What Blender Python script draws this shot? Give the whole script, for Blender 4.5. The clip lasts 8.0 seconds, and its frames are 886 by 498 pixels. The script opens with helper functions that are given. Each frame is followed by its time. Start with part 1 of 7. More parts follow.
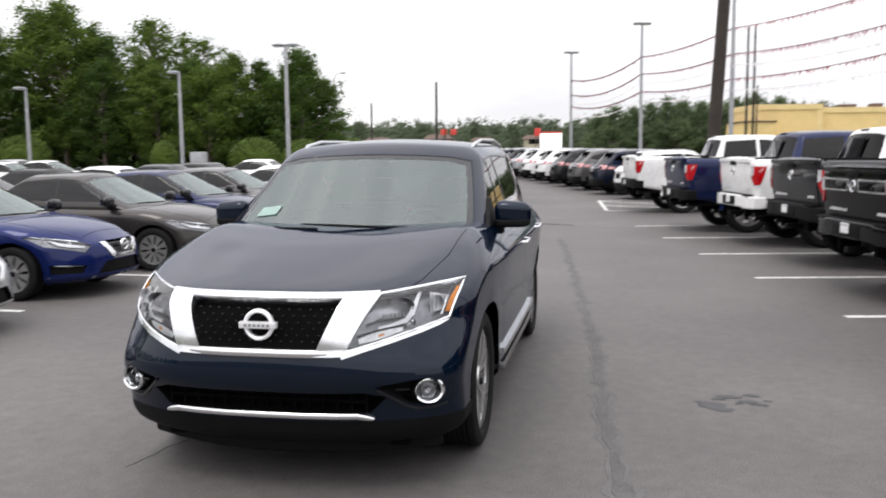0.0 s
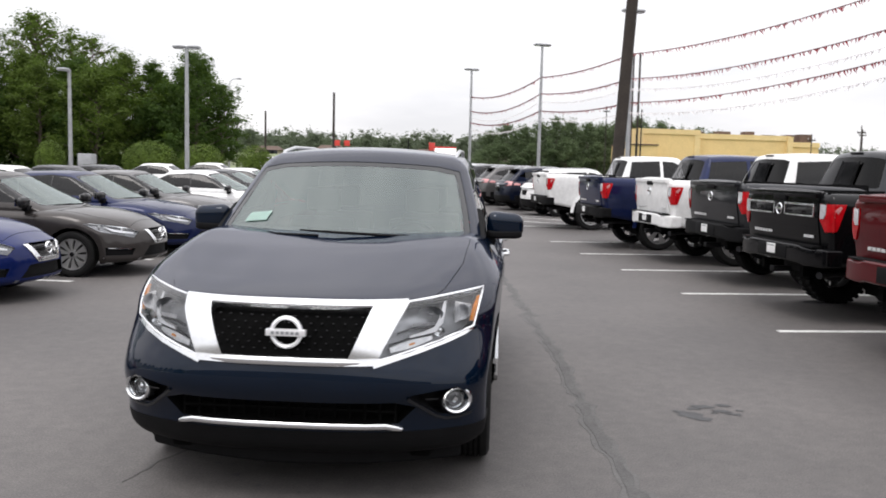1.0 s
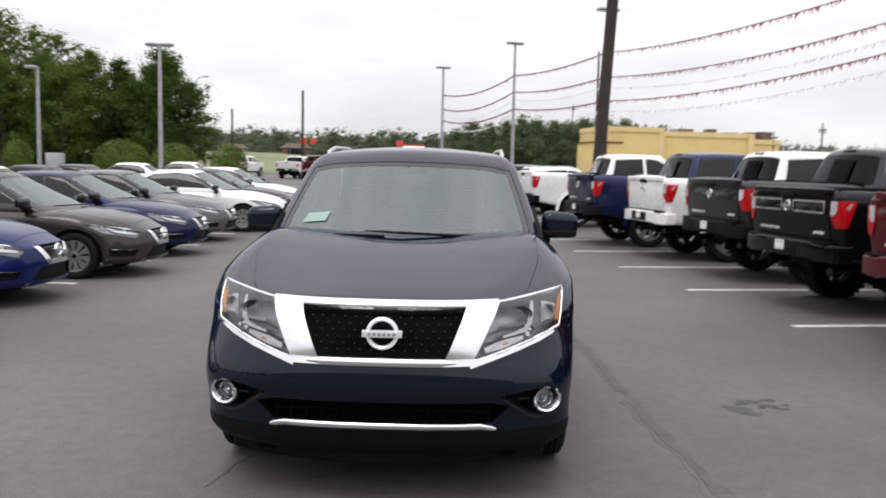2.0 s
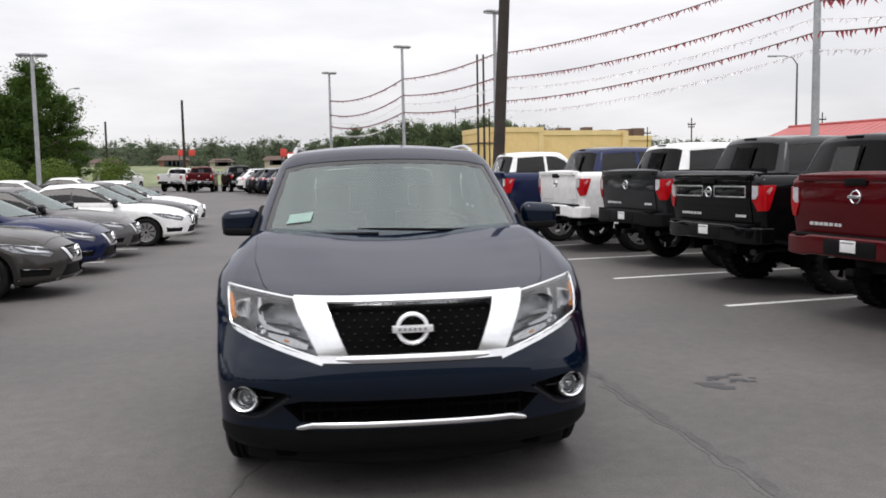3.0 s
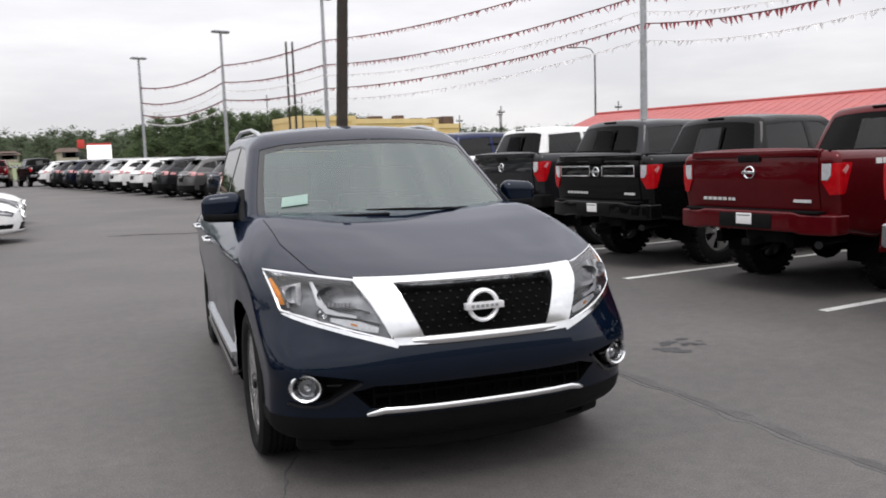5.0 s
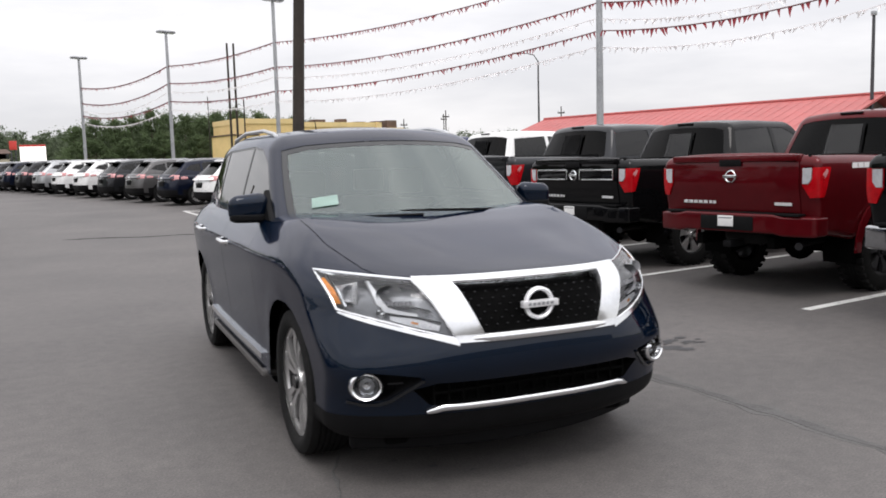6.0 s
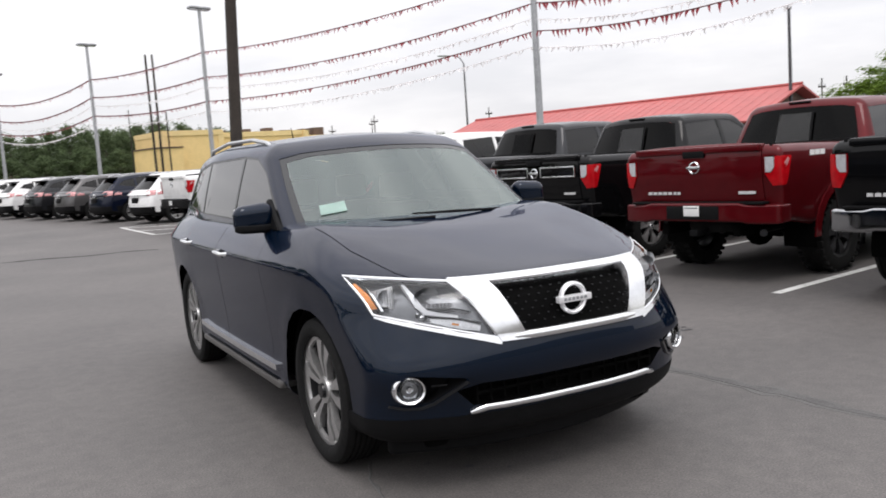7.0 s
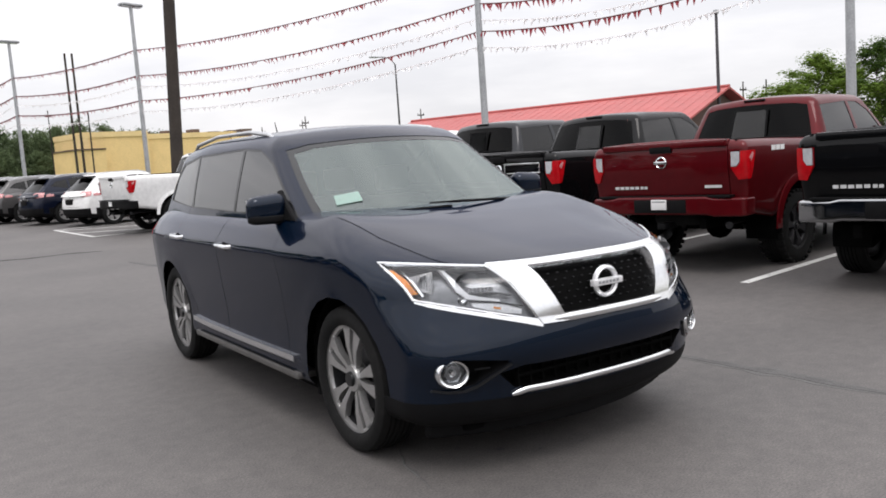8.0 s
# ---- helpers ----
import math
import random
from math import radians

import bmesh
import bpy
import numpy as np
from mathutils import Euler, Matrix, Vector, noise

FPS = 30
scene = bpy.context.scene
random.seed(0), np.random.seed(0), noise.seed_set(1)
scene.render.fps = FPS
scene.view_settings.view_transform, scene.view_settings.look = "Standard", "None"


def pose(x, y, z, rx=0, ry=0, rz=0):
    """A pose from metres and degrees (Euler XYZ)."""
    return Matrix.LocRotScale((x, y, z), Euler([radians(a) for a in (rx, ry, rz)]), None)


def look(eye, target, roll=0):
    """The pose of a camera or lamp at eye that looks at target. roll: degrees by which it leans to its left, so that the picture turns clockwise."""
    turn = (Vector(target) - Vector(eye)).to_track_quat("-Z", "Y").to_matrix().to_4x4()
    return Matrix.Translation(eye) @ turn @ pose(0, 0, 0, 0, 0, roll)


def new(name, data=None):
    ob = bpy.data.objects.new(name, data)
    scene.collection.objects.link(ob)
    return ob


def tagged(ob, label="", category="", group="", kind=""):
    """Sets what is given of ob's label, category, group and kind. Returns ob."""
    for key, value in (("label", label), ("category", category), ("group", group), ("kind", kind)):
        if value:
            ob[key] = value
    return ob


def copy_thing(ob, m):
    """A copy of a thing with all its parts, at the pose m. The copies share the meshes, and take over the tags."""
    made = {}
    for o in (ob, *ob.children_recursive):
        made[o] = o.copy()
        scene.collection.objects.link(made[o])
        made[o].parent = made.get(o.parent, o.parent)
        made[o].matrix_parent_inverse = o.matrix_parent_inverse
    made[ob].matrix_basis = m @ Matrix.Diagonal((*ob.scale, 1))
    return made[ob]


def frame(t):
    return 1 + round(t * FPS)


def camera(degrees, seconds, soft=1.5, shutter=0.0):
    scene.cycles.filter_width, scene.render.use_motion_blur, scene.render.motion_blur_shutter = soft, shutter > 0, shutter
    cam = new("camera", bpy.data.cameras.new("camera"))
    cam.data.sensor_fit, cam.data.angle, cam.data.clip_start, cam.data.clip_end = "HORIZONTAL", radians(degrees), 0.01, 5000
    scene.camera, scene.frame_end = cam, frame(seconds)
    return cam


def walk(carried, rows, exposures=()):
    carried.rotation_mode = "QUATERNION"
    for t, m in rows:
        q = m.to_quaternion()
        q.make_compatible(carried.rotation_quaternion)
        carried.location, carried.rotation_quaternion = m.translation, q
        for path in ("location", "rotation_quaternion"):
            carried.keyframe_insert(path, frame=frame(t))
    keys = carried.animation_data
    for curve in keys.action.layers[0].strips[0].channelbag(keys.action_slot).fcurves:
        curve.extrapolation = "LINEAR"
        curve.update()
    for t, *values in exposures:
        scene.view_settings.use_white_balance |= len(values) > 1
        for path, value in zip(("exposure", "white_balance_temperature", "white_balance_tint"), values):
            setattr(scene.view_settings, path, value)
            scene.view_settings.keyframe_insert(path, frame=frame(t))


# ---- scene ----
cam = camera(55.4, 8.0, soft=1.7, shutter=0.5)
PATH = [
    (0, (1.569, -3.714, 1.643), (1.219, -1.757, 1.423), -0.6),
    (0.5, (1.243, -3.741, 1.64), (1.062, -1.757, 1.459), 1.6),
    (1, (0.888, -3.78, 1.618), (0.801, -1.791, 1.43), 1.4),
    (1.5, (0.597, -3.766, 1.609), (0.532, -1.78, 1.388), -1.3),
    (2, (0.287, -3.811, 1.618), (0.284, -1.82, 1.427), 1.2),
    (2.2, (0.15, -3.827, 1.595), (0.254, -1.837, 1.421), 1.7),
    (3.3, (-0.523, -3.723, 1.552), (-0.251, -1.75, 1.368), -1.2),
    (3.5, (-0.642, -3.718, 1.562), (-0.427, -1.741, 1.35), -0.8),
    (4, (-0.969, -3.684, 1.533), (-0.43, -1.765, 1.374), -2.7),
    (4.5, (-1.19, -3.587, 1.532), (-0.589, -1.692, 1.319), -2.1),
    (4.7, (-1.288, -3.512, 1.52), (-0.652, -1.629, 1.301), -1.9),
    (5.8, (-1.890, -3.326, 1.520), (-1.078, -1.509, 1.323), -2.0),
    (6, (-1.967, -3.287, 1.520), (-1.143, -1.477, 1.309), -1.6),
    (6.5, (-2.189, -3.168, 1.514), (-1.285, -1.398, 1.287), -4.8),
    (7, (-2.39, -3.086, 1.531), (-1.421, -1.349, 1.321), -3.9),
    (7.5, (-2.66, -2.99, 1.537), (-1.593, -1.311, 1.332), -4.7),
    (8, (-2.851, -2.869, 1.496), (-1.74, -1.219, 1.279), -4.0),
]
walk(cam, [(t, look(e, g, r)) for t, e, g, r in PATH],
     exposures=[(t, s, 6500, 13) for t, s in ((0, 0.64), (1, 0.55), (2, 0.42), (3.5, 0.31), (4.5, 0.31), (6, 0.40), (7, 0.47), (8, 0.47))])

# ---------------------------------------------------------------- world and light
world = bpy.data.worlds.new("overcast_sky")
scene.world = world
world.use_nodes = True
wn, wl = world.node_tree.nodes, world.node_tree.links
wn.clear()
sky = wn.new("ShaderNodeTexSky")
sky.sky_type = "NISHITA"
sky.sun_disc = False
sky.sun_elevation = radians(58)
sky.sun_rotation = radians(150)
sky_gain = wn.new("ShaderNodeVectorMath")
sky_gain.operation = "SCALE"
sky_gain.inputs["Scale"].default_value = 0.10
coord = wn.new("ShaderNodeTexCoord")
stretch = wn.new("ShaderNodeMapping")
stretch.inputs["Scale"].default_value = (1.0, 1.0, 4.5)
cloud = wn.new("ShaderNodeTexNoise")
cloud.inputs["Scale"].default_value = 2.6
cloud.inputs["Detail"].default_value = 6.0
cloud.inputs["Roughness"].default_value = 0.55
ramp = wn.new("ShaderNodeValToRGB")
ramp.color_ramp.elements[0].position = 0.36
ramp.color_ramp.elements[0].color = (0.84, 0.85, 0.87, 1)
ramp.color_ramp.elements[1].position = 0.62
ramp.color_ramp.elements[1].color = (1.06, 1.06, 1.06, 1)
mix = wn.new("ShaderNodeMix")
mix.data_type = "RGBA"
mix.inputs["Factor"].default_value = 0.92
back = wn.new("ShaderNodeBackground")
back.inputs["Strength"].default_value = 1.0
wout = wn.new("ShaderNodeOutputWorld")
wl.new(sky.outputs["Color"], sky_gain.inputs[0])
wl.new(coord.outputs["Generated"], stretch.inputs["Vector"])
wl.new(stretch.outputs["Vector"], cloud.inputs["Vector"])
wl.new(cloud.outputs["Fac"], ramp.inputs["Fac"])
wl.new(sky_gain.outputs["Vector"], mix.inputs["A"])
wl.new(ramp.outputs["Color"], mix.inputs["B"])
# an overcast sky is three times as bright overhead as at the skyline
parts_of = wn.new("ShaderNodeSeparateXYZ")
grade = wn.new("ShaderNodeMapRange")
grade.inputs["From Min"].default_value, grade.inputs["From Max"].default_value = 0.0, 1.0
grade.inputs["To Min"].default_value, grade.inputs["To Max"].default_value = 0.68, 1.62
lit = wn.new("ShaderNodeVectorMath")
lit.operation = "SCALE"
wl.new(coord.outputs["Generated"], parts_of.inputs["Vector"])
wl.new(parts_of.outputs["Z"], grade.inputs["Value"])
wl.new(mix.outputs["Result"], lit.inputs[0])
wl.new(grade.outputs["Result"], lit.inputs["Scale"])
wl.new(lit.outputs["Vector"], back.inputs["Color"])
wl.new(back.outputs["Background"], wout.inputs["Surface"])

sun_data = bpy.data.lights.new("sun", "SUN")
sun_data.energy = 0.8
sun_data.angle = radians(25)
sun_data.color = (1.0, 0.97, 0.93)
sun = new("sun", sun_data)
sun.matrix_world = look((0, 0, 60), (14, 24, 0))


# ---------------------------------------------------------------- materials
def material(name):
    m = bpy.data.materials.new(name)
    m.use_nodes = True
    return m, m.node_tree.nodes, m.node_tree.links, m.node_tree.nodes["Principled BSDF"]


def surface(name, color, rough=0.5, metal=0.0, scale=6.0, vary=0.15, bump=0.0, bump_scale=60.0, coat=0.0, wear=None, wear_amount=0.3, spec=0.5):
    """A surface with variation at two scales, bump grain and, where given, a second tone of wear."""
    m, n, l, b = material(name)
    tc = n.new("ShaderNodeTexCoord")
    big = n.new("ShaderNodeTexNoise")
    big.inputs["Scale"].default_value = scale
    big.inputs["Detail"].default_value = 5
    l.new(tc.outputs["Object"], big.inputs["Vector"])
    fine = n.new("ShaderNodeTexNoise")
    fine.inputs["Scale"].default_value = scale * 9
    fine.inputs["Detail"].default_value = 3
    l.new(tc.outputs["Object"], fine.inputs["Vector"])
    add = n.new("ShaderNodeMath")
    add.operation = "ADD"
    l.new(big.outputs["Fac"], add.inputs[0])
    l.new(fine.outputs["Fac"], add.inputs[1])
    r = n.new("ShaderNodeValToRGB")
    lo = [max(0.0, c * (1 - vary)) for c in color]
    hi = [min(1.0, c * (1 + vary)) for c in color]
    r.color_ramp.elements[0].position, r.color_ramp.elements[1].position = 0.35, 0.65
    r.color_ramp.elements[0].color = (*lo, 1)
    r.color_ramp.elements[1].color = (*hi, 1)
    half = n.new("ShaderNodeMath")
    half.operation = "MULTIPLY"
    half.inputs[1].default_value = 0.5
    l.new(add.outputs[0], half.inputs[0])
    l.new(half.outputs[0], r.inputs["Fac"])
    last = r.outputs["Color"]
    if wear:
        wn2 = n.new("ShaderNodeTexNoise")
        wn2.inputs["Scale"].default_value = scale * 2.3
        wn2.inputs["Detail"].default_value = 8
        wn2.inputs["Roughness"].default_value = 0.7
        l.new(tc.outputs["Object"], wn2.inputs["Vector"])
        wr = n.new("ShaderNodeValToRGB")
        wr.color_ramp.elements[0].position, wr.color_ramp.elements[1].position = 0.52, 0.68
        wr.color_ramp.elements[0].color = (0, 0, 0, 1)
        wr.color_ramp.elements[1].color = (wear_amount,) * 3 + (1,)
        l.new(wn2.outputs["Fac"], wr.inputs["Fac"])
        mx = n.new("ShaderNodeMix")
        mx.data_type = "RGBA"
        l.new(wr.outputs["Color"], mx.inputs["Factor"])
        l.new(last, mx.inputs["A"])
        mx.inputs["B"].default_value = (*wear, 1)
        last = mx.outputs["Result"]
    l.new(last, b.inputs["Base Color"])
    b.inputs["Roughness"].default_value = rough
    b.inputs["Metallic"].default_value = metal
    b.inputs["Specular IOR Level"].default_value = spec
    b.inputs["Coat Weight"].default_value = coat
    b.inputs["Coat Roughness"].default_value = 0.04
    if bump:
        bn = n.new("ShaderNodeTexNoise")
        bn.inputs["Scale"].default_value = bump_scale
        bn.inputs["Detail"].default_value = 4
        l.new(tc.outputs["Object"], bn.inputs["Vector"])
        bp = n.new("ShaderNodeBump")
        bp.inputs["Strength"].default_value = bump
        bp.inputs["Distance"].default_value = 0.01
        l.new(bn.outputs["Fac"], bp.inputs["Height"])
        l.new(bp.outputs["Normal"], b.inputs["Normal"])
    return m


def paint(name, color, flake=0.35, rough=0.38, coat=0.62, edge=None):
    """Metallic car paint under clear lacquer, with a film of dust."""
    m = surface(name, color, rough, flake, 1.3, 0.10, 0.0, coat=coat)
    n, l = m.node_tree.nodes, m.node_tree.links
    b = n["Principled BSDF"]
    b.inputs["Specular IOR Level"].default_value = 0.02
    if edge:
        # coloured flakes keep their colour at a grazing view
        b.inputs["Specular Tint"].default_value = (*edge, 1)
    tc = n.new("ShaderNodeTexCoord")
    dn = n.new("ShaderNodeTexNoise")
    dn.inputs["Scale"].default_value = 3.0
    dn.inputs["Detail"].default_value = 7
    l.new(tc.outputs["Object"], dn.inputs["Vector"])
    dr = n.new("ShaderNodeMapRange")
    dr.inputs["From Min"].default_value, dr.inputs["From Max"].default_value = 0.35, 0.7
    dr.inputs["To Min"].default_value, dr.inputs["To Max"].default_value = 0.012, 0.045
    l.new(dn.outputs["Fac"], dr.inputs["Value"])
    l.new(dr.outputs["Result"], b.inputs["Coat Roughness"])
    return m


def glass(name, tint, ior=1.5, rough=0.01, sheen=(1.0, 1.0, 1.0)):
    """A thin pane: it lets tinted light through and mirrors by Fresnel."""
    m = bpy.data.materials.new(name)
    m.use_nodes = True
    n, l = m.node_tree.nodes, m.node_tree.links
    n.clear()
    tr = n.new("ShaderNodeBsdfTransparent")
    tr.inputs["Color"].default_value = (*tint, 1)
    gl = n.new("ShaderNodeBsdfGlossy")
    gl.inputs["Roughness"].default_value = rough
    gl.inputs["Color"].default_value = (*sheen, 1)
    fr = n.new("ShaderNodeFresnel")
    fr.inputs["IOR"].default_value = ior
    mx = n.new("ShaderNodeMixShader")
    out = n.new("ShaderNodeOutputMaterial")
    l.new(fr.outputs["Fac"], mx.inputs["Fac"])
    l.new(tr.outputs["BSDF"], mx.inputs[1])
    l.new(gl.outputs["BSDF"], mx.inputs[2])
    l.new(mx.outputs["Shader"], out.inputs["Surface"])
    return m


NAVY = paint("dark_navy_paint", (0.0011, 0.0066, 0.0182), 0.38, 0.27, 0.70, (0.08, 0.27, 0.50))
BLUE = paint("bright_blue_paint", (0.006, 0.014, 0.085), 0.35)
NIGHT = paint("midnight_blue_paint", (0.006, 0.009, 0.022), 0.3)
BRONZE = paint("brown_grey_paint", (0.048, 0.043, 0.041), 0.5)
DEEP = paint("deep_blue_paint", (0.008, 0.014, 0.056), 0.4)
WHITE = paint("white_paint", (0.78, 0.78, 0.77), 0.0)
RED = paint("dark_red_paint", (0.088, 0.0035, 0.006), 0.3, 0.4, 0.50)
BLACK = paint("black_paint", (0.003, 0.003, 0.0035), 0.0, 0.4, 0.50)
GREY = paint("warm_grey_paint", (0.115, 0.112, 0.112), 0.5)
GUN = paint("gunmetal_paint", (0.024, 0.025, 0.028), 0.5)
SILVER = paint("silver_paint", (0.42, 0.43, 0.44), 0.6)
BRIGHT = surface("bright_badge_metal", (0.80, 0.80, 0.81), 0.30, 0.35, 20, 0.06)
CHROME = surface("chrome_trim", (0.84, 0.85, 0.86), 0.15, 1.0, 5, 0.05)
SATIN = surface("satin_metal", (0.55, 0.56, 0.57), 0.28, 1.0, 9, 0.10)
RIM_DARK = surface("dark_alloy", (0.035, 0.035, 0.038), 0.38, 0.6, 9, 0.15)
ALLOY = surface("machined_alloy", (0.50, 0.495, 0.49), 0.32, 0.8, 9, 0.12)
BOARDMETAL = surface("board_metal", (0.13, 0.125, 0.12), 0.42, 0.5, 9, 0.15)
FRIT = surface("black_glass_border", (0.012, 0.013, 0.014), 0.2, 0.0, 12, 0.1)
RUBBER = surface("tyre_rubber", (0.007, 0.007, 0.007), 0.8, 0.0, 8, 0.25, 0.25, 40, wear=(0.022, 0.021, 0.020), spec=0.2)
PLASTIC = surface("black_plastic", (0.006, 0.006, 0.0065), 0.6, 0.0, 12, 0.2, 0.15, 200, spec=0.1)
GLOSSBLACK = surface("gloss_black", (0.005, 0.005, 0.006), 0.25, 0.0, 8, 0.2)
# near-black: the shade of recesses, undersides and interiors is put into the colour
VOID = surface("shade_black", (0.003, 0.003, 0.003), 0.9, 0.0, 5, 0.3, spec=0.05)
SEATS = surface("grey_seat_cloth", (0.10, 0.095, 0.09), 0.85, 0.0, 14, 0.2)
BEIGE = surface("pale_dash_plastic", (0.46, 0.44, 0.40), 0.7, 0.0, 14, 0.12)
SCREEN = glass("green_windscreen", (0.62, 0.72, 0.67), 2.12, 0.0, (0.90, 1.0, 0.97))
TINT = glass("privacy_glass", (0.035, 0.037, 0.04), 1.42)
DOORGLASS = glass("dark_door_glass", (0.035, 0.037, 0.04), 1.80)
CABGLASS = glass("dark_cab_glass", (0.010, 0.011, 0.012), 1.20)
SLIDER = glass("sliding_pane_glass", (0.05, 0.052, 0.055), 1.7)
CLEAR = glass("lamp_lens", (0.93, 0.94, 0.95), 1.45)
REDLENS = surface("red_lamp_lens", (0.42, 0.004, 0.008), 0.2, 0.0, 20, 0.25, coat=0.3, spec=0.2)
WHITELENS = surface("clear_lamp_lens", (0.62, 0.62, 0.64), 0.14, 0.3, 20, 0.2, coat=1.0)
PINKLENS = surface("red_and_clear_lens", (0.55, 0.25, 0.25), 0.15, 0.1, 30, 0.3, coat=0.6)
AMBER = surface("amber_lens", (0.85, 0.30, 0.02), 0.2, 0.0, 20, 0.15, coat=1.0)
REFLECTOR = surface("lamp_reflector", (0.80, 0.81, 0.84), 0.34, 0.5, 16, 0.3, 0.3, 30)
HOUSING = surface("lamp_housing", (0.26, 0.265, 0.275), 0.30, 0.6, 16, 0.3, 0.3, 40)
BADGE = surface("silver_lettering", (0.62, 0.62, 0.62), 0.4, 0.2, 20, 0.1)
# grey base: the dark ground that the bumper mirrors is put into the colour
BUMPERCHROME = surface("darkened_bumper_chrome", (0.36, 0.365, 0.375), 0.10, 1.0, 4, 0.12)
PAPER = surface("pale_green_paper", (0.50, 0.66, 0.60), 0.8, 0.0, 12, 0.06)
PLATE = surface("white_plate", (0.78, 0.78, 0.77), 0.5, 0.0, 12, 0.05)
INK = surface("grey_ink", (0.25, 0.26, 0.27), 0.6, 0.0, 12, 0.1)


# ---------------------------------------------------------------- tools for building
def curve(*pts):
    """A smooth function through (x, y) points, flat outside them."""
    xs = [p[0] for p in pts]
    ys = [p[1] for p in pts]
    n = len(xs)
    d = [(ys[i + 1] - ys[i]) / (xs[i + 1] - xs[i]) for i in range(n - 1)]
    tang = [0.0] * n
    for i in range(1, n - 1):
        tang[i] = 0.0 if d[i - 1] * d[i] <= 0 else 2 * d[i - 1] * d[i] / (d[i - 1] + d[i])

    def f(x):
        if x <= xs[0]:
            return ys[0]
        if x >= xs[-1]:
            return ys[-1]
        i = 0
        while x > xs[i + 1]:
            i += 1
        h = xs[i + 1] - xs[i]
        s = (x - xs[i]) / h
        return (ys[i] * (1 + 2 * s) * (1 - s) ** 2 + tang[i] * h * s * (1 - s) ** 2
                + ys[i + 1] * s * s * (3 - 2 * s) + tang[i + 1] * h * s * s * (s - 1))
    return f


def thing(name, label, category, group=""):
    ob = new(name)
    ob.empty_display_size = 0.3
    return tagged(ob, label, category, group)


def to_mesh(name, bm, mat, sharp=38):
    bm.normal_update()
    lim = radians(sharp)
    for e in bm.edges:
        e.smooth = len(e.link_faces) != 2 or e.calc_face_angle(0) < lim
    for f in bm.faces:
        f.smooth = True
    me = bpy.data.meshes.new(name)
    bm.to_mesh(me)
    bm.free()
    me.materials.append(mat)
    return me


def part(name, bm, mat, parent, label="", sharp=38):
    """Links a bmesh as one mesh object under a thing or a part."""
    ob = new(name, to_mesh(name, bm, mat, sharp))
    ob.parent = parent
    return tagged(ob, label)


def solid(name, bm, mat, label, category, group="", kind="", sharp=38):
    return tagged(new(name, to_mesh(name, bm, mat, sharp)), label, category, group, kind)


def add_box(bm, x0, x1, y0, y1, z0, z1, bevel=0.0):
    r = bmesh.ops.create_cube(bm, size=1, matrix=Matrix.Translation(((x0 + x1) / 2, (y0 + y1) / 2, (z0 + z1) / 2)) @ Matrix.Diagonal((x1 - x0, y1 - y0, z1 - z0, 1)))
    if bevel:
        es = list({e for v in r["verts"] for e in v.link_edges})
        bmesh.ops.bevel(bm, geom=es, offset=bevel, segments=2, affect="EDGES", profile=0.6)
    return bm


def box(x0, x1, y0, y1, z0, z1, bevel=0.0):
    return add_box(bmesh.new(), x0, x1, y0, y1, z0, z1, bevel)


def lathe(profile, n=32, axis="X"):
    """Revolves (radius, along) points round an axis."""
    bm = bmesh.new()
    rings = []
    for r, a in profile:
        ring = []
        for i in range(n):
            c, s = math.cos(2 * math.pi * i / n) * r, math.sin(2 * math.pi * i / n) * r
            ring.append(bm.verts.new({"X": (a, c, s), "Y": (c, a, s), "Z": (c, s, a)}[axis]))
        rings.append(ring)
    for p, q in zip(rings, rings[1:]):
        for i in range(n):
            bm.faces.new((p[i], p[(i + 1) % n], q[(i + 1) % n], q[i]))
    bmesh.ops.remove_doubles(bm, verts=bm.verts, dist=1e-5)
    bmesh.ops.recalc_face_normals(bm, faces=bm.faces)
    return bm


def add_tube(bm, pts, radius, sides=8, close=True):
    """A round bar along points; radius is a number or one per point."""
    pts = [Vector(p) for p in pts]
    rs = radius if isinstance(radius, (list, tuple)) else [radius] * len(pts)
    rings = []
    for i, p in enumerate(pts):
        d = (pts[min(i + 1, len(pts) - 1)] - pts[max(i - 1, 0)]).normalized()
        side = d.cross(Vector((0, 0, 1)))
        if side.length < 0.05:
            side = d.cross(Vector((1, 0, 0)))
        side.normalize()
        up = side.cross(d)
        rings.append([bm.verts.new(p + (side * math.cos(2 * math.pi * k / sides) + up * math.sin(2 * math.pi * k / sides)) * rs[i]) for k in range(sides)])
    for a, b in zip(rings, rings[1:]):
        for k in range(sides):
            bm.faces.new((a[k], a[(k + 1) % sides], b[(k + 1) % sides], b[k]))
    if close:
        bm.faces.new(rings[0][::-1])
        bm.faces.new(rings[-1])
    return bm


def tube(pts, radius, sides=8):
    return add_tube(bmesh.new(), pts, radius, sides)


def spaced(lo, hi, r, n, extra=()):
    """Steps from lo to hi, close together inside the rounding r at both ends."""
    q = [1 - math.tan(radians(a)) for a in (45, 33, 22, 11)]
    out = [lo + r * k for k in q] + [hi - r * k for k in q]
    inner = [lo + r + (hi - lo - 2 * r) * i / n for i in range(n + 1)]
    out += inner + list(extra)
    out = sorted(out)
    keep = [out[0]]
    for v in out[1:]:
        if v - keep[-1] > 1e-4:
            keep.append(v)
    return keep


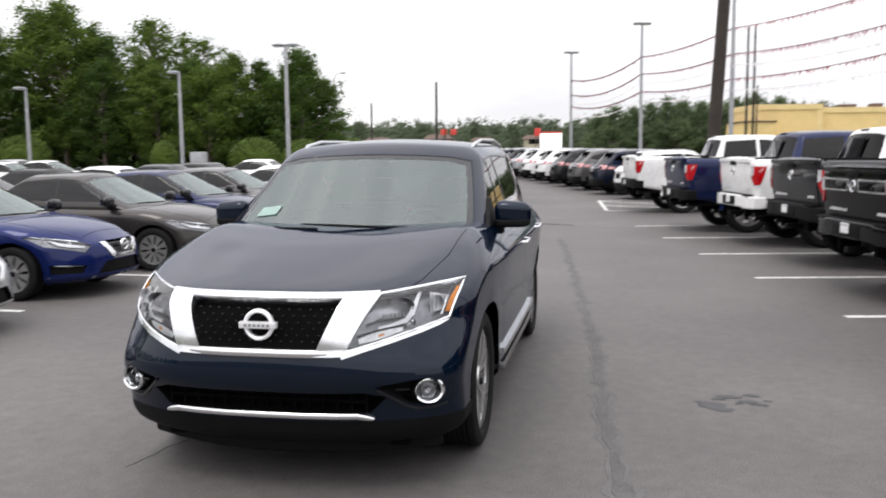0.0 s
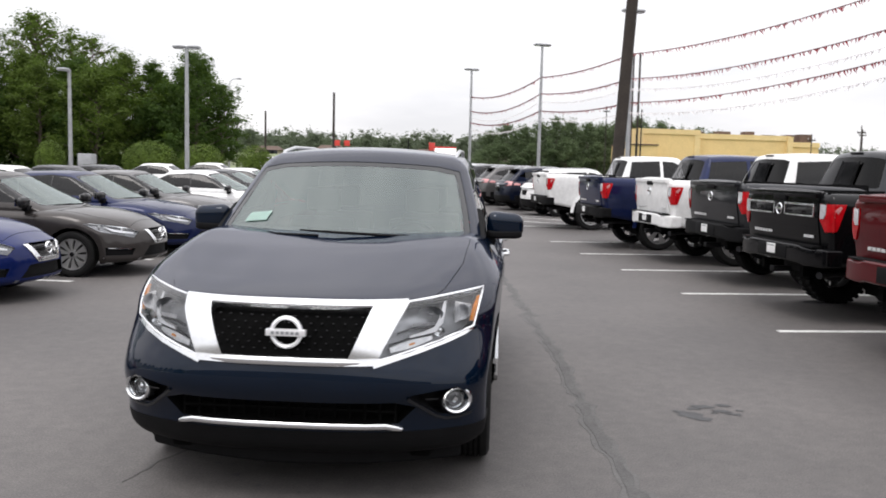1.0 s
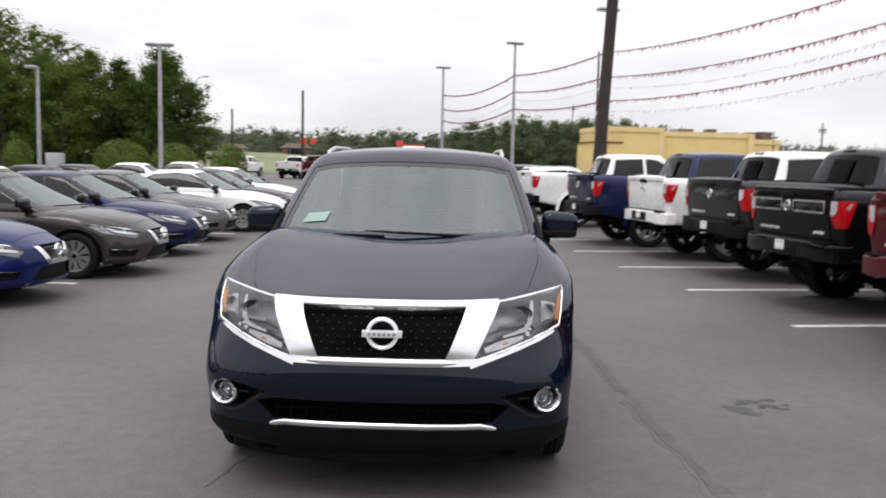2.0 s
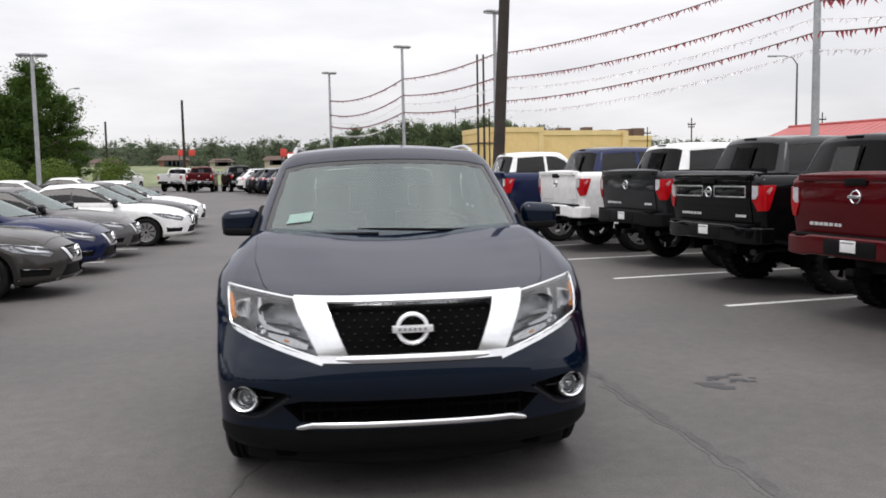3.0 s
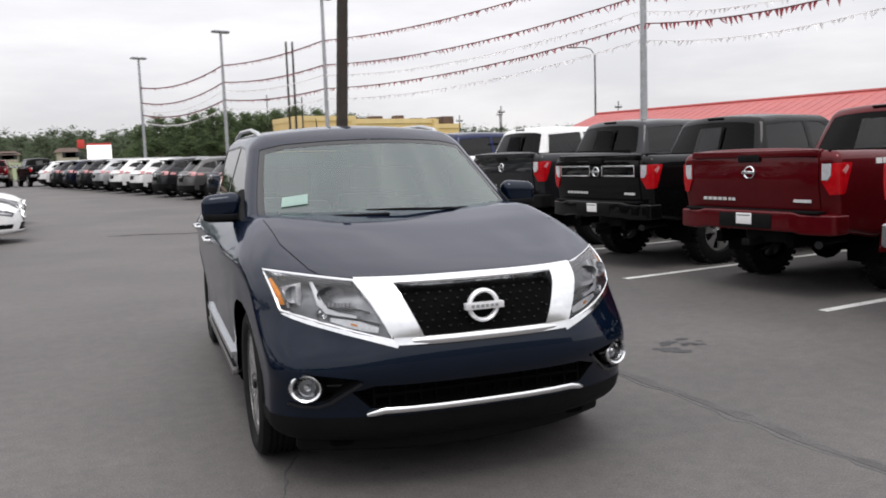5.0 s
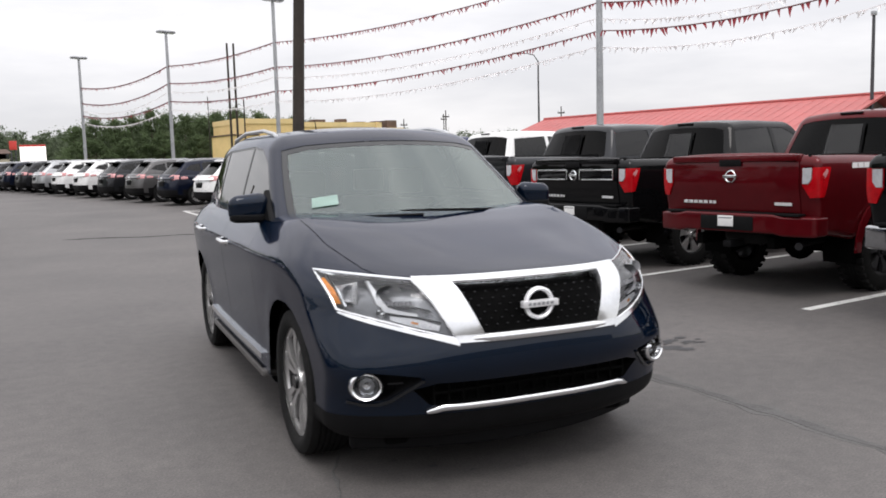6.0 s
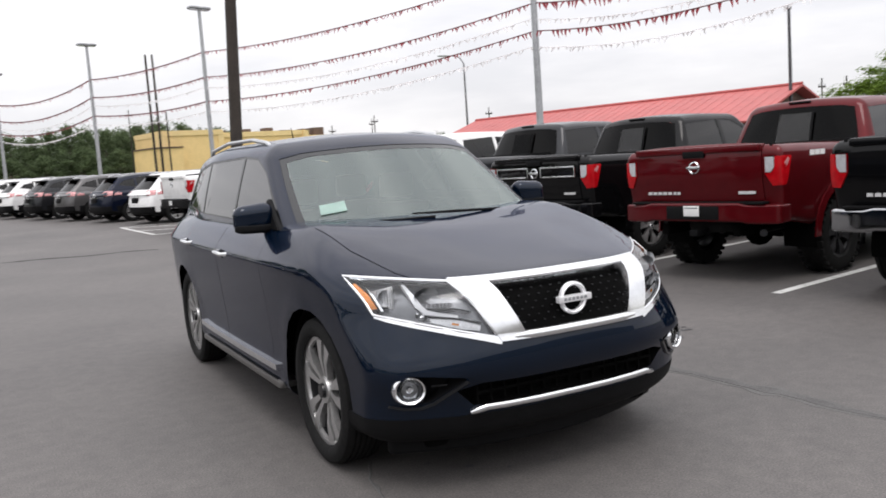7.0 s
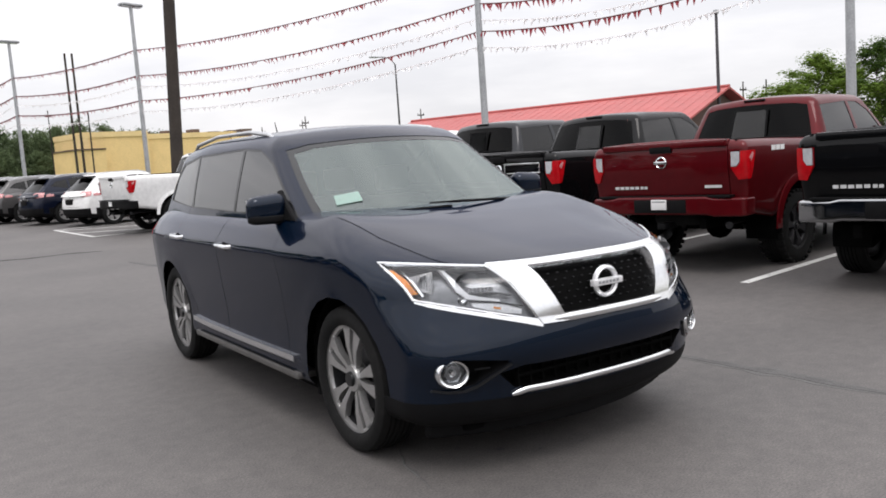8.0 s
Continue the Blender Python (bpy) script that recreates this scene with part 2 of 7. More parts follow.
def shell(xr, yr, zr, radii, counts, extra, warp):
    """A box with rounded edges, its six sides gridded, each point moved by warp(x, y, z)."""
    ax = [spaced(*rng, rad, cnt, ex) for rng, rad, cnt, ex in zip((xr, yr, zr), radii, counts, extra)]
    bm = bmesh.new()
    made = {}

    def vert(i, j, k):
        if (i, j, k) not in made:
            p = (ax[0][i], ax[1][j], ax[2][k])
            core, q = [], []
            for v, rng, rad in zip(p, (xr, yr, zr), radii):
                c = min(max(v, rng[0] + rad), rng[1] - rad)
                core.append(c)
                q.append((v - c) / rad)
            ln = math.sqrt(sum(t * t for t in q))
            p = [c + rad * t / ln for c, rad, t in zip(core, radii, q)]
            made[(i, j, k)] = bm.verts.new(warp(*p))
        return made[(i, j, k)]
    nx, ny, nz = (len(a) - 1 for a in ax)
    quads = []
    for i in range(nx):
        for j in range(ny):
            quads.append(((i, j, nz), (i + 1, j, nz), (i + 1, j + 1, nz), (i, j + 1, nz)))
            quads.append(((i, j, 0), (i, j + 1, 0), (i + 1, j + 1, 0), (i + 1, j, 0)))
        for k in range(nz):
            quads.append(((i, 0, k), (i + 1, 0, k), (i + 1, 0, k + 1), (i, 0, k + 1)))
            quads.append(((i, ny, k), (i, ny, k + 1), (i + 1, ny, k + 1), (i + 1, ny, k)))
    for j in range(ny):
        for k in range(nz):
            quads.append(((0, j, k), (0, j, k + 1), (0, j + 1, k + 1), (0, j + 1, k)))
            quads.append(((nx, j, k), (nx, j + 1, k), (nx, j + 1, k + 1), (nx, j, k + 1)))
    for qd in quads:
        bm.faces.new([vert(*c) for c in qd])
    bm.normal_update()
    return bm


def cut(bm, poly, plane, ok):
    """Cuts a convex outline, seen along one axis, into the faces that ok() accepts, and gives the faces inside it."""
    a, b = {"xz": (0, 2), "yz": (1, 2), "xy": (0, 1)}[plane]
    area = sum(p[0] * q[1] - q[0] * p[1] for p, q in zip(poly, poly[1:] + poly[:1]))
    if area < 0:
        poly = poly[::-1]
    lo = [min(p[i] for p in poly) for i in (0, 1)]
    hi = [max(p[i] for p in poly) for i in (0, 1)]

    def near(f):
        us = [v.co[a] for v in f.verts]
        ws = [v.co[b] for v in f.verts]
        return max(us) > lo[0] and min(us) < hi[0] and max(ws) > lo[1] and min(ws) < hi[1] and ok(f)
    faces = [f for f in bm.faces if near(f)]
    for p, q in zip(poly, poly[1:] + poly[:1]):
        nrm = Vector((0, 0, 0))
        nrm[a], nrm[b] = -(q[1] - p[1]), q[0] - p[0]
        if nrm.length < 1e-9:
            continue
        nrm.normalize()
        co = Vector((0, 0, 0))
        co[a], co[b] = p
        geom = list({v for f in faces for v in f.verts}) + list({e for f in faces for e in f.edges}) + faces
        r = bmesh.ops.bisect_plane(bm, geom=geom, dist=1e-5, plane_co=co, plane_no=nrm)
        seen = {g for g in r["geom"] if isinstance(g, bmesh.types.BMFace)}
        faces = [f for f in seen if (f.calc_center_median() - co).dot(nrm) > 0]
    for f in faces:
        f.normal_update()
    return faces


def lift(bm, faces, out=0.0, gap=0.0, rim=0.015, remove=True):
    """Takes faces out of a shell as a panel of its own: moved along the normals, drawn in by a joint, with a folded rim."""
    nb = bmesh.new()
    vm = {}
    for f in faces:
        for v in f.verts:
            if v not in vm:
                vm[v] = nb.verts.new(v.co + v.normal * out)
    nor = {vm[v]: v.normal.copy() for v in vm}
    for f in faces:
        try:
            nb.faces.new([vm[v] for v in f.verts])
        except ValueError:
            pass
    nb.normal_update()
    border = [e for e in nb.edges if len(e.link_faces) == 1]
    if gap:
        move = {}
        for e in border:
            f = e.link_faces[0]
            d = f.normal.cross(e.verts[1].co - e.verts[0].co)
            if d.length < 1e-9:
                continue
            d.normalize()
            mid = (e.verts[0].co + e.verts[1].co) / 2
            if d.dot(f.calc_center_median() - mid) < 0:
                d = -d
            for v in e.verts:
                move[v] = move.get(v, Vector()) + d
        for v, d in move.items():
            if d.length > 1e-6:
                v.co += d.normalized() * gap
    if rim:
        low = {}
        for e in border:
            for v in e.verts:
                if v not in low:
                    low[v] = nb.verts.new(v.co - nor[v] * rim)
        for e in border:
            f = e.link_faces[0]
            p, q = e.verts
            lp = [l for l in f.loops if l.edge == e][0]
            if lp.vert == p:
                p, q = q, p
            try:
                nb.faces.new((p, q, low[q], low[p]))
            except ValueError:
                pass
    if remove:
        bmesh.ops.delete(bm, geom=list(faces), context="FACES")
    return nb


def disc_outline(cy, cz, r, n=20, start=0.0):
    return [(cy + r * math.cos(start + 2 * math.pi * i / n), cz + r * math.sin(start + 2 * math.pi * i / n)) for i in range(n)]


# ---------------------------------------------------------------- vehicles
def wheel_parts(parent, x, y, radius, width, rim_r, spokes, metal, face=1, chunky=False, wide=0.5, hub_dark=True, paired=False):
    """One wheel: the tyre with its rim and hub as parts. face: the side to which it looks."""
    w = width / 2
    prof = [(rim_r, -w * 0.8), (rim_r + 0.02, -w * 0.95), (radius * 0.9, -w), (radius * 0.975, -w * 0.86), (radius, -w * 0.6)]
    for i in range(5):
        s = -0.5 + i * 0.25
        prof += [(radius, w * (s - 0.06)), (radius - 0.012, w * (s - 0.03)), (radius - 0.012, w * (s + 0.03)), (radius, w * (s + 0.06))]
    prof += [(radius, w * 0.6), (radius * 0.975, w * 0.86), (radius * 0.9, w), (rim_r + 0.02, w * 0.95), (rim_r, w * 0.8)]
    bm = lathe(prof, 40)
    lugs = bmesh.new()
    if chunky:
        for i in range(30):
            a = 2 * math.pi * i / 30
            for sx in (-1, 1):
                m = Matrix.Rotation(a + sx * 0.05, 4, "X") @ Matrix.Translation((sx * w * 0.72, 0, radius)) @ Matrix.Diagonal((w * 0.6, 0.045, 0.03, 1))
                bmesh.ops.create_cube(lugs, size=1, matrix=m)
    tyre = part("wheel", bm, RUBBER, parent, "black rubber tyre on an alloy rim")
    tyre.location = (x, y, radius)
    if chunky:
        tagged(part("tread", lugs, RUBBER, tyre), kind="stuff")
    else:
        lugs.free()
    o = face
    f = o * w * 0.86
    bm = lathe([(rim_r + 0.012, f), (rim_r + 0.012, f - o * 0.012), (rim_r - 0.018, f - o * 0.02), (rim_r - 0.022, f - o * 0.035)], 40)
    part("rim_barrel", lathe([(rim_r - 0.022, f - o * 0.034), (rim_r - 0.03, f - o * 0.09), (rim_r - 0.035, -f * 0.8)], 40), RIM_DARK, tyre)
    step = 2 * math.pi / spokes
    rr = rim_r - 0.012
    for i in range(spokes * (2 if paired else 1)):
        a = i * step + 0.2
        ins, outs = wide * step * 0.30, wide * step * 0.50
        if paired:
            # two narrow spokes side by side
            a = (i // 2) * step + 0.5 + (0.168 if i % 2 else -0.168) * step
            ins, outs = wide * step * 0.11, wide * step * 0.20
        vs = []
        for depth in (0.0, -0.035):
            for r, half, dx in ((rim_r * 0.20, ins * 2.2, -0.030), (rim_r * 0.62, (ins + outs) / 2 * 1.05, -0.012), (rr, outs, -0.014)):
                for sgn in (-1, 1):
                    ang = a + sgn * half
                    vs.append(bm.verts.new((f + o * (dx + depth), r * math.cos(ang), r * math.sin(ang))))
        for k in (0, 2):
            bm.faces.new((vs[k], vs[k + 1], vs[k + 3], vs[k + 2]))
            bm.faces.new((vs[k], vs[k + 2], vs[k + 8], vs[k + 6]))
            bm.faces.new((vs[k + 1], vs[k + 7], vs[k + 9], vs[k + 3]))
    hub = lathe([(0.0, f - o * 0.012), (rim_r * 0.24, f - o * 0.016), (rim_r * 0.27, f - o * 0.04), (rim_r * 0.27, f - o * 0.08)], 24)
    tmp = bpy.data.meshes.new("tmp")
    hub.to_mesh(tmp)
    hub.free()
    bm.from_mesh(tmp)
    bpy.data.meshes.remove(tmp)
    bmesh.ops.recalc_face_normals(bm, faces=bm.faces)
    part("rim", bm, metal, tyre, "machined alloy rim with broad spokes", 30)
    part("hub_cap", lathe([(0.0, f + o * 0.004), (rim_r * 0.13, f + o * 0.002), (rim_r * 0.15, f - o * 0.02)], 20), GLOSSBLACK if hub_dark else CHROME, tyre)
    part("brake_disc", lathe([(0.0, f - o * 0.11), (rim_r * 0.62, f - o * 0.11), (rim_r * 0.62, f - o * 0.135), (0.0, f - o * 0.135)], 28), RIM_DARK, tyre)
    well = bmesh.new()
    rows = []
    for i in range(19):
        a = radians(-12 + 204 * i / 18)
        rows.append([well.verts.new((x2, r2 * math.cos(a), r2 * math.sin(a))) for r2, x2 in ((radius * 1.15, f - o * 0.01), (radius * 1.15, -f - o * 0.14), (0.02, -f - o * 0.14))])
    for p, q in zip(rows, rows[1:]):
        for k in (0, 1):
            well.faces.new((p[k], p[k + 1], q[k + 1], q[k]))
    # the well's deep shade is in its near-black colour
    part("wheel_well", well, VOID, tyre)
    return tyre


def ring_bar_badge(parent, r, y, z, facing=-1, mat=None):
    """A plain round badge: a ring crossed by a bar."""
    bm = bmesh.new()
    n = 32
    rings = []
    for i in range(n):
        a = 2 * math.pi * i / n
        ring = []
        for dr, dy in ((-0.14, 0), (-0.13, 0.016), (0.0, 0.024), (0.13, 0.016), (0.14, 0)):
            ring.append(bm.verts.new(((r + dr * r) * math.cos(a), y + facing * dy, z + (r + dr * r) * math.sin(a))))
        rings.append(ring)
    for i in range(n):
        p, q = rings[i], rings[(i + 1) % n]
        for k in range(4):
            bm.faces.new((p[k], p[k + 1], q[k + 1], q[k]))
    add_box(bm, -r * 1.38, r * 1.38, min(y, y + facing * 0.032), max(y, y + facing * 0.032), z - r * 0.23, z + r * 0.23, 0.004)
    bmesh.ops.recalc_face_normals(bm, faces=bm.faces)
    return part("badge", bm, mat or CHROME, parent, "plain round chrome badge with a bar")


def strip_on(tree, pts, plane, width, lift_by, thick=0.006, origin=None):
    """A narrow moulding laid along points on a shell, found by looking at it along an axis."""
    bm = bmesh.new()
    rows = []
    for i, p in enumerate(pts):
        q0, q1 = pts[max(i - 1, 0)], pts[min(i + 1, len(pts) - 1)]
        t = Vector((q1[0] - q0[0], q1[1] - q0[1])).normalized()
        nrm = Vector((-t.y, t.x))
        w = width[i] if isinstance(width, (list, tuple)) else width
        row = []
        for s in (-0.5, 0.5):
            u = p[0] + nrm.x * w * s
            v = p[1] + nrm.y * w * s
            if plane == "xz":
                o, d = Vector((u, -3, v)), Vector((0, 1, 0))
            elif plane == "xzr":
                o, d = Vector((u, 12, v)), Vector((0, -1, 0))
            elif plane == "yz-":
                o, d = Vector((-3, u, v)), Vector((1, 0, 0))
            else:
                o, d = Vector((3, u, v)), Vector((-1, 0, 0))
            hit = tree.ray_cast(o, d)
            if hit[0] is None:
                break
            row.append((hit[0] - d * lift_by, hit[0] + d * thick))
        if len(row) == 2:
            rows.append([bm.verts.new(c) for pair in row for c in pair])
    for a, b in zip(rows, rows[1:]):
        bm.faces.new((a[0], a[2], b[2], b[0]))
        bm.faces.new((a[0], b[0], b[1], a[1]))
        bm.faces.new((a[2], a[3], b[3], b[2]))
    if rows:
        bm.faces.new((rows[0][0], rows[0][1], rows[0][3], rows[0][2]))
        bm.faces.new((rows[-1][0], rows[-1][2], rows[-1][3], rows[-1][1]))
    bmesh.ops.recalc_face_normals(bm, faces=bm.faces)
    return bm


def front_ok(f):
    return f.normal.y < -0.12 and f.calc_center_median().y < 1.2


def arches(bm, hubs, r):
    for s in (-1, 1):
        for hy, hz in hubs:
            fs = cut(bm, disc_outline(hy, hz, r, 22), "yz", lambda f: f.normal.x * s > 0.15 and f.calc_center_median().x * s > 0.5)
            bmesh.ops.delete(bm, geom=fs, context="FACES")
    # the belly stays open
    low = [f for f in bm.faces if f.normal.z < -0.9]
    bmesh.ops.delete(bm, geom=low, context="FACES")


def lower_warp(P):
    def warp(a, y, c):
        L = P["length"]
        zt = P["top"](y) - P["crown"](y) * abs(a) ** 2.6
        if "valley" in P:
            # soft hollows that run down the bonnet to the corners of the grille
            zt -= P["valley"](y) * math.exp(-((abs(a) * P["half"] - 0.44 - 0.15 * y) / 0.11) ** 2)
        zb = P["bottom"](y)
        z = zb + c * (zt - zb)
        x = a * P["half"] * P["section"](z) * P["plan"](y)
        for hy in P["hubs"]:
            d = math.hypot(y - hy, z - P["hub_z"]) - P["arch"]
            x += (1 if a > 0 else -1) * 0.006 * math.exp(-(d / 0.055) ** 2) * max(0.0, abs(a) - 0.8) / 0.2
        wf = max(0.0, 1 - y / P["nose"]) ** 1.5
        wr = max(0.0, 1 - (L - y) / P["tail"]) ** 1.5
        yy = y + (P["front"](z) + P["sweep"](z) * abs(a) ** 3) * wf - (P["rear"](z) + P["rear_sweep"] * abs(a) ** 3.5) * wr
        return x, yy, z
    return warp


def cabin_warp(P):
    def warp(a, b, c):
        cc = max(c, -0.2)
        yf = P["ws_base"] + P["ws_bow"] * a * a * (1 - 0.5 * cc) + P["ws_rake"] * cc
        yr = P["rw_base"] - P["rw_rake"] * cc - 0.10 * a * a
        y = yf + b * (yr - yf)
        zt = P["roof"](y) - P["roof_crown"] * a * a
        zb = P["belt"]
        z = zb + cc * (zt - zb)
        x = a * (P["cab_w0"] + (P["cab_w1"] - P["cab_w0"]) * max(0.0, cc) ** 1.25) * P["cab_plan"](y)
        return x, y, z
    return warp


def hull(pts):
    """The convex outline round points of a plane."""
    pts = sorted(set(pts))

    def half(seq):
        out = []
        for p in seq:
            while len(out) > 1 and (out[-1][0] - out[-2][0]) * (p[1] - out[-2][1]) - (out[-1][1] - out[-2][1]) * (p[0] - out[-2][0]) <= 0:
                out.pop()
            out.append(p)
        return out
    a, b = half(pts), half(reversed(pts))
    return a[:-1] + b[:-1]


def cabin(P, parent, mat, windows, sill=0.06, head=0.93, pillar=0.86, rear_glass=True, ny=30, privacy=True, screen=None, pane=None, rear_pillar=0.80, rear_sill=0.12, side_pane=None, band=None):
    """The upper body: roof and pillars, with windscreen, rear window and side panes as parts."""
    bm = shell((-1, 1), (0, 1), (-0.3, 1), (0.14, 0.045, 0.14), (14, ny, 6), ((-pillar, pillar, -rear_pillar, rear_pillar, -pillar + 0.05, pillar - 0.05), (), (sill, head, rear_sill, sill + 0.07, head - 0.05)), cabin_warp(P))
    mid_y = (P["ws_base"] + P["rw_base"]) / 2
    shape = cabin_warp(P)

    def outline(b, a, c0, c1):
        """The outline of a screen, seen from the front, as a closed convex line."""
        top = [shape(a * k / 5, b, c1 - 0.03 * (abs(k) == 5)) for k in range(-5, 6)]
        right = [shape(a, b, c0 + (c1 - c0) * k) for k in (0.75, 0.5, 0.25)]
        low = [shape(a * k, b, c0 + 0.03 * (abs(k) == 1)) for k in (1, 0.95, -0.95, -1)]
        left = [shape(-a, b, c0 + (c1 - c0) * k) for k in (0.25, 0.5, 0.75)]
        return hull([(p[0], p[2]) for p in top + right + low + left])
    ahead = lambda f: f.normal.y < -0.2 and f.calc_center_median().y < mid_y and abs(f.normal.x) < 0.8
    behind = lambda f: f.normal.y > 0.2 and f.calc_center_median().y > mid_y and abs(f.normal.x) < 0.8
    cut(bm, outline(0, pillar, sill, head), "xz", ahead)
    fs = cut(bm, outline(0, pillar - 0.045, sill + 0.06, head - 0.045), "xz", ahead)
    inside = set(fs)
    border = [f for f in cut(bm, outline(0, pillar, sill, head), "xz", ahead) if f not in inside]
    rs = cut(bm, outline(1, rear_pillar, rear_sill, head - 0.03), "xz", behind)
    ws = part("windscreen", lift(bm, fs, -0.004, 0.0, 0.0), screen or SCREEN, parent, "pale green tinted windscreen")
    part("glass_border", lift(bm, border, -0.003, 0.0, 0.008), FRIT, ws, "black glass border")
    if rear_glass and rs:
        part("rear_window", lift(bm, rs, -0.004, 0.001, 0.012), (pane or TINT) if privacy else screen or SCREEN, parent, "dark tinted rear window")
    for s in (-1, 1):
        if band:
            # the panes sit in one gloss black field, which shows between them as thin pillars
            flank = lambda f: f.normal.x * s > 0.3 and f.calc_center_median().x * s > 0.2
            cut(bm, band, "yz", flank)
            for win in windows:
                cut(bm, win, "yz", flank)
            field = cut(bm, band, "yz", flank)
            held = set()
            for win in windows:
                held |= set(cut(bm, win, "yz", flank))
            field = [f for f in cut(bm, band, "yz", flank) if f not in held]
            part("window_surround", lift(bm, field, -0.003, 0.0, 0.008), GLOSSBLACK, parent, "gloss black pillars between the side windows")
        for win in windows:
            w = cut(bm, win, "yz", lambda f: f.normal.x * s > 0.3 and f.calc_center_median().x * s > 0.2)
            if w:
                part("side_window", lift(bm, w, -0.006, 0.001, 0.012), side_pane or pane or TINT, parent, "dark side window pane")
    low = [f for f in bm.faces if f.normal.z < -0.8]
    bmesh.ops.delete(bm, geom=low, context="FACES")
    part("roof", bm, mat, parent)


def seat(bm, x, y, z, w=0.5):
    add_box(bm, x - w / 2, x + w / 2, y, y + 0.5, z, z + 0.16, 0.04)
    add_box(bm, x - w / 2, x + w / 2, y + 0.42, y + 0.56, z + 0.1, z + 0.62, 0.05)
    add_box(bm, x - 0.13, x + 0.13, y + 0.46, y + 0.56, z + 0.66, z + 0.84, 0.04)


def recolour(ob, mat, old):
    for o in (ob, *ob.children_recursive):
        for s in o.material_slots:
            if s.material == old:
                s.link = "OBJECT"
                s.material = mat
    return ob
from mathutils.bvhtree import BVHTree


def tree_of(bm):
    bm.normal_update()
    return BVHTree.FromBMesh(bm)


def door_mirror(parent, s, x, y, z, mat, size=1.0):
    """A door mirror: shell, glass and foot."""
    w = 0.26 * size
    bm = shell((0, w), (0, 0.13), (0, 0.19 * size), (0.06, 0.06, 0.06), (4, 3, 4), ((), (), ()),
               lambda a, b, c: (s * (x + a), y + b * (1 - 0.25 * a / w) + 0.25 * a * a, z + c * (1 - 0.12 * a / w) + 0.02))
    if s < 0:
        bmesh.ops.reverse_faces(bm, faces=bm.faces)
    ob = part("mirror", bm, mat, parent, "door mirror shell in the body colour")
    part("mirror_glass", box(min(s * (x + 0.03), s * (x + w - 0.03)), max(s * (x + 0.03), s * (x + w - 0.03)), y + 0.128, y + 0.142, z + 0.045, z + 0.175 * size), CHROME, ob)
    lo, hi = sorted((s * (x - 0.13), s * (x + 0.06)))
    part("mirror_foot", box(lo, hi, y + 0.03, y + 0.12, z - 0.03, z + 0.05, 0.018), PLASTIC, ob)
    return ob


# ------- the parked sport utility in the aisle
HERO = dict(
    valley=curve((0.05, 0.0), (0.3, 0.003), (0.6, 0.004), (0.95, 0.0)),
    length=4.92, half=1.008, hubs=(0.98, 3.98), hub_z=0.383, arch=0.44,
    crown=curve((0, 0.035), (0.25, 0.012), (0.72, -0.004), (1.3, -0.010), (1.75, -0.005), (2.3, 0.02), (4.9, 0.05)),
    top=curve((0, 0.985), (0.25, 1.035), (0.6, 1.105), (1.0, 1.182), (1.3, 1.222), (1.7, 1.228), (2.2, 1.240), (4.0, 1.270), (4.92, 1.250)),
    bottom=curve((0, 0.24), (0.5, 0.22), (1.5, 0.23), (3.5, 0.23), (4.5, 0.27), (4.92, 0.34)),
    section=curve((0.2, 0.925), (0.34, 0.955), (0.5, 0.955), (0.72, 0.975), (0.88, 0.990), (0.98, 0.999), (1.015, 1.0), (1.035, 0.994), (1.06, 0.978), (1.12, 0.937), (1.20, 0.880), (1.26, 0.845)),
    plan=curve((0, 0.955), (0.5, 0.968), (1.0, 0.985), (1.7, 1.0), (3.6, 1.0), (4.4, 0.98), (4.92, 0.94)),
    front=curve((0.22, 0.10), (0.34, 0.055), (0.45, 0.030), (0.50, 0.014), (0.54, -0.014), (0.58, -0.036), (0.62, -0.044), (0.66, -0.041), (0.70, -0.032), (0.74, -0.022), (0.79, -0.016), (0.86, 0.005), (0.97, 0.065), (1.05, 0.11)),
    sweep=curve((0.3, 0.30), (0.5, 0.30), (0.7, 0.42), (0.85, 0.54), (1.0, 0.56), (1.1, 0.52)),
    nose=1.5, tail=1.1,
    rear=curve((0.3, 0.06), (0.6, 0.0), (0.9, 0.03), (1.2, 0.10)), rear_sweep=0.22,
    ws_base=1.12, ws_bow=0.30, ws_rake=0.98, rw_base=4.86, rw_rake=0.42, belt=1.13, roof_crown=0.055,
    roof=curve((1.1, 1.68), (2.0, 1.725), (2.7, 1.772), (3.4, 1.778), (4.2, 1.742), (4.9, 1.66)),
    cab_w0=0.885, cab_w1=0.705, cab_plan=curve((1.0, 0.97), (2.0, 1.0), (3.5, 1.0), (4.9, 0.90)),
)


def border_line(faces):
    """The outer edge of a patch of faces as one closed line of points."""
    inside = set(faces)
    step = {}
    for f in faces:
        for lp in f.loops:
            if sum(1 for g in lp.edge.link_faces if g in inside) == 1:
                step[lp.vert] = lp.link_loop_next.vert
    best = []
    left = set(step)
    while left:
        v = next(iter(left))
        line = []
        while v in left:
            left.discard(v)
            line.append(v.co.copy())
            v = step.get(v)
        if len(line) > len(best):
            best = line
    out = [best[0]]
    for p in best[1:]:
        if (p - out[-1]).length > 0.012:
            out.append(p)
    return out


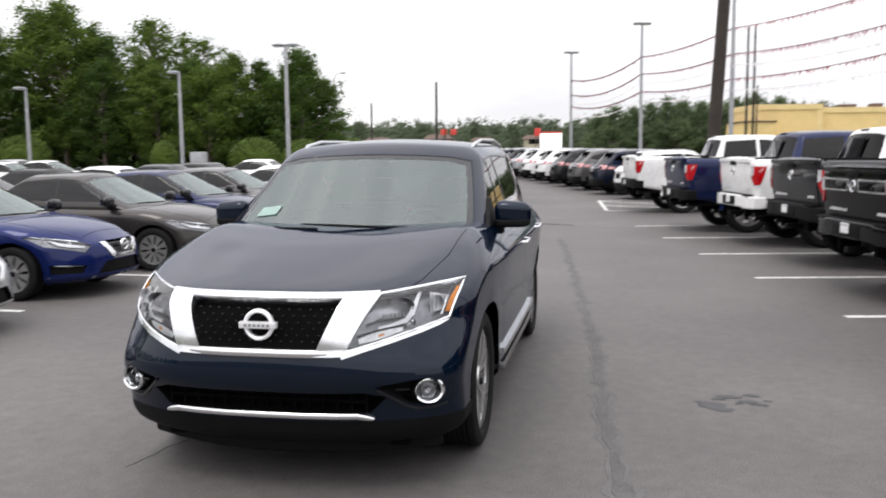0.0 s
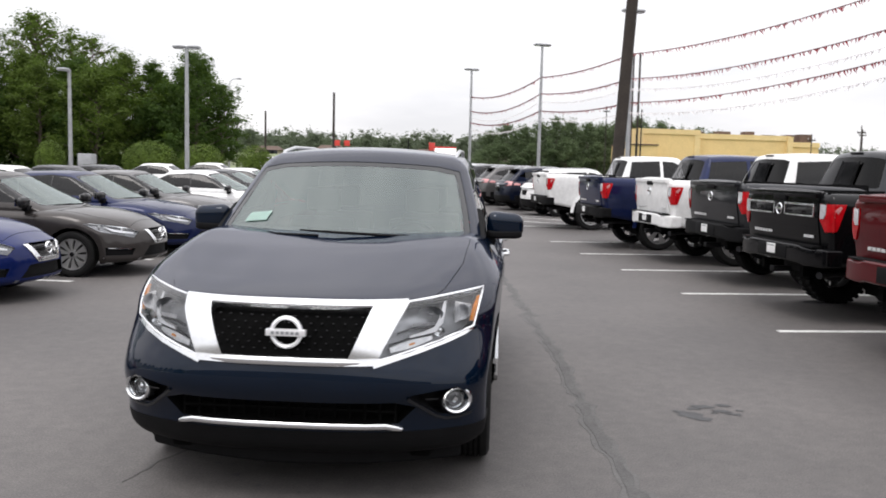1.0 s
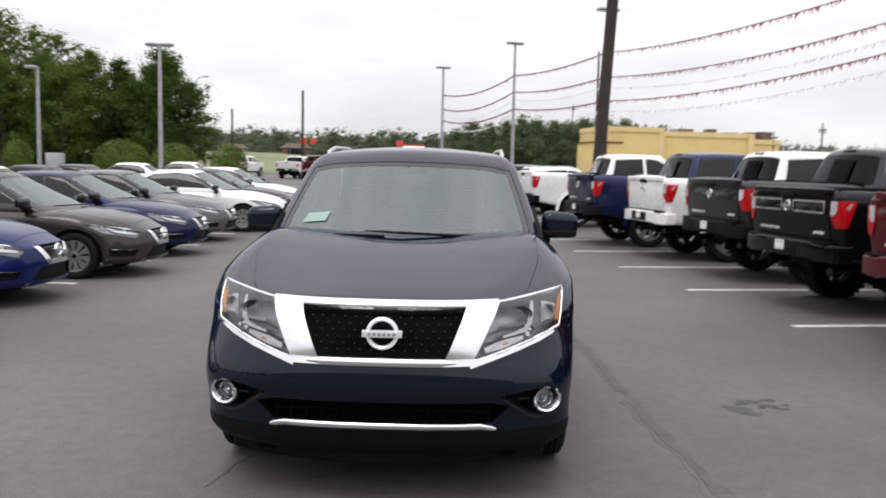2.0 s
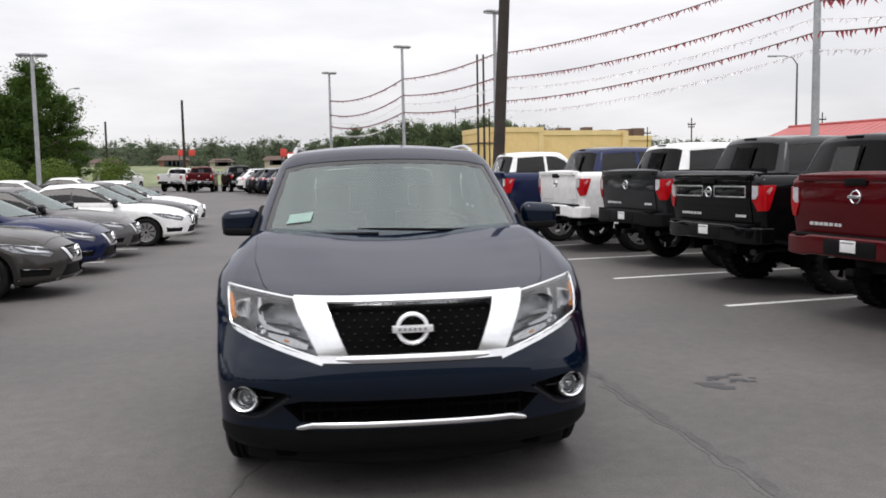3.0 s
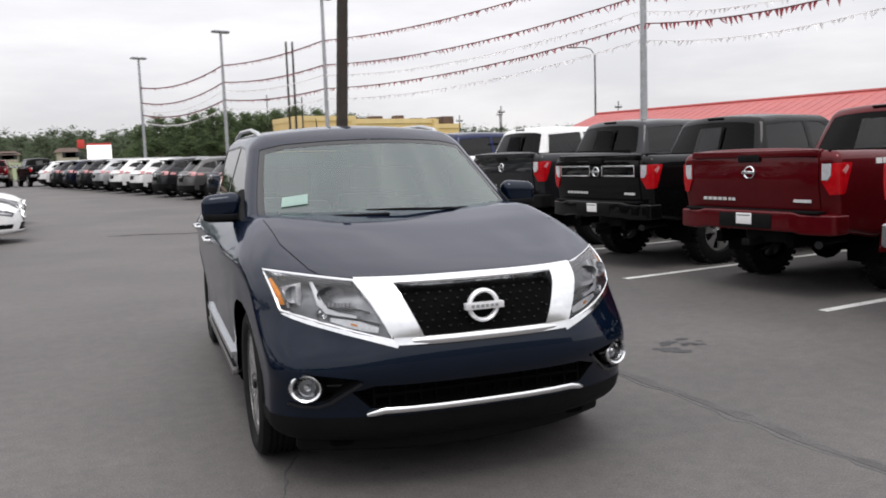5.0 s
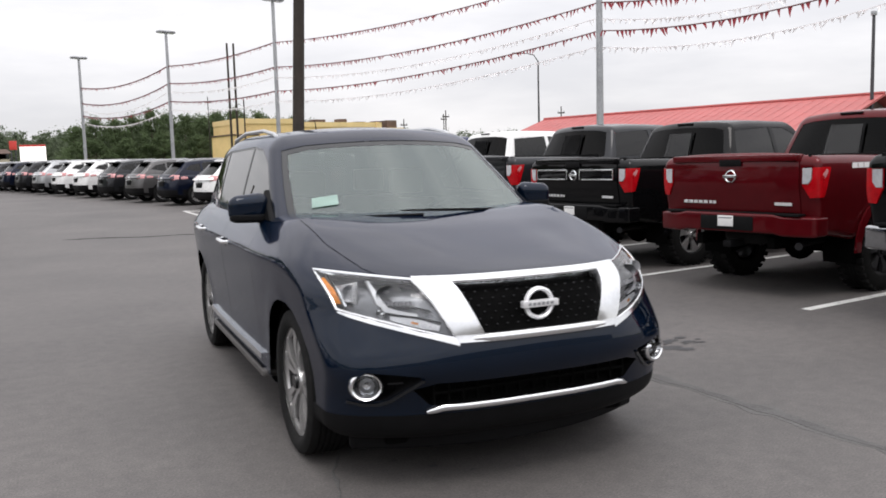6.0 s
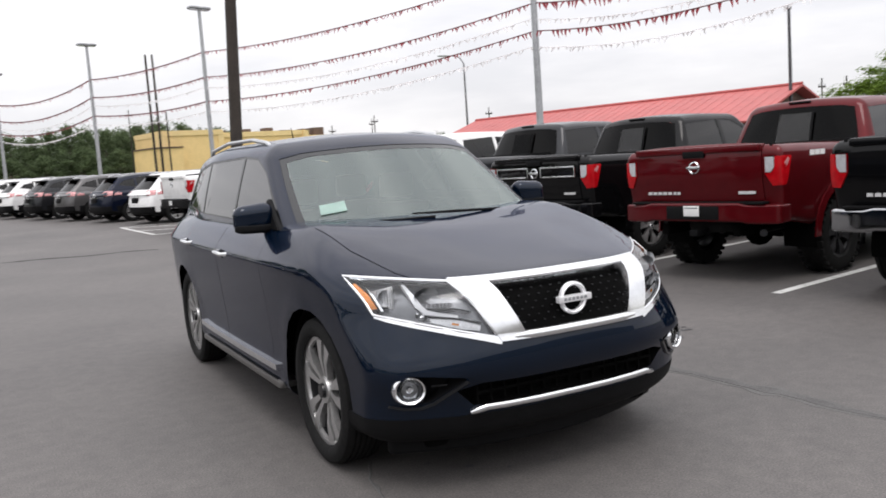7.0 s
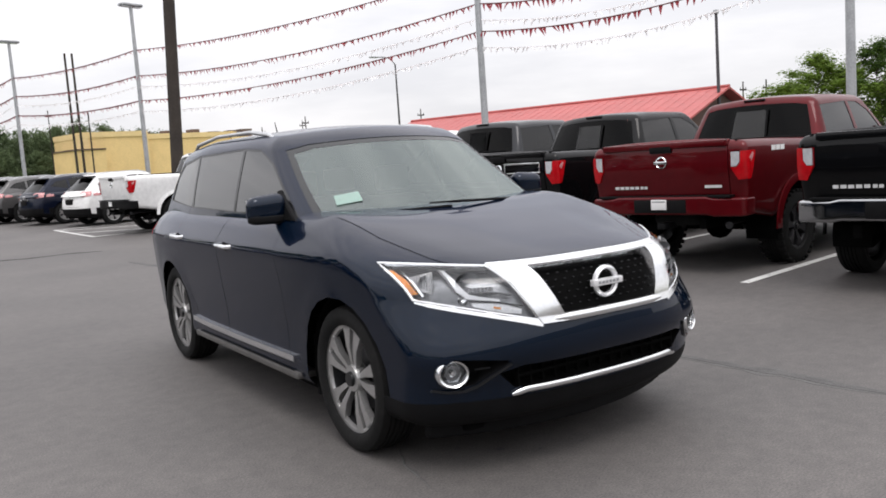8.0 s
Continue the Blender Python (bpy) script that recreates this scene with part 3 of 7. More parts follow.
def hero_car():
    P = HERO
    car = thing("sport_utility_car", "dark navy blue family sport utility car parked in the aisle", "car")
    bm = shell((-1, 1), (0, P["length"]), (0, 1), (0.13, 0.12, 0.10), (26, 74, 18), ((), (), (0.78, 0.80, 0.82, 0.84, 0.86)), lower_warp(P))
    tree = tree_of(bm)
    hole = [(-0.387, 0.967), (0.387, 0.967), (0.292, 0.748), (-0.292, 0.748)]
    frame_out = [(-0.538, 0.983), (0.538, 0.983), (0.405, 0.712), (-0.405, 0.712)]
    outer = cut(bm, frame_out, "xz", front_ok)
    inner = cut(bm, hole, "xz", front_ok)
    inner_set = set(inner)
    ring = [f for f in cut(bm, frame_out, "xz", front_ok) if f not in inner_set]
    grille = part("grille", lift(bm, inner, -0.045, 0, 0.0), VOID, car, "black mesh grille with a chrome surround")
    part("grille_surround", lift(bm, ring, 0.014, 0.0, 0.07), CHROME, car, "broad bright chrome surround sloping inwards")
    upper = []
    for i in range(11):
        k = -1 + i / 5
        hit = tree.ray_cast(Vector((k * 0.47, -3, 0.966)), Vector((0, 1, 0)))[0]
        upper.append((k * 0.47, hit.y - 0.004, 0.972))
    lower = []
    for i in range(13):
        x = 0.398 * (-1 + i / 6)
        hit = tree.ray_cast(Vector((x, -3, 0.732)), Vector((0, 1, 0)))[0]
        lower.append((x, hit.y + 0.002, 0.727))
    part("surround_bar", tube(lower, [0.010, 0.020] + [0.024] * 9 + [0.020, 0.010], 12), CHROME, grille)
    part("surround_bar", tube(upper, 0.0125, 10), CHROME, grille)
    # honeycomb studs of the grille
    dots = bmesh.new()
    for r in range(6):
        z = 0.775 + r * 0.029
        half = 0.30 + (z - 0.75) * 0.42
        n = 11
        for i in range(-n, n + 1):
            x = (i + 0.5 * (r % 2)) * 0.052
            if abs(x) > half - 0.02:
                continue
            hit = tree.ray_cast(Vector((x, -3, z)), Vector((0, 1, 0)))[0]
            if hit is None:
                continue
            m = Matrix.Translation((x, hit.y + 0.040, z)) @ Matrix.Diagonal((0.009, 0.010, 0.0045, 1))
            bmesh.ops.create_cube(dots, size=1, matrix=m)
    tagged(part("grille_mesh", dots, RIM_DARK, grille, "", 20), kind="stuff")
    badge = ring_bar_badge(car, 0.067, 0.020, 0.855, -1, BRIGHT)
    marks = bmesh.new()
    for i in range(6):
        add_box(marks, -0.066 + i * 0.0228, -0.066 + i * 0.0228 + 0.015, -0.0142, -0.011, 0.8485, 0.8615)
    part("name_bars", marks, INK, badge, "plain dark bars in place of a name")
    for s in (-1, 1):
        lamp = [(s * 0.540, 0.980), (s * 0.74, 0.998), (s * 0.890, 1.011), (s * 0.850, 0.848), (s * 0.415, 0.733)]
        fs = cut(bm, lamp, "xz", lambda f: f.normal.y < 0.1 and f.calc_center_median().y < 0.75)
        rim_line = border_line(fs)
        lens = part("headlight", lift(bm, fs, 0.003, 0.002, 0.02, remove=False), CLEAR, car, "clear headlamp with a chrome edge all round")
        part("lamp_housing", lift(bm, fs, -0.045, 0.003, -0.045), HOUSING, lens)
        part("chrome_edge", tube([p for p in rim_line] + rim_line[:2], 0.0072, 8), CHROME, lens)
        # amber side marker at the rear end, with a bright line before it
        part("indicator", strip_on(tree, [(s * 0.873, 0.977), (s * 0.862, 0.930), (s * 0.848, 0.870)], "xz", [0.022, 0.040, 0.038], -0.006, 0.02), AMBER, lens, "amber side marker")
        part("chrome_edge", strip_on(tree, [(s * 0.850, 0.991), (s * 0.831, 0.930), (s * 0.817, 0.864)], "xz", 0.009, 0.000, 0.03), CHROME, lens)
        part("chrome_edge", strip_on(tree, [(s * 0.552, 0.970), (s * 0.66, 0.980), (s * 0.76, 0.989), (s * 0.872, 1.000)], "xz", [0.020, 0.020, 0.018, 0.010], 0.005, 0.02), CHROME, lens)
        # outer cell: fluted bright reflector
        flutes = bmesh.new()
        for i in range(9):
            x = s * (0.762 + i * 0.0085)
            hit = tree.ray_cast(Vector((x, -3, 0.915)), Vector((0, 1, 0)))[0]
            m = Matrix.Translation((x, hit.y + 0.045, 0.918)) @ Matrix.Rotation(radians(45 if i % 2 else 20), 4, "Z") @ Matrix.Diagonal((0.010, 0.010, 0.105 - 0.006 * i, 1))
            bmesh.ops.create_cube(flutes, size=1, matrix=m)
        tagged(part("fluted_reflector", flutes, REFLECTOR, lens), kind="stuff")
        # inner cell: dark bowl with a row of small lamps
        hit = tree.ray_cast(Vector((s * 0.66, -3, 0.92)), Vector((0, 1, 0)))[0]
        bowl = lathe([(0.050, -0.006), (0.046, 0.004), (0.030, 0.026), (0.012, 0.034), (0.0, 0.020)], 24, "Y")
        bmesh.ops.transform(bowl, matrix=Matrix.Translation((s * 0.645, hit.y + 0.024, 0.925)) @ Matrix.Diagonal((1.25, 1, 0.72, 1)), verts=bowl.verts)
        part("reflector", bowl, HOUSING, lens)
        hit = tree.ray_cast(Vector((s * 0.80, -3, 0.92)), Vector((0, 1, 0)))[0]
        bowl = lathe([(0.040, -0.010), (0.036, 0.0), (0.024, 0.025), (0.010, 0.030), (0.0, 0.004)], 24, "Y")
        bmesh.ops.translate(bowl, verts=bowl.verts, vec=(s * 0.790, hit.y + 0.012, 0.918))
        part("reflector", bowl, REFLECTOR, lens)
        ticks = bmesh.new()
        for i in range(8):
            x = s * (0.575 + i * 0.0145)
            hit = tree.ray_cast(Vector((x, -3, 0.885)), Vector((0, 1, 0)))[0]
            bmesh.ops.create_cube(ticks, size=1, matrix=Matrix.Translation((x, hit.y + 0.016, 0.884)) @ Matrix.Diagonal((0.008, 0.02, 0.018, 1)))
        part("small_lamps", ticks, WHITELENS, lens)
        bow = strip_on(tree, [(s * 0.560, 0.834), (s * 0.625, 0.845), (s * 0.672, 0.857), (s * 0.694, 0.885), (s * 0.704, 0.93), (s * 0.710, 0.972)], "xz", [0.010, 0.014, 0.024, 0.026, 0.020, 0.012], -0.004, 0.03)
        part("light_bow", bow, BRIGHT, lens)
        hit = tree.ray_cast(Vector((s * 0.70, -3, 0.85)), Vector((0, 1, 0)))[0]
        spot = lathe([(0.026, -0.006), (0.022, 0.003), (0.012, 0.012), (0.0, 0.004)], 20, "Y")
        bmesh.ops.translate(spot, verts=spot.verts, vec=(s * 0.693, hit.y + 0.006, 0.845))
        part("reflector", spot, CHROME, lens)
        # lower wedge with the front indicator
        part("reflector", strip_on(tree, [(s * 0.475, 0.775), (s * 0.54, 0.793), (s * 0.60, 0.808), (s * 0.66, 0.820)], "xz", [0.022, 0.036, 0.034, 0.018], -0.020, 0.03), REFLECTOR, lens)
        part("indicator", strip_on(tree, [(s * 0.560, 0.797), (s * 0.584, 0.803)], "xz", 0.009, -0.016, 0.02), AMBER, lens, "amber indicator")
        part("divider", strip_on(tree, [(s * 0.505, 0.850), (s * 0.56, 0.866), (s * 0.64, 0.868), (s * 0.70, 0.872)], "xz", 0.007, -0.008, 0.03), GLOSSBLACK, lens)
        part("divider", strip_on(tree, [(s * 0.47, 0.800), (s * 0.56, 0.823), (s * 0.66, 0.834)], "xz", 0.007, -0.010, 0.03), GLOSSBLACK, lens)
        edge = strip_on(tree, [(s * 0.405, 0.718), (s * 0.50, 0.745), (s * 0.62, 0.776), (s * 0.74, 0.807), (s * 0.81, 0.826), (s * 0.850, 0.838)], "xz", [0.032, 0.028, 0.024, 0.022, 0.018, 0.008], 0.008, 0.02)
        part("chrome_edge", edge, CHROME, lens)
        # fog lamp in its dark pocket
        pocket = [(s * 0.79, 0.590), (s * 0.68, 0.582), (s * 0.578, 0.570), (s * 0.572, 0.556), (s * 0.70, 0.458), (s * 0.79, 0.446), (s * 0.825, 0.48), (s * 0.825, 0.56)]
        pf = cut(bm, pocket, "xz", front_ok)
        pk = part("fog_lamp_pocket", lift(bm, pf, -0.08, 0, -0.08), PLASTIC, car)
        hit = tree.ray_cast(Vector((s * 0.785, -3, 0.521)), Vector((0, 1, 0)))
        c, nv = hit[0], Vector((s * 0.36, -0.93, 0.04)).normalized()
        turn = nv.to_track_quat("Z", "Y").to_matrix().to_4x4()
        turn = Matrix.Translation(c - nv * 0.012) @ turn
        bz = lathe([(0.050, -0.03), (0.056, 0.012), (0.064, 0.018), (0.074, 0.006), (0.077, -0.03)], 28, "Z")
        bmesh.ops.transform(bz, matrix=turn @ Matrix.Diagonal((1.08, 0.94, 1, 1)), verts=bz.verts)
        fog = part("fog_lamp", bz, CHROME, car, "round fog lamp with a chrome ring")
        bz = lathe([(0.055, -0.006), (0.044, -0.03), (0.02, -0.036), (0.0, -0.028)], 24, "Z")
        bmesh.ops.transform(bz, matrix=turn, verts=bz.verts)
        part("reflector", bz, HOUSING, fog)
        bz = lathe([(0.020, -0.034), (0.018, -0.012), (0.010, -0.004), (0.0, -0.003)], 16, "Z")
        bmesh.ops.transform(bz, matrix=turn, verts=bz.verts)
        part("bulb", bz, CHROME, fog)
        bz = lathe([(0.044, -0.012), (0.038, -0.006), (0.034, -0.012)], 24, "Z")
        bmesh.ops.transform(bz, matrix=turn, verts=bz.verts)
        part("inner_ring", bz, CHROME, fog)
        bz = lathe([(0.056, -0.002), (0.04, 0.006), (0.0, 0.010)], 24, "Z")
        bmesh.ops.transform(bz, matrix=turn, verts=bz.verts)
        part("lens", bz, CLEAR, fog)
        lip = strip_on(tree, [(s * 0.855, 0.442), (s * 0.80, 0.432), (s * 0.735, 0.434), (s * 0.69, 0.452), (s * 0.565, 0.552)], "xz", 0.012, 0.012, 0.02)
        part("pocket_lip", lip, GUN, pk)
        slat = strip_on(tree, [(s * 0.70, 0.535), (s * 0.64, 0.540)], "xz", 0.008, -0.015, 0.02)
        part("pocket_slat", slat, GUN, pk)
        side = lambda f: f.normal.x * s > 0.25 and f.calc_center_median().x * s > 0.5
        # doors, fuel of the flank
        front_door = cut(bm, [(1.60, 1.30), (1.63, 0.80), (1.58, 0.50), (1.62, 0.37), (2.70, 0.37), (2.70, 1.30)], "yz", side)
        part("front_door", lift(bm, front_door, 0, 0.0035, 0.02), NAVY, car)
        back_door = cut(bm, [(2.70, 1.30), (2.70, 0.37), (3.42, 0.37), (3.50, 0.60), (3.70, 0.85), (3.78, 1.30)], "yz", side)
        part("rear_door", lift(bm, back_door, 0, 0.0035, 0.02), NAVY, car)
        for hy, hz in ((2.50, 1.015), (3.58, 1.035)):
            hit = tree.ray_cast(Vector((s * 3, hy, hz)), Vector((-s, 0, 0)))[0]
            hb = tube([(hit.x - s * 0.01, hy - 0.10, hz - 0.004), (hit.x + s * 0.03, hy - 0.085, hz - 0.004), (hit.x + s * 0.035, hy + 0.085, hz + 0.004), (hit.x - s * 0.01, hy + 0.10, hz + 0.004)], 0.014, 8)
            part("door_handle", hb, CHROME, car, "chrome door handle")
            cup = lathe([(0.07, 0.0), (0.062, -0.004), (0.0, -0.006)], 16, "X")
            for v in cup.verts:
                v.co = Vector((hit.x + s * (0.004 + v.co.x * 0.4), hy + v.co.y * 0.9, hz - 0.004 + v.co.z * 0.42))
            part("handle_cup", cup, PLASTIC, car)
        part("sill_trim", strip_on(tree, [(1.56, 0.405), (2.4, 0.400), (3.2, 0.405), (3.46, 0.415)], "yz-" if s < 0 else "yz+", 0.034, 0.022, 0.01), CHROME, car, "bright sill strip")
        board = part("running_board", box(*sorted((s * 0.80, s * 0.985)), 1.52, 3.44, 0.285, 0.325, 0.014), BOARDMETAL, car, "dull grey metal running board")
        part("step_pad", box(*sorted((s * 0.930, s * 0.972)), 1.60, 3.36, 0.323, 0.329, 0.002), PLASTIC, board)
        part("arch_flap", box(*sorted((s * 0.70, s * 0.90)), 1.42, 1.445, 0.20, 0.55, 0.008), PLASTIC, car)
        part("arch_flap", box(*sorted((s * 0.70, s * 0.90)), 4.42, 4.445, 0.22, 0.55, 0.008), PLASTIC, car)
        rear_lamp = cut(bm, [(4.58, 1.105), (4.60, 1.00), (4.72, 0.93), (5.0, 0.90), (5.0, 1.12)], "yz", lambda f: f.calc_center_median().x * s > 0.35 and (f.normal.x * s > 0.1))
        part("tail_light", lift(bm, rear_lamp, 0.006, 0.003, 0.015), REDLENS, car, "red tail lamp")
        out = 0.885 if s > 0 else 0.845
        mirror = door_mirror(car, s, out, 1.76, 1.160, NAVY, 0.92)
        tray = shell((0, 0.236), (0, 0.128), (0, 0.062), (0.05, 0.05, 0.02), (4, 3, 2), ((), (), ()),
                     lambda a, b, c: (s * (out - 0.003 + a), 1.757 + b * (1 - 1.06 * a) + 0.25 * a * a, 1.170 + c + 0.10 * a * a))
        if s < 0:
            bmesh.ops.reverse_faces(tray, faces=tray.faces)
        part("mirror_tray", tray, PLASTIC, mirror, "black lower half of the mirror")
        sail = bmesh.new()
        rings = []
        for out in (0.016, -0.03):
            rings.append([])
            for yy, zz in ((1.60, 1.185), (1.92, 1.195), (1.92, 1.365), (1.86, 1.335)):
                cc = (zz - P["belt"]) / (P["roof"](yy) - P["belt"])
                xx = (P["cab_w0"] + (P["cab_w1"] - P["cab_w0"]) * cc ** 1.25) * P["cab_plan"](yy)
                rings[-1].append(sail.verts.new((s * (xx + out), yy, zz)))
        sail.faces.new(rings[0])
        sail.faces.new(rings[1][::-1])
        for i in range(4):
            j = (i + 1) % 4
            sail.faces.new((rings[0][i], rings[0][j], rings[1][j], rings[1][i]))
        bmesh.ops.recalc_face_normals(sail, faces=sail.faces)
        bmesh.ops.bevel(sail, geom=sail.edges[:], offset=0.006, segments=2, affect="EDGES")
        part("mirror_sail", sail, PLASTIC, mirror, "black triangle that carries the mirror")
        wheel_parts(car, s * 0.828, 0.97, 0.383, 0.235, 0.283, 5, ALLOY, s, wide=0.54, paired=True)
        wheel_parts(car, s * 0.834, 3.98, 0.383, 0.235, 0.283, 5, ALLOY, s, wide=0.54, paired=True)
        rail = [(s * 0.63, 2.36, 1.675), (s * 0.64, 2.48, 1.722), (s * 0.645, 2.8, 1.758), (s * 0.64, 3.5, 1.766), (s * 0.615, 4.1, 1.728), (s * 0.60, 4.26, 1.675)]
        part("roof_rail", tube(rail, [0.010, 0.016, 0.014, 0.014, 0.016, 0.010], 8), SATIN, car, "satin metal roof rail")
    # lower air intake
    intake = [(-0.60, 0.505), (-0.50, 0.535), (0.50, 0.535), (0.60, 0.505), (0.52, 0.425), (-0.52, 0.425)]
    fs = cut(bm, intake, "xz", front_ok)
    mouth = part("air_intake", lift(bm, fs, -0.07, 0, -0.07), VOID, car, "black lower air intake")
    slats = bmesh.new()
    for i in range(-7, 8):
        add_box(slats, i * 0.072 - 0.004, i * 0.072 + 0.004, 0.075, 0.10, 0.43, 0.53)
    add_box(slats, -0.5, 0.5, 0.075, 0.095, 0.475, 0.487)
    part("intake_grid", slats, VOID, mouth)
    bar = []
    for x in (-0.535, -0.51, -0.46, -0.36, -0.2, 0.0, 0.2, 0.36, 0.46, 0.51, 0.535):
        hit = tree.ray_cast(Vector((x, -3, 0.41)), Vector((0, 1, 0)))[0]
        bar.append((x, hit.y - 0.004, 0.413 - 0.42 * max(0.0, abs(x) - 0.46) ** 1.2))
    part("chrome_bar", tube(bar, [0.009, 0.016] + [0.019] * 7 + [0.016, 0.009], 10), CHROME, car, "chrome bar under the air intake")
    low = cut(bm, [(-0.62, 0.382), (0.62, 0.382), (0.74, 0.378), (1.02, 0.372), (1.02, 0.15), (-1.02, 0.15), (-1.02, 0.372), (-0.74, 0.378)], "xz", lambda f: f.calc_center_median().y < 0.62 and f.calc_center_median().z < 0.45 and f.normal.z < 0.5)
    part("bumper_skirt", lift(bm, low, 0.002, 0.0, 0.01), PLASTIC, car)
    # bonnet
    hood = cut(bm, [(-0.80, 1.22), (-0.775, 0.80), (-0.70, 0.45), (-0.58, 0.17), (-0.40, 0.085), (0.40, 0.085), (0.58, 0.17), (0.70, 0.45), (0.775, 0.80), (0.80, 1.22), (0.0, 1.225)], "xy", lambda f: f.normal.z > 0.45 and f.calc_center_median().z > 0.9)
    part("bonnet", lift(bm, hood, 0.003, 0.0028, 0.02), NAVY, car, "dark navy bonnet with two raised edges")
    arches(bm, ((0.98, 0.383), (3.98, 0.383)), 0.437)
    # the cabin is open below its windows
    inside = [f for f in bm.faces if f.normal.z > 0.8 and 1.62 < f.calc_center_median().y < 4.5 and abs(f.calc_center_median().x) < 0.74]
    bmesh.ops.delete(bm, geom=inside, context="FACES")
    part("body", bm, NAVY, car)
    cabin(P, car, NAVY,
          [[(1.86, 1.210), (2.65, 1.226), (2.69, 1.632), (2.40, 1.612), (2.15, 1.52), (1.88, 1.352)],
           [(2.69, 1.227), (3.61, 1.246), (3.69, 1.620), (2.73, 1.634)],
           [(3.65, 1.247), (4.42, 1.29), (4.38, 1.46), (4.22, 1.57), (3.73, 1.618)]],
          sill=0.07, head=0.885, pillar=0.925, side_pane=DOORGLASS,
          band=[(1.60, 1.198), (2.65, 1.219), (3.63, 1.239), (4.45, 1.283), (4.41, 1.47), (4.24, 1.585), (3.70, 1.632), (2.70, 1.645), (2.39, 1.622), (2.13, 1.528)])
    # low, wide boxes added to keep the ground under the car dark
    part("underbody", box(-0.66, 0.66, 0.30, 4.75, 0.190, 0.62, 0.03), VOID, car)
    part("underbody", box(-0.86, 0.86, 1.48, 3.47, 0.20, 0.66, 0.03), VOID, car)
    # lip added to keep light from under the nose
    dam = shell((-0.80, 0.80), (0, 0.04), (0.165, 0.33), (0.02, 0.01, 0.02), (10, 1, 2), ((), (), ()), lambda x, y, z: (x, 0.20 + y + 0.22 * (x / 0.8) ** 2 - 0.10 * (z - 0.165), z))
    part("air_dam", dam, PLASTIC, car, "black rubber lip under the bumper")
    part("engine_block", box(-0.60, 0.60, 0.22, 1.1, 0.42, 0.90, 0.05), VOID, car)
    dash = shell((-0.80, 0.80), (1.22, 1.85), (0.85, 1.145), (0.06, 0.12, 0.10), (10, 6, 3), ((), (), ()), lambda x, y, z: (x, y + 0.25 * (x / 0.8) ** 2, z - 0.03 * (x / 0.8) ** 2))
    part("dashboard", dash, BEIGE, car, "pale grey dashboard")
    st = bmesh.new()
    pts = [(0.38 + 0.185 * math.cos(a), 1.93 - 0.07 * math.sin(a), 1.10 + 0.165 * math.sin(a)) for a in [2 * math.pi * i / 24 for i in range(25)]]
    add_tube(st, pts, 0.015, 8, False)
    add_box(st, 0.30, 0.46, 1.90, 1.95, 1.06, 1.13, 0.02)
    add_box(st, 0.21, 0.55, 1.92, 1.94, 1.09, 1.11, 0.005)
    part("steering_wheel", st, PLASTIC, car)
    for x in (-0.38, 0.38):
        for y in (2.15, 3.05):
            sb = bmesh.new()
            seat(sb, x, y, 0.62)
            part("seat", sb, SEATS, car)
    # floor near-black, the dimness of the footwell put into its colour
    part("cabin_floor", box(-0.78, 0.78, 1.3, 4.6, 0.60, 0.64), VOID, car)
    part("cabin_mirror", box(-0.11, 0.11, 2.02, 2.05, 1.575, 1.635, 0.012), PLASTIC, car)
    # wipers on the windscreen
    for name, pts in (("wiper", [(0.62, 1.40, 1.205), (0.30, 1.19, 1.220), (0.0, 1.16, 1.232), (-0.22, 1.19, 1.238)]), ("wiper", [(-0.10, 1.14, 1.212), (-0.35, 1.18, 1.212), (-0.62, 1.33, 1.214)])):
        wb = tube(pts, [0.008, 0.009, 0.009, 0.005], 6) if len(pts) == 4 else tube(pts, [0.008, 0.009, 0.005], 6)
        part(name, wb, PLASTIC, car, "black wiper blade")
    part("cowl", box(-0.50, 0.50, 1.14, 1.30, 1.09, 1.180, 0.01), PLASTIC, car)
    st = bmesh.new()
    glass_at = cabin_warp(P)
    q = [st.verts.new(Vector(glass_at(a, 0, c)) + Vector((0, -0.003, 0.002))) for a, c in ((-0.775, 0.240), (-0.600, 0.265), (-0.588, 0.360), (-0.760, 0.335))]
    st.faces.new(q)
    bmesh.ops.solidify(st, geom=st.faces[:], thickness=0.002)
    part("paper_sticker", st, PAPER, car, "pale green paper inside the windscreen")
    part("antenna", tube([(0.10, 4.10, 1.735), (0.10, 4.17, 1.90)], [0.008, 0.003], 6), PLASTIC, car)
    car.matrix_basis = pose(0.010, 0, 0, 0, 0, -1.15)
    return car


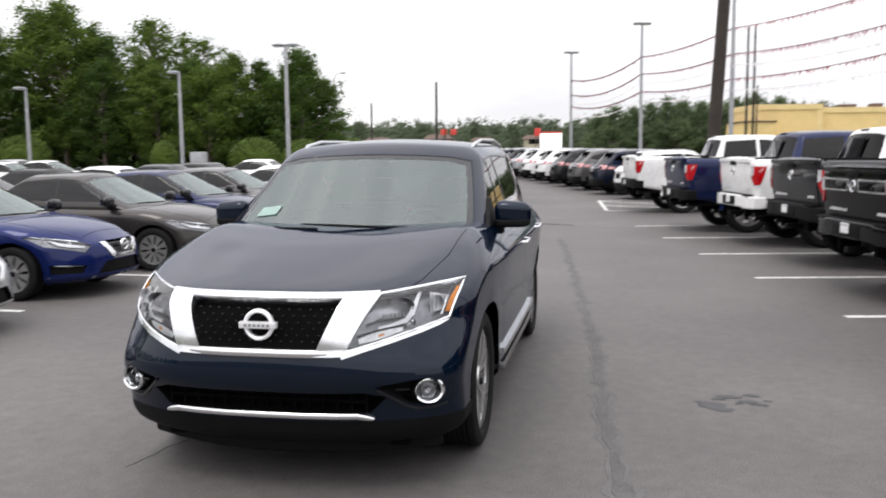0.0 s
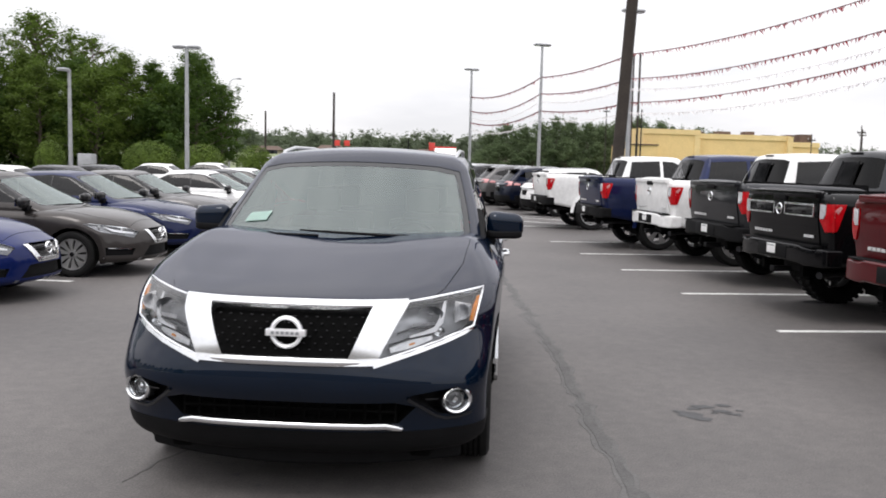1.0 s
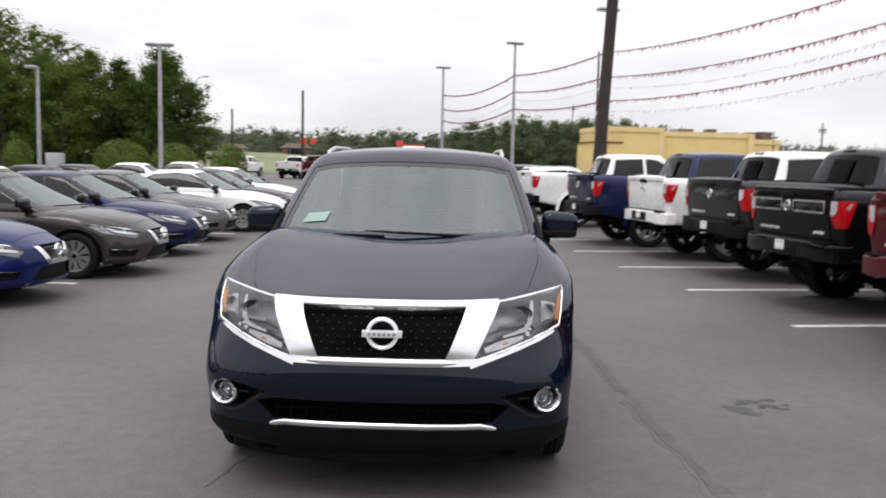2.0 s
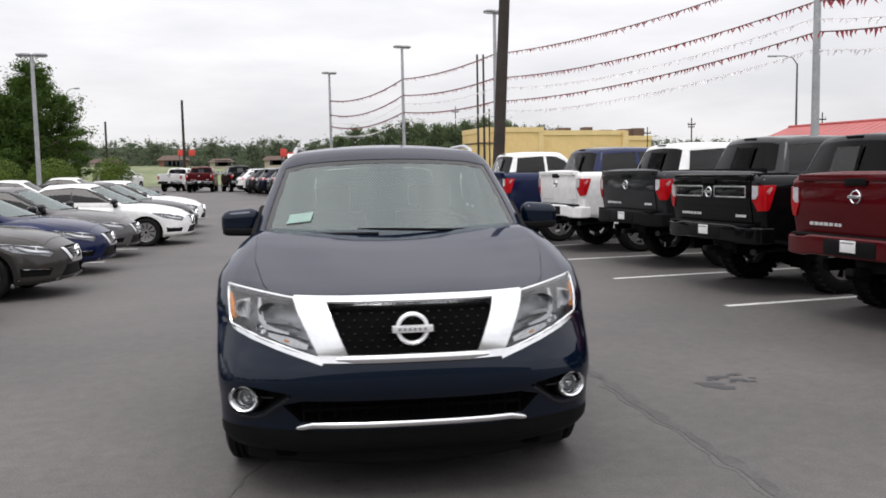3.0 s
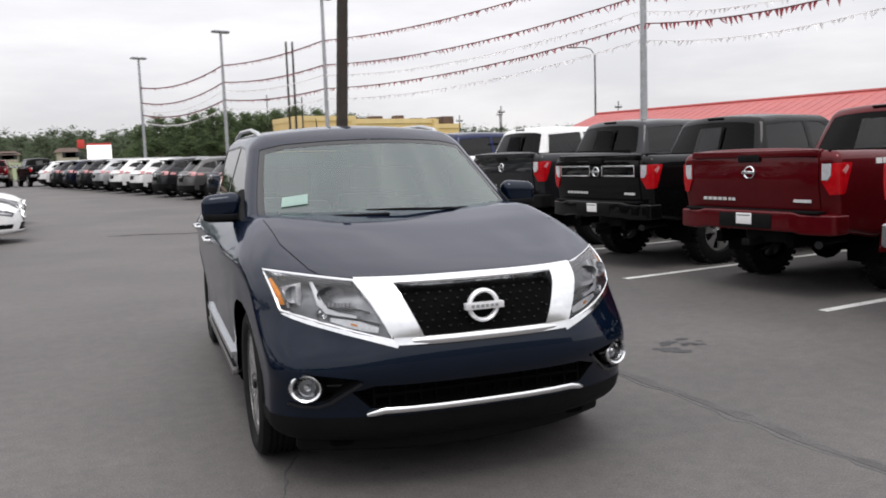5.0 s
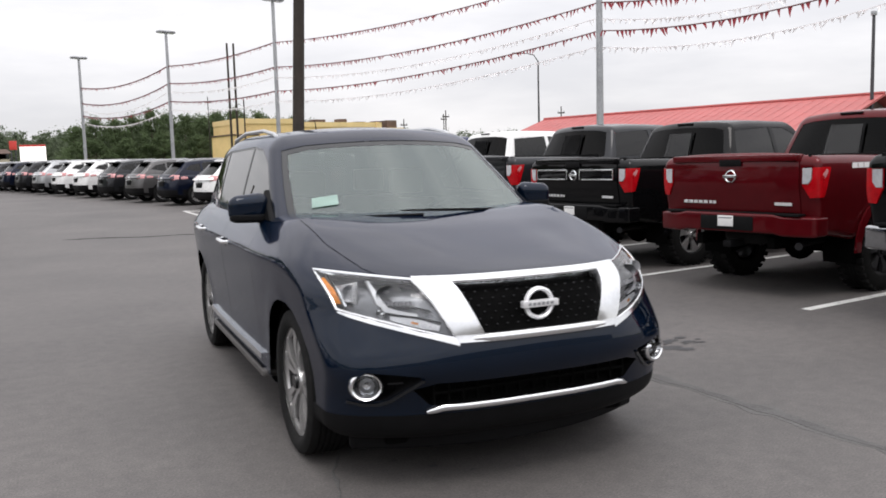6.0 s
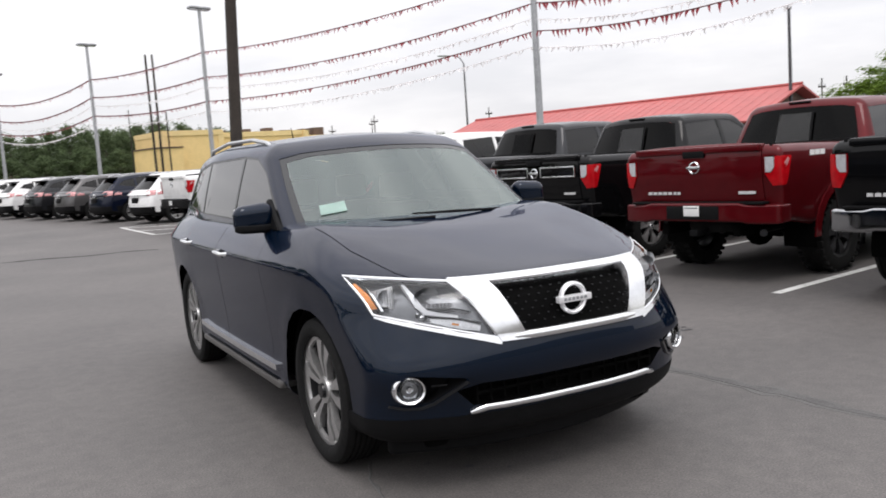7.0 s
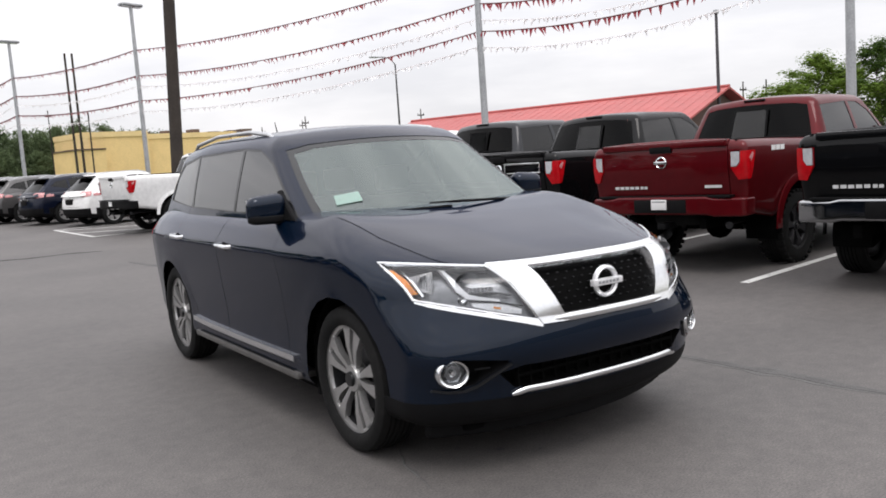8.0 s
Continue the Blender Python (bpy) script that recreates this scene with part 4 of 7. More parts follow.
# ------- pickup trucks
TRUCK = dict(
    length=5.85, half=1.02, hubs=(1.0, 4.62), hub_z=0.42, arch=0.53, crown=curve((0, 0.04), (6, 0.04)),
    top=curve((0, 1.22), (0.3, 1.30), (1.0, 1.36), (1.5, 1.38), (3.85, 1.40), (4.2, 1.46), (5.85, 1.49)),
    bottom=curve((0, 0.55), (1.0, 0.52), (4.0, 0.52), (5.0, 0.56), (5.85, 0.66)),
    section=curve((0.5, 0.95), (0.7, 0.965), (0.95, 0.985), (1.15, 1.0), (1.3, 1.0), (1.5, 0.975)),
    plan=curve((0, 0.95), (0.8, 1.0), (5.2, 1.0), (5.85, 0.985)),
    front=curve((0.5, 0.05), (0.9, 0.0), (1.3, 0.05)), sweep=curve((0.5, 0.25), (1.3, 0.25)), nose=1.2, tail=0.8,
    rear=curve((0.6, 0.05), (0.86, 0.042), (1.0, 0.026), (1.2, 0.0), (1.38, 0.0), (1.5, 0.03)), rear_sweep=0.05,
    ws_base=1.35, ws_bow=0.22, ws_rake=0.75, rw_base=3.88, rw_rake=0.24, belt=1.33, roof_crown=0.05,
    roof=curve((1.3, 1.92), (2.2, 1.985), (3.0, 1.997), (3.9, 1.955)),
    cab_w0=0.955, cab_w1=0.755, cab_plan=curve((1.3, 0.96), (2.0, 1.0), (3.9, 0.985)),
)


def bar_word(bm, x0, z, widths, h, y, gap=0.02, thick=0.008):
    """Raised plain bars in place of a name."""
    x = x0
    for w in widths:
        add_box(bm, x, x + w, y, y + thick, z, z + h)
        x += w + gap
    return bm


def pickup(name, label, body, bumper, trim=False, tailword=True, plate=True, rims=ALLOY, dark_rims=False, chunky=True, rim_r=0.245):
    P = TRUCK
    car = thing(name, label, "pickup truck", "pickup trucks in the row")
    L = P["length"]
    bm = shell((-1, 1), (0, L), (0, 1), (0.07, 0.05, 0.10), (14, 46, 10), ((), (), ()), lower_warp(P))
    tree = tree_of(bm)
    back = lambda f: f.normal.y > 0.3 and f.calc_center_median().y > L - 0.6
    gate = cut(bm, [(-0.80, 1.50), (0.80, 1.50), (0.80, 0.885), (-0.80, 0.885)], "xz", back)
    tail_gate = part("tailgate", lift(bm, gate, 0.012, 0.004, 0.03), body, car, "closed tailgate")
    yb = L + 0.012
    lip = box(-0.79, 0.79, yb - 0.06, yb + 0.018, 1.405, 1.475, 0.014)
    part("tailgate_lip", lip, body, tail_gate)
    part("tailgate_handle", box(-0.14, 0.14, yb - 0.012, yb + 0.022, 1.36, 1.435, 0.012), PLASTIC, tail_gate, "black tailgate handle")
    ring_bar_badge(car, 0.062, yb - 0.006, 1.255, 1)
    if tailword:
        for x, wide in [(0.33 + 0.069 * i, 0.052) for i in range(5)] + [(0.215, 0.04), (0.267, 0.04)]:
            w = bmesh.new()
            bar_word(w, x, 0.957, [wide], 0.032, yb - 0.036)
            part("raised_letter", w, BADGE, tail_gate)
        w = bmesh.new()
        bar_word(w, -0.72, 0.957, [0.20], 0.03, yb - 0.036)
        part("raised_name", w, BADGE, tail_gate)
    if trim:
        for x0, x1 in ((-0.76, -0.12), (0.12, 0.76)):
            w = bmesh.new()
            add_box(w, x0, x1, yb - 0.004, yb + 0.016, 1.315, 1.335, 0.004)
            add_box(w, x0 + 0.04 * (x0 > 0), x1 - 0.04 * (x0 < 0), yb - 0.004, yb + 0.016, 1.19, 1.208, 0.004)
            for x in (x0, x1 - 0.016):
                add_box(w, x, x + 0.016, yb - 0.004, yb + 0.014, 1.195, 1.33, 0.004)
            part("chrome_trim", w, CHROME, tail_gate, "chrome moulding")
    for s in (-1, 1):
        whole = [(s * 0.825, 1.345), (s * 1.06, 1.345), (s * 1.06, 1.045), (s * 0.90, 1.035), (s * 0.825, 1.17)]
        cut(bm, whole, "xz", back)
        clear = cut(bm, [(s * 0.833, 1.338), (s * 0.932, 1.338), (s * 0.928, 1.225), (s * 0.895, 1.178), (s * 0.833, 1.178)], "xz", back)
        pale = set(clear)
        lamp = [f for f in cut(bm, whole, "xz", back) if f not in pale]
        clear = [f for f in clear if f.is_valid]
        white = lift(bm, clear, 0.018, 0.003, 0.03)
        lens = part("tail_light", lift(bm, lamp, 0.014, 0.004, 0.03), REDLENS, car, "red tail lamp with a clear section")
        part("reversing_lamp", white, WHITELENS, lens, "clear reversing lamp")
        sd = lambda f: f.normal.x * s > 0.3 and f.calc_center_median().x * s > 0.5
        wrap = cut(bm, [(L - 0.21, 1.34), (L - 0.19, 1.27), (L - 0.12, 1.05), (L + 0.1, 1.04), (L + 0.1, 1.345)], "yz", sd)
        part("tail_light", lift(bm, wrap, 0.012, 0.0, 0.02), REDLENS, car, "red tail lamp")
        part("side_reflector", strip_on(tree, [(L - 0.15, 1.315), (L - 0.10, 1.26), (L - 0.06, 1.18)], "yz-" if s < 0 else "yz+", [0.03, 0.05, 0.02], 0.016, 0.01), PINKLENS, car, "pale pink reflector in the tail lamp")
        for d in ([(1.55, 1.36), (1.6, 0.62), (2.75, 0.62), (2.75, 1.36)], [(2.75, 1.36), (2.75, 0.62), (3.75, 0.62), (3.80, 1.36)]):
            fs = cut(bm, d, "yz", sd)
            dr = part("door", lift(bm, fs, 0.0, 0.004, 0.02), body, car)
            hy = max(p[0] for p in d) - 0.2
            hit = tree.ray_cast(Vector((s * 3, hy, 1.2)), Vector((-s, 0, 0)))[0]
            part("door_handle", box(*sorted((hit.x, hit.x + s * 0.035)), hy - 0.10, hy + 0.10, 1.19, 1.225, 0.01), CHROME if body is not BLACK else PLASTIC, dr)
        # bed joint
        fs = cut(bm, [(3.86, 1.6), (3.86, 0.5), (3.90, 0.5), (3.90, 1.6)], "yz", sd)
        part("bed_gap", lift(bm, fs, -0.02, 0.0, 0.0), VOID, car)
        flare = bmesh.new()
        for k in range(13):
            a = math.pi * k / 12
            for r in (0.51, 0.585):
                flare.verts.new((s * (1.02 if r < 0.55 else 1.012), 4.62 + r * math.cos(a), 0.45 + r * math.sin(a)))
                flare.verts.new((s * (1.045 if r < 0.55 else 1.03), 4.62 + r * math.cos(a), 0.45 + r * math.sin(a)))
        flare.verts.ensure_lookup_table()
        vv = flare.verts
        for k in range(12):
            i, j = 4 * k, 4 * k + 4
            flare.faces.new((vv[i], vv[i + 1], vv[j + 1], vv[j]))
            flare.faces.new((vv[i + 1], vv[i + 3], vv[j + 3], vv[j + 1]))
            flare.faces.new((vv[i + 3], vv[i + 2], vv[j + 2], vv[j + 3]))
        bmesh.ops.recalc_face_normals(flare, faces=flare.faces)
        part("wheel_flare", flare, body, car)
        door_mirror(car, s, 0.99, 1.62, 1.33, body, 1.35)
        for hy in P["hubs"]:
            wheel_parts(car, s * 0.86, hy, 0.42, 0.29, rim_r, 6, rims, s, chunky=chunky, hub_dark=dark_rims)
        part("running_board", tube([(s * 0.98, 1.6, 0.50), (s * 1.0, 1.7, 0.46), (s * 1.0, 3.7, 0.46), (s * 0.98, 3.8, 0.50)], 0.045, 8), PLASTIC, car)
    arches(bm, ((1.0, 0.42), (4.62, 0.45)), 0.525)
    # open load bed
    bed = cut(bm, [(-0.86, 4.0), (0.86, 4.0), (0.86, L - 0.09), (-0.86, L - 0.09)], "xy", lambda f: f.normal.z > 0.6)
    bmesh.ops.delete(bm, geom=bed, context="FACES")
    part("body", bm, body, car)
    tub = bmesh.new()
    add_box(tub, -0.88, 0.88, 3.98, L - 0.07, 0.92, 0.95)
    for x in (-0.88, 0.86):
        add_box(tub, x, x + 0.02, 3.98, L - 0.07, 0.93, 1.47)
    add_box(tub, -0.88, 0.88, 3.97, 3.99, 0.93, 1.45)
    add_box(tub, -0.82, 0.82, L - 0.10, L - 0.08, 0.93, 1.46)
    part("load_bed", tub, PLASTIC, car, "black lined load bed")
    cabin(P, car, body,
          [[(1.85, 1.42), (2.68, 1.42), (2.68, 1.86), (2.40, 1.848), (2.15, 1.735)], [(2.76, 1.42), (3.62, 1.42), (3.52, 1.82), (2.76, 1.86)]],
          sill=0.1, head=0.9, pillar=0.88, ny=22, rear_pillar=0.86, rear_sill=0.16, pane=CABGLASS, side_pane=TINT)
    sl = bmesh.new()
    sl.faces.new([sl.verts.new(c) for c in ((-0.225, 3.862, 1.447), (0.225, 3.862, 1.447), (0.207, 3.738, 1.803), (-0.207, 3.738, 1.803))])
    bmesh.ops.solidify(sl, geom=sl.faces[:], thickness=0.004)
    part("sliding_pane", sl, SLIDER, car, "sliding middle pane")
    # rear window bars
    for s in (-1, 1):
        part("window_bar", tube([(s * 0.235, 3.845, 1.445), (s * 0.215, 3.715, 1.818)], 0.012, 6), PLASTIC, car)
    part("brake_lamp", box(-0.14, 0.14, 3.58, 3.655, 1.926, 1.951, 0.006), PLASTIC, car)
    # bumper
    def bw(x, y, z):
        return x, L + 0.03 + y - 0.10 * abs(x / 1.0) ** 4, z - (0.02 if abs(x) > 0.6 else 0.0)
    bp = shell((-1.0, 1.0), (-0.16, 0.055), (0.665, 0.87), (0.06, 0.03, 0.025), (20, 3, 4), ((), (), ()), bw)
    bob = part("rear_bumper", bp, bumper, car, "broad rear bumper with a step")
    part("bumper_step", box(-0.34, 0.34, L + 0.0, L + 0.092, 0.685, 0.84, 0.015), PLASTIC, bob)
    part("bumper_top", box(-0.85, 0.85, L - 0.06, L + 0.06, 0.855, 0.878, 0.006), PLASTIC, bob)
    if plate:
        pl = part("plate", box(-0.10, 0.10, L + 0.093, L + 0.101, 0.725, 0.84, 0.004), PLATE, bob, "white paper plate without writing")
        w = bar_word(bmesh.new(), -0.085, 0.81, [0.17], 0.014, L + 0.101, 0, 0.002)
        part("plate_bar", w, INK, pl)
    part("tow_hitch", box(-0.05, 0.05, L - 0.2, L + 0.07, 0.50, 0.57, 0.008), PLASTIC, car)
    # underneath
    fr = bmesh.new()
    for x in (-0.5, 0.42):
        add_box(fr, x, x + 0.08, 0.4, L - 0.05, 0.50, 0.62)
    # broad boxes added to deepen the shade on the ground under the truck
    add_box(fr, -0.86, 0.86, 1.5, 4.1, 0.54, 0.66)
    add_box(fr, -0.70, 0.70, 0.15, 1.5, 0.46, 0.66)
    add_box(fr, -0.85, 0.85, L - 1.9, L - 0.1, 0.70, 0.92)
    part("chassis", fr, VOID, car)
    spare = lathe([(0.16, -0.10), (0.36, -0.11), (0.385, -0.06), (0.385, 0.06), (0.36, 0.11), (0.16, 0.10)], 24, "Z")
    bmesh.ops.translate(spare, verts=spare.verts, vec=(0.0, L - 0.52, 0.63))
    part("spare_wheel", spare, RUBBER, car, "spare tyre slung under the load bed")
    for s in (-1, 1):
        part("inner_arch", box(*sorted((s * 0.60, s * 0.66)), 4.0, 5.25, 0.62, 1.0), VOID, car)
    ax = tube([(-0.8, 4.62, 0.42), (0.8, 4.62, 0.42)], 0.055, 10)
    r = bmesh.ops.create_icosphere(ax, subdivisions=2, radius=0.17, matrix=Matrix.Translation((0, 4.62, 0.42)))
    part("rear_axle", ax, VOID, car)
    part("exhaust", tube([(-0.55, 4.9, 0.55), (-0.60, 5.5, 0.55), (-0.75, 5.75, 0.54)], 0.04, 10), RIM_DARK, car)
    for s in (-1, 1):
        part("leaf_spring", box(*sorted((s * 0.50, s * 0.57)), 4.0, 5.3, 0.48, 0.53, 0.01), VOID, car)
        part("shock_absorber", tube([(s * 0.42, 4.75, 0.40), (s * 0.38, 4.95, 0.80)], 0.03, 8), RIM_DARK, car)
    # cab seats and floor near-black: the dim interior is put into their colour
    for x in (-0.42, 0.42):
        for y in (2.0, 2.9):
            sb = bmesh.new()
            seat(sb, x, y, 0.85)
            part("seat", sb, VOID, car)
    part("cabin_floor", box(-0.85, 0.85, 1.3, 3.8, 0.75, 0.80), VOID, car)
    return car


# ------- saloon cars
SEDAN = dict(
    length=4.65, half=0.885, hubs=(0.93, 3.63), hub_z=0.32, arch=0.375, crown=curve((0, 0.06), (6, 0.06)),
    top=curve((0, 0.70), (0.25, 0.80), (0.6, 0.88), (1.1, 0.945), (1.6, 0.96), (3.6, 1.02), (4.2, 1.05), (4.65, 1.02)),
    bottom=curve((0, 0.20), (0.5, 0.17), (4.0, 0.18), (4.65, 0.28)),
    section=curve((0.15, 0.93), (0.3, 0.96), (0.5, 0.975), (0.72, 1.0), (0.85, 0.985), (1.0, 0.93)),
    plan=curve((0, 0.94), (0.6, 0.985), (1.2, 1.0), (3.4, 1.0), (4.65, 0.93)),
    front=curve((0.15, 0.08), (0.28, 0.0), (0.45, 0.0), (0.6, 0.03), (0.75, 0.10)), sweep=curve((0.2, 0.42), (0.8, 0.55)), nose=1.3, tail=0.9,
    rear=curve((0.25, 0.05), (0.6, 0.0), (1.0, 0.06)), rear_sweep=0.25,
    ws_base=1.12, ws_bow=0.30, ws_rake=1.05, rw_base=4.05, rw_rake=0.85, belt=0.93, roof_crown=0.06,
    roof=curve((1.1, 1.36), (2.1, 1.42), (2.6, 1.445), (3.1, 1.43), (4.0, 1.36)),
    cab_w0=0.80, cab_w1=0.575, cab_plan=curve((1.0, 0.97), (2.0, 1.0), (3.2, 1.0), (4.1, 0.90)),
)


def saloon(body):
    P = SEDAN
    car = thing("saloon_car", "blue saloon car parked nose to the aisle", "car", "saloon cars in rows")
    L = P["length"]
    bm = shell((-1, 1), (0, L), (0, 1), (0.14, 0.12, 0.14), (18, 44, 12), ((), (), ()), lower_warp(P))
    tree = tree_of(bm)
    hole = [(-0.315, 0.668), (0.315, 0.668), (0.175, 0.50), (-0.175, 0.50)]
    out = [(-0.395, 0.685), (0.395, 0.685), (0.225, 0.450), (-0.225, 0.450)]
    cut(bm, out, "xz", front_ok)
    inner = cut(bm, hole, "xz", front_ok)
    ins = set(inner)
    ring = [f for f in cut(bm, out, "xz", front_ok) if f not in ins and f.calc_center_median().z < 0.655]
    g = part("grille", lift(bm, inner, -0.03, 0, 0), GLOSSBLACK, car, "dark grille in a chrome V")
    gm = bmesh.new()
    for i in range(4):
        half = 0.165 + i * 0.028
        add_box(gm, -half, half, 0.030, 0.055, 0.525 + i * 0.036, 0.532 + i * 0.036)
    part("grille_slats", gm, RIM_DARK, g)
    part("grille_surround", lift(bm, ring, 0.012, 0.0, 0.05), CHROME, car, "chrome V-shaped surround")
    ring_bar_badge(car, 0.062, 0.01, 0.60)
    for s in (-1, 1):
        lamp = [(s * 0.47, 0.628), (s * 0.55, 0.684), (s * 0.80, 0.752), (s * 0.852, 0.748), (s * 0.80, 0.632), (s * 0.56, 0.548)]
        fs = cut(bm, lamp, "xz", lambda f: f.normal.y < 0.05 and f.calc_center_median().y < 0.95)
        lens = part("headlight", lift(bm, fs, 0.004, 0.003, 0.02, remove=False), CLEAR, car, "clear swept-back headlamp")
        part("lamp_housing", lift(bm, fs, -0.03, 0.003, -0.03), HOUSING, lens)
        part("light_bow", strip_on(tree, [(s * 0.54, 0.612), (s * 0.64, 0.632), (s * 0.70, 0.655), (s * 0.735, 0.70)], "xz", [0.020, 0.034, 0.036, 0.020], -0.004, 0.02), BRIGHT, lens)
        part("chrome_edge", strip_on(tree, [(s * 0.555, 0.678), (s * 0.68, 0.714), (s * 0.81, 0.750)], "xz", [0.008, 0.009, 0.006], 0.008, 0.01), CHROME, lens)
        for cx, cz, r in ((0.62, 0.662, 0.026), (0.765, 0.705, 0.026)):
            hit = tree.ray_cast(Vector((s * cx, -3, cz)), Vector((0, 1, 0)))[0]
            b = lathe([(r, -0.006), (r * 0.8, 0.008), (0.0, 0.02)], 14, "Y")
            bmesh.ops.translate(b, verts=b.verts, vec=(s * cx, hit.y + 0.012, cz))
            part("reflector", b, REFLECTOR, lens)
        part("belt_trim", strip_on(tree, [(1.55, 0.955), (2.4, 0.972), (3.2, 0.985), (3.5, 0.99)], "yz-" if s < 0 else "yz+", 0.022, 0.016, 0.02), CHROME, car, "thin chrome strip under the side windows")
        pk = cut(bm, [(s * 0.80, 0.42), (s * 0.56, 0.40), (s * 0.60, 0.31), (s * 0.80, 0.31)], "xz", front_ok)
        part("fog_lamp_pocket", lift(bm, pk, -0.03, 0, -0.03), PLASTIC, car)
        part("fog_lamp_trim", strip_on(tree, [(s * 0.60, 0.395), (s * 0.69, 0.402), (s * 0.78, 0.412)], "xz", [0.008, 0.014, 0.010], 0.006, 0.015), CHROME, car)
        part("chin_trim", strip_on(tree, [(s * 0.05, 0.245), (s * 0.5, 0.25), (s * 0.80, 0.27)], "xz", [0.03, 0.028, 0.012], 0.012, 0.01), SATIN, car)
        sd = lambda f: f.normal.x * s > 0.25 and f.calc_center_median().x * s > 0.4
        for d in ([(1.45, 1.02), (1.40, 0.32), (2.55, 0.32), (2.55, 1.02)], [(2.55, 1.02), (2.55, 0.32), (3.20, 0.32), (3.45, 0.70), (3.55, 1.02)]):
            fs = cut(bm, d, "yz", sd)
            dr = part("door", lift(bm, fs, 0, 0.004, 0.02), body, car)
            hy = max(p[0] for p in d) - 0.18
            hit = tree.ray_cast(Vector((s * 3, hy, 0.80)), Vector((-s, 0, 0)))[0]
            part("door_handle", tube([(hit.x - s * 0.01, hy - 0.09, 0.80), (hit.x + s * 0.025, hy - 0.07, 0.80), (hit.x + s * 0.025, hy + 0.07, 0.805), (hit.x - s * 0.01, hy + 0.09, 0.805)], 0.011, 6), CHROME, dr)
        fs = cut(bm, [(L - 0.42, 0.98), (L - 0.25, 0.80), (L + 0.1, 0.80), (L + 0.1, 0.98)], "yz", lambda f: f.calc_center_median().x * s > 0.35 and f.calc_center_median().y > L - 0.5)
        part("tail_light", lift(bm, fs, 0.006, 0.003, 0.02), REDLENS, car, "red tail lamp")
        door_mirror(car, s, 0.82, 1.50, 0.93, GLOSSBLACK, 0.85)
        for hy in P["hubs"]:
            wheel_parts(car, s * 0.775, hy, 0.32, 0.205, 0.218, 10, ALLOY, s, wide=0.74)
    fs = cut(bm, [(-0.34, 0.430), (0.34, 0.430), (0.46, 0.285), (-0.46, 0.285)], "xz", front_ok)
    part("air_intake", lift(bm, fs, -0.04, 0, -0.04), PLASTIC, car)
    hood = cut(bm, [(-0.70, 1.15), (-0.66, 0.70), (-0.50, 0.26), (0.50, 0.26), (0.66, 0.70), (0.70, 1.15)], "xy", lambda f: f.normal.z > 0.45)
    part("bonnet", lift(bm, hood, 0.002, 0.004, 0.02), body, car)
    arches(bm, ((0.93, 0.32), (3.63, 0.32)), 0.37)
    part("body", bm, body, car)
    cabin(P, car, body, [[(1.62, 1.01), (2.52, 1.03), (2.535, 1.35), (2.25, 1.32), (1.95, 1.195)], [(2.545, 1.03), (3.38, 1.05), (3.32, 1.20), (3.12, 1.305), (2.555, 1.35)]],
          sill=0.08, head=0.92, pillar=0.88, ny=24, privacy=True,
          band=[(1.60, 1.003), (2.53, 1.022), (3.42, 1.042), (3.35, 1.21), (3.13, 1.318), (2.56, 1.362), (2.24, 1.332), (1.93, 1.203)])
    part("underbody", box(-0.55, 0.55, 0.3, 4.4, 0.20, 0.55, 0.03), VOID, car)
    part("dashboard", box(-0.70, 0.70, 1.35, 1.80, 0.70, 0.92, 0.05), BEIGE, car)
    for x in (-0.36, 0.36):
        for y in (1.95, 2.75):
            sb = bmesh.new()
            seat(sb, x, y, 0.45)
            part("seat", sb, SEATS, car)
    part("cabin_floor", box(-0.72, 0.72, 1.3, 3.9, 0.40, 0.44), VOID, car)
    for pts in ([(0.55, 1.32, 0.985), (0.0, 1.17, 1.0)], [(-0.05, 1.15, 0.985), (-0.58, 1.30, 0.985)]):
        part("wiper", tube(pts, 0.010, 6), PLASTIC, car)
    return car


# ------- compact utility cars
SUV = dict(
    length=4.60, half=0.92, hubs=(0.92, 3.62), hub_z=0.36, arch=0.42, crown=curve((0, 0.05), (6, 0.05)),
    top=curve((0, 0.90), (0.4, 1.0), (1.2, 1.10), (3.6, 1.14), (4.6, 1.12)),
    bottom=curve((0, 0.24), (4.0, 0.24), (4.6, 0.34)),
    section=curve((0.2, 0.93), (0.5, 0.965), (0.85, 1.0), (1.0, 0.985), (1.15, 0.93)),
    plan=curve((0, 0.94), (0.7, 0.99), (3.6, 1.0), (4.6, 0.94)),
    front=curve((0.2, 0.05), (0.6, 0.0), (0.95, 0.08)), sweep=curve((0.2, 0.4), (0.9, 0.5)), nose=1.2, tail=0.8,
    rear=curve((0.3, 0.03), (0.6, 0.0), (0.8, 0.03), (1.1, 0.10)), rear_sweep=0.20,
    ws_base=1.15, ws_bow=0.25, ws_rake=0.9, rw_base=4.50, rw_rake=0.55, belt=1.05, roof_crown=0.06,
    roof=curve((1.1, 1.58), (2.1, 1.64), (3.0, 1.66), (4.5, 1.55)),
    cab_w0=0.83, cab_w1=0.62, cab_plan=curve((1.0, 0.97), (2.0, 1.0), (4.5, 0.92)),
)


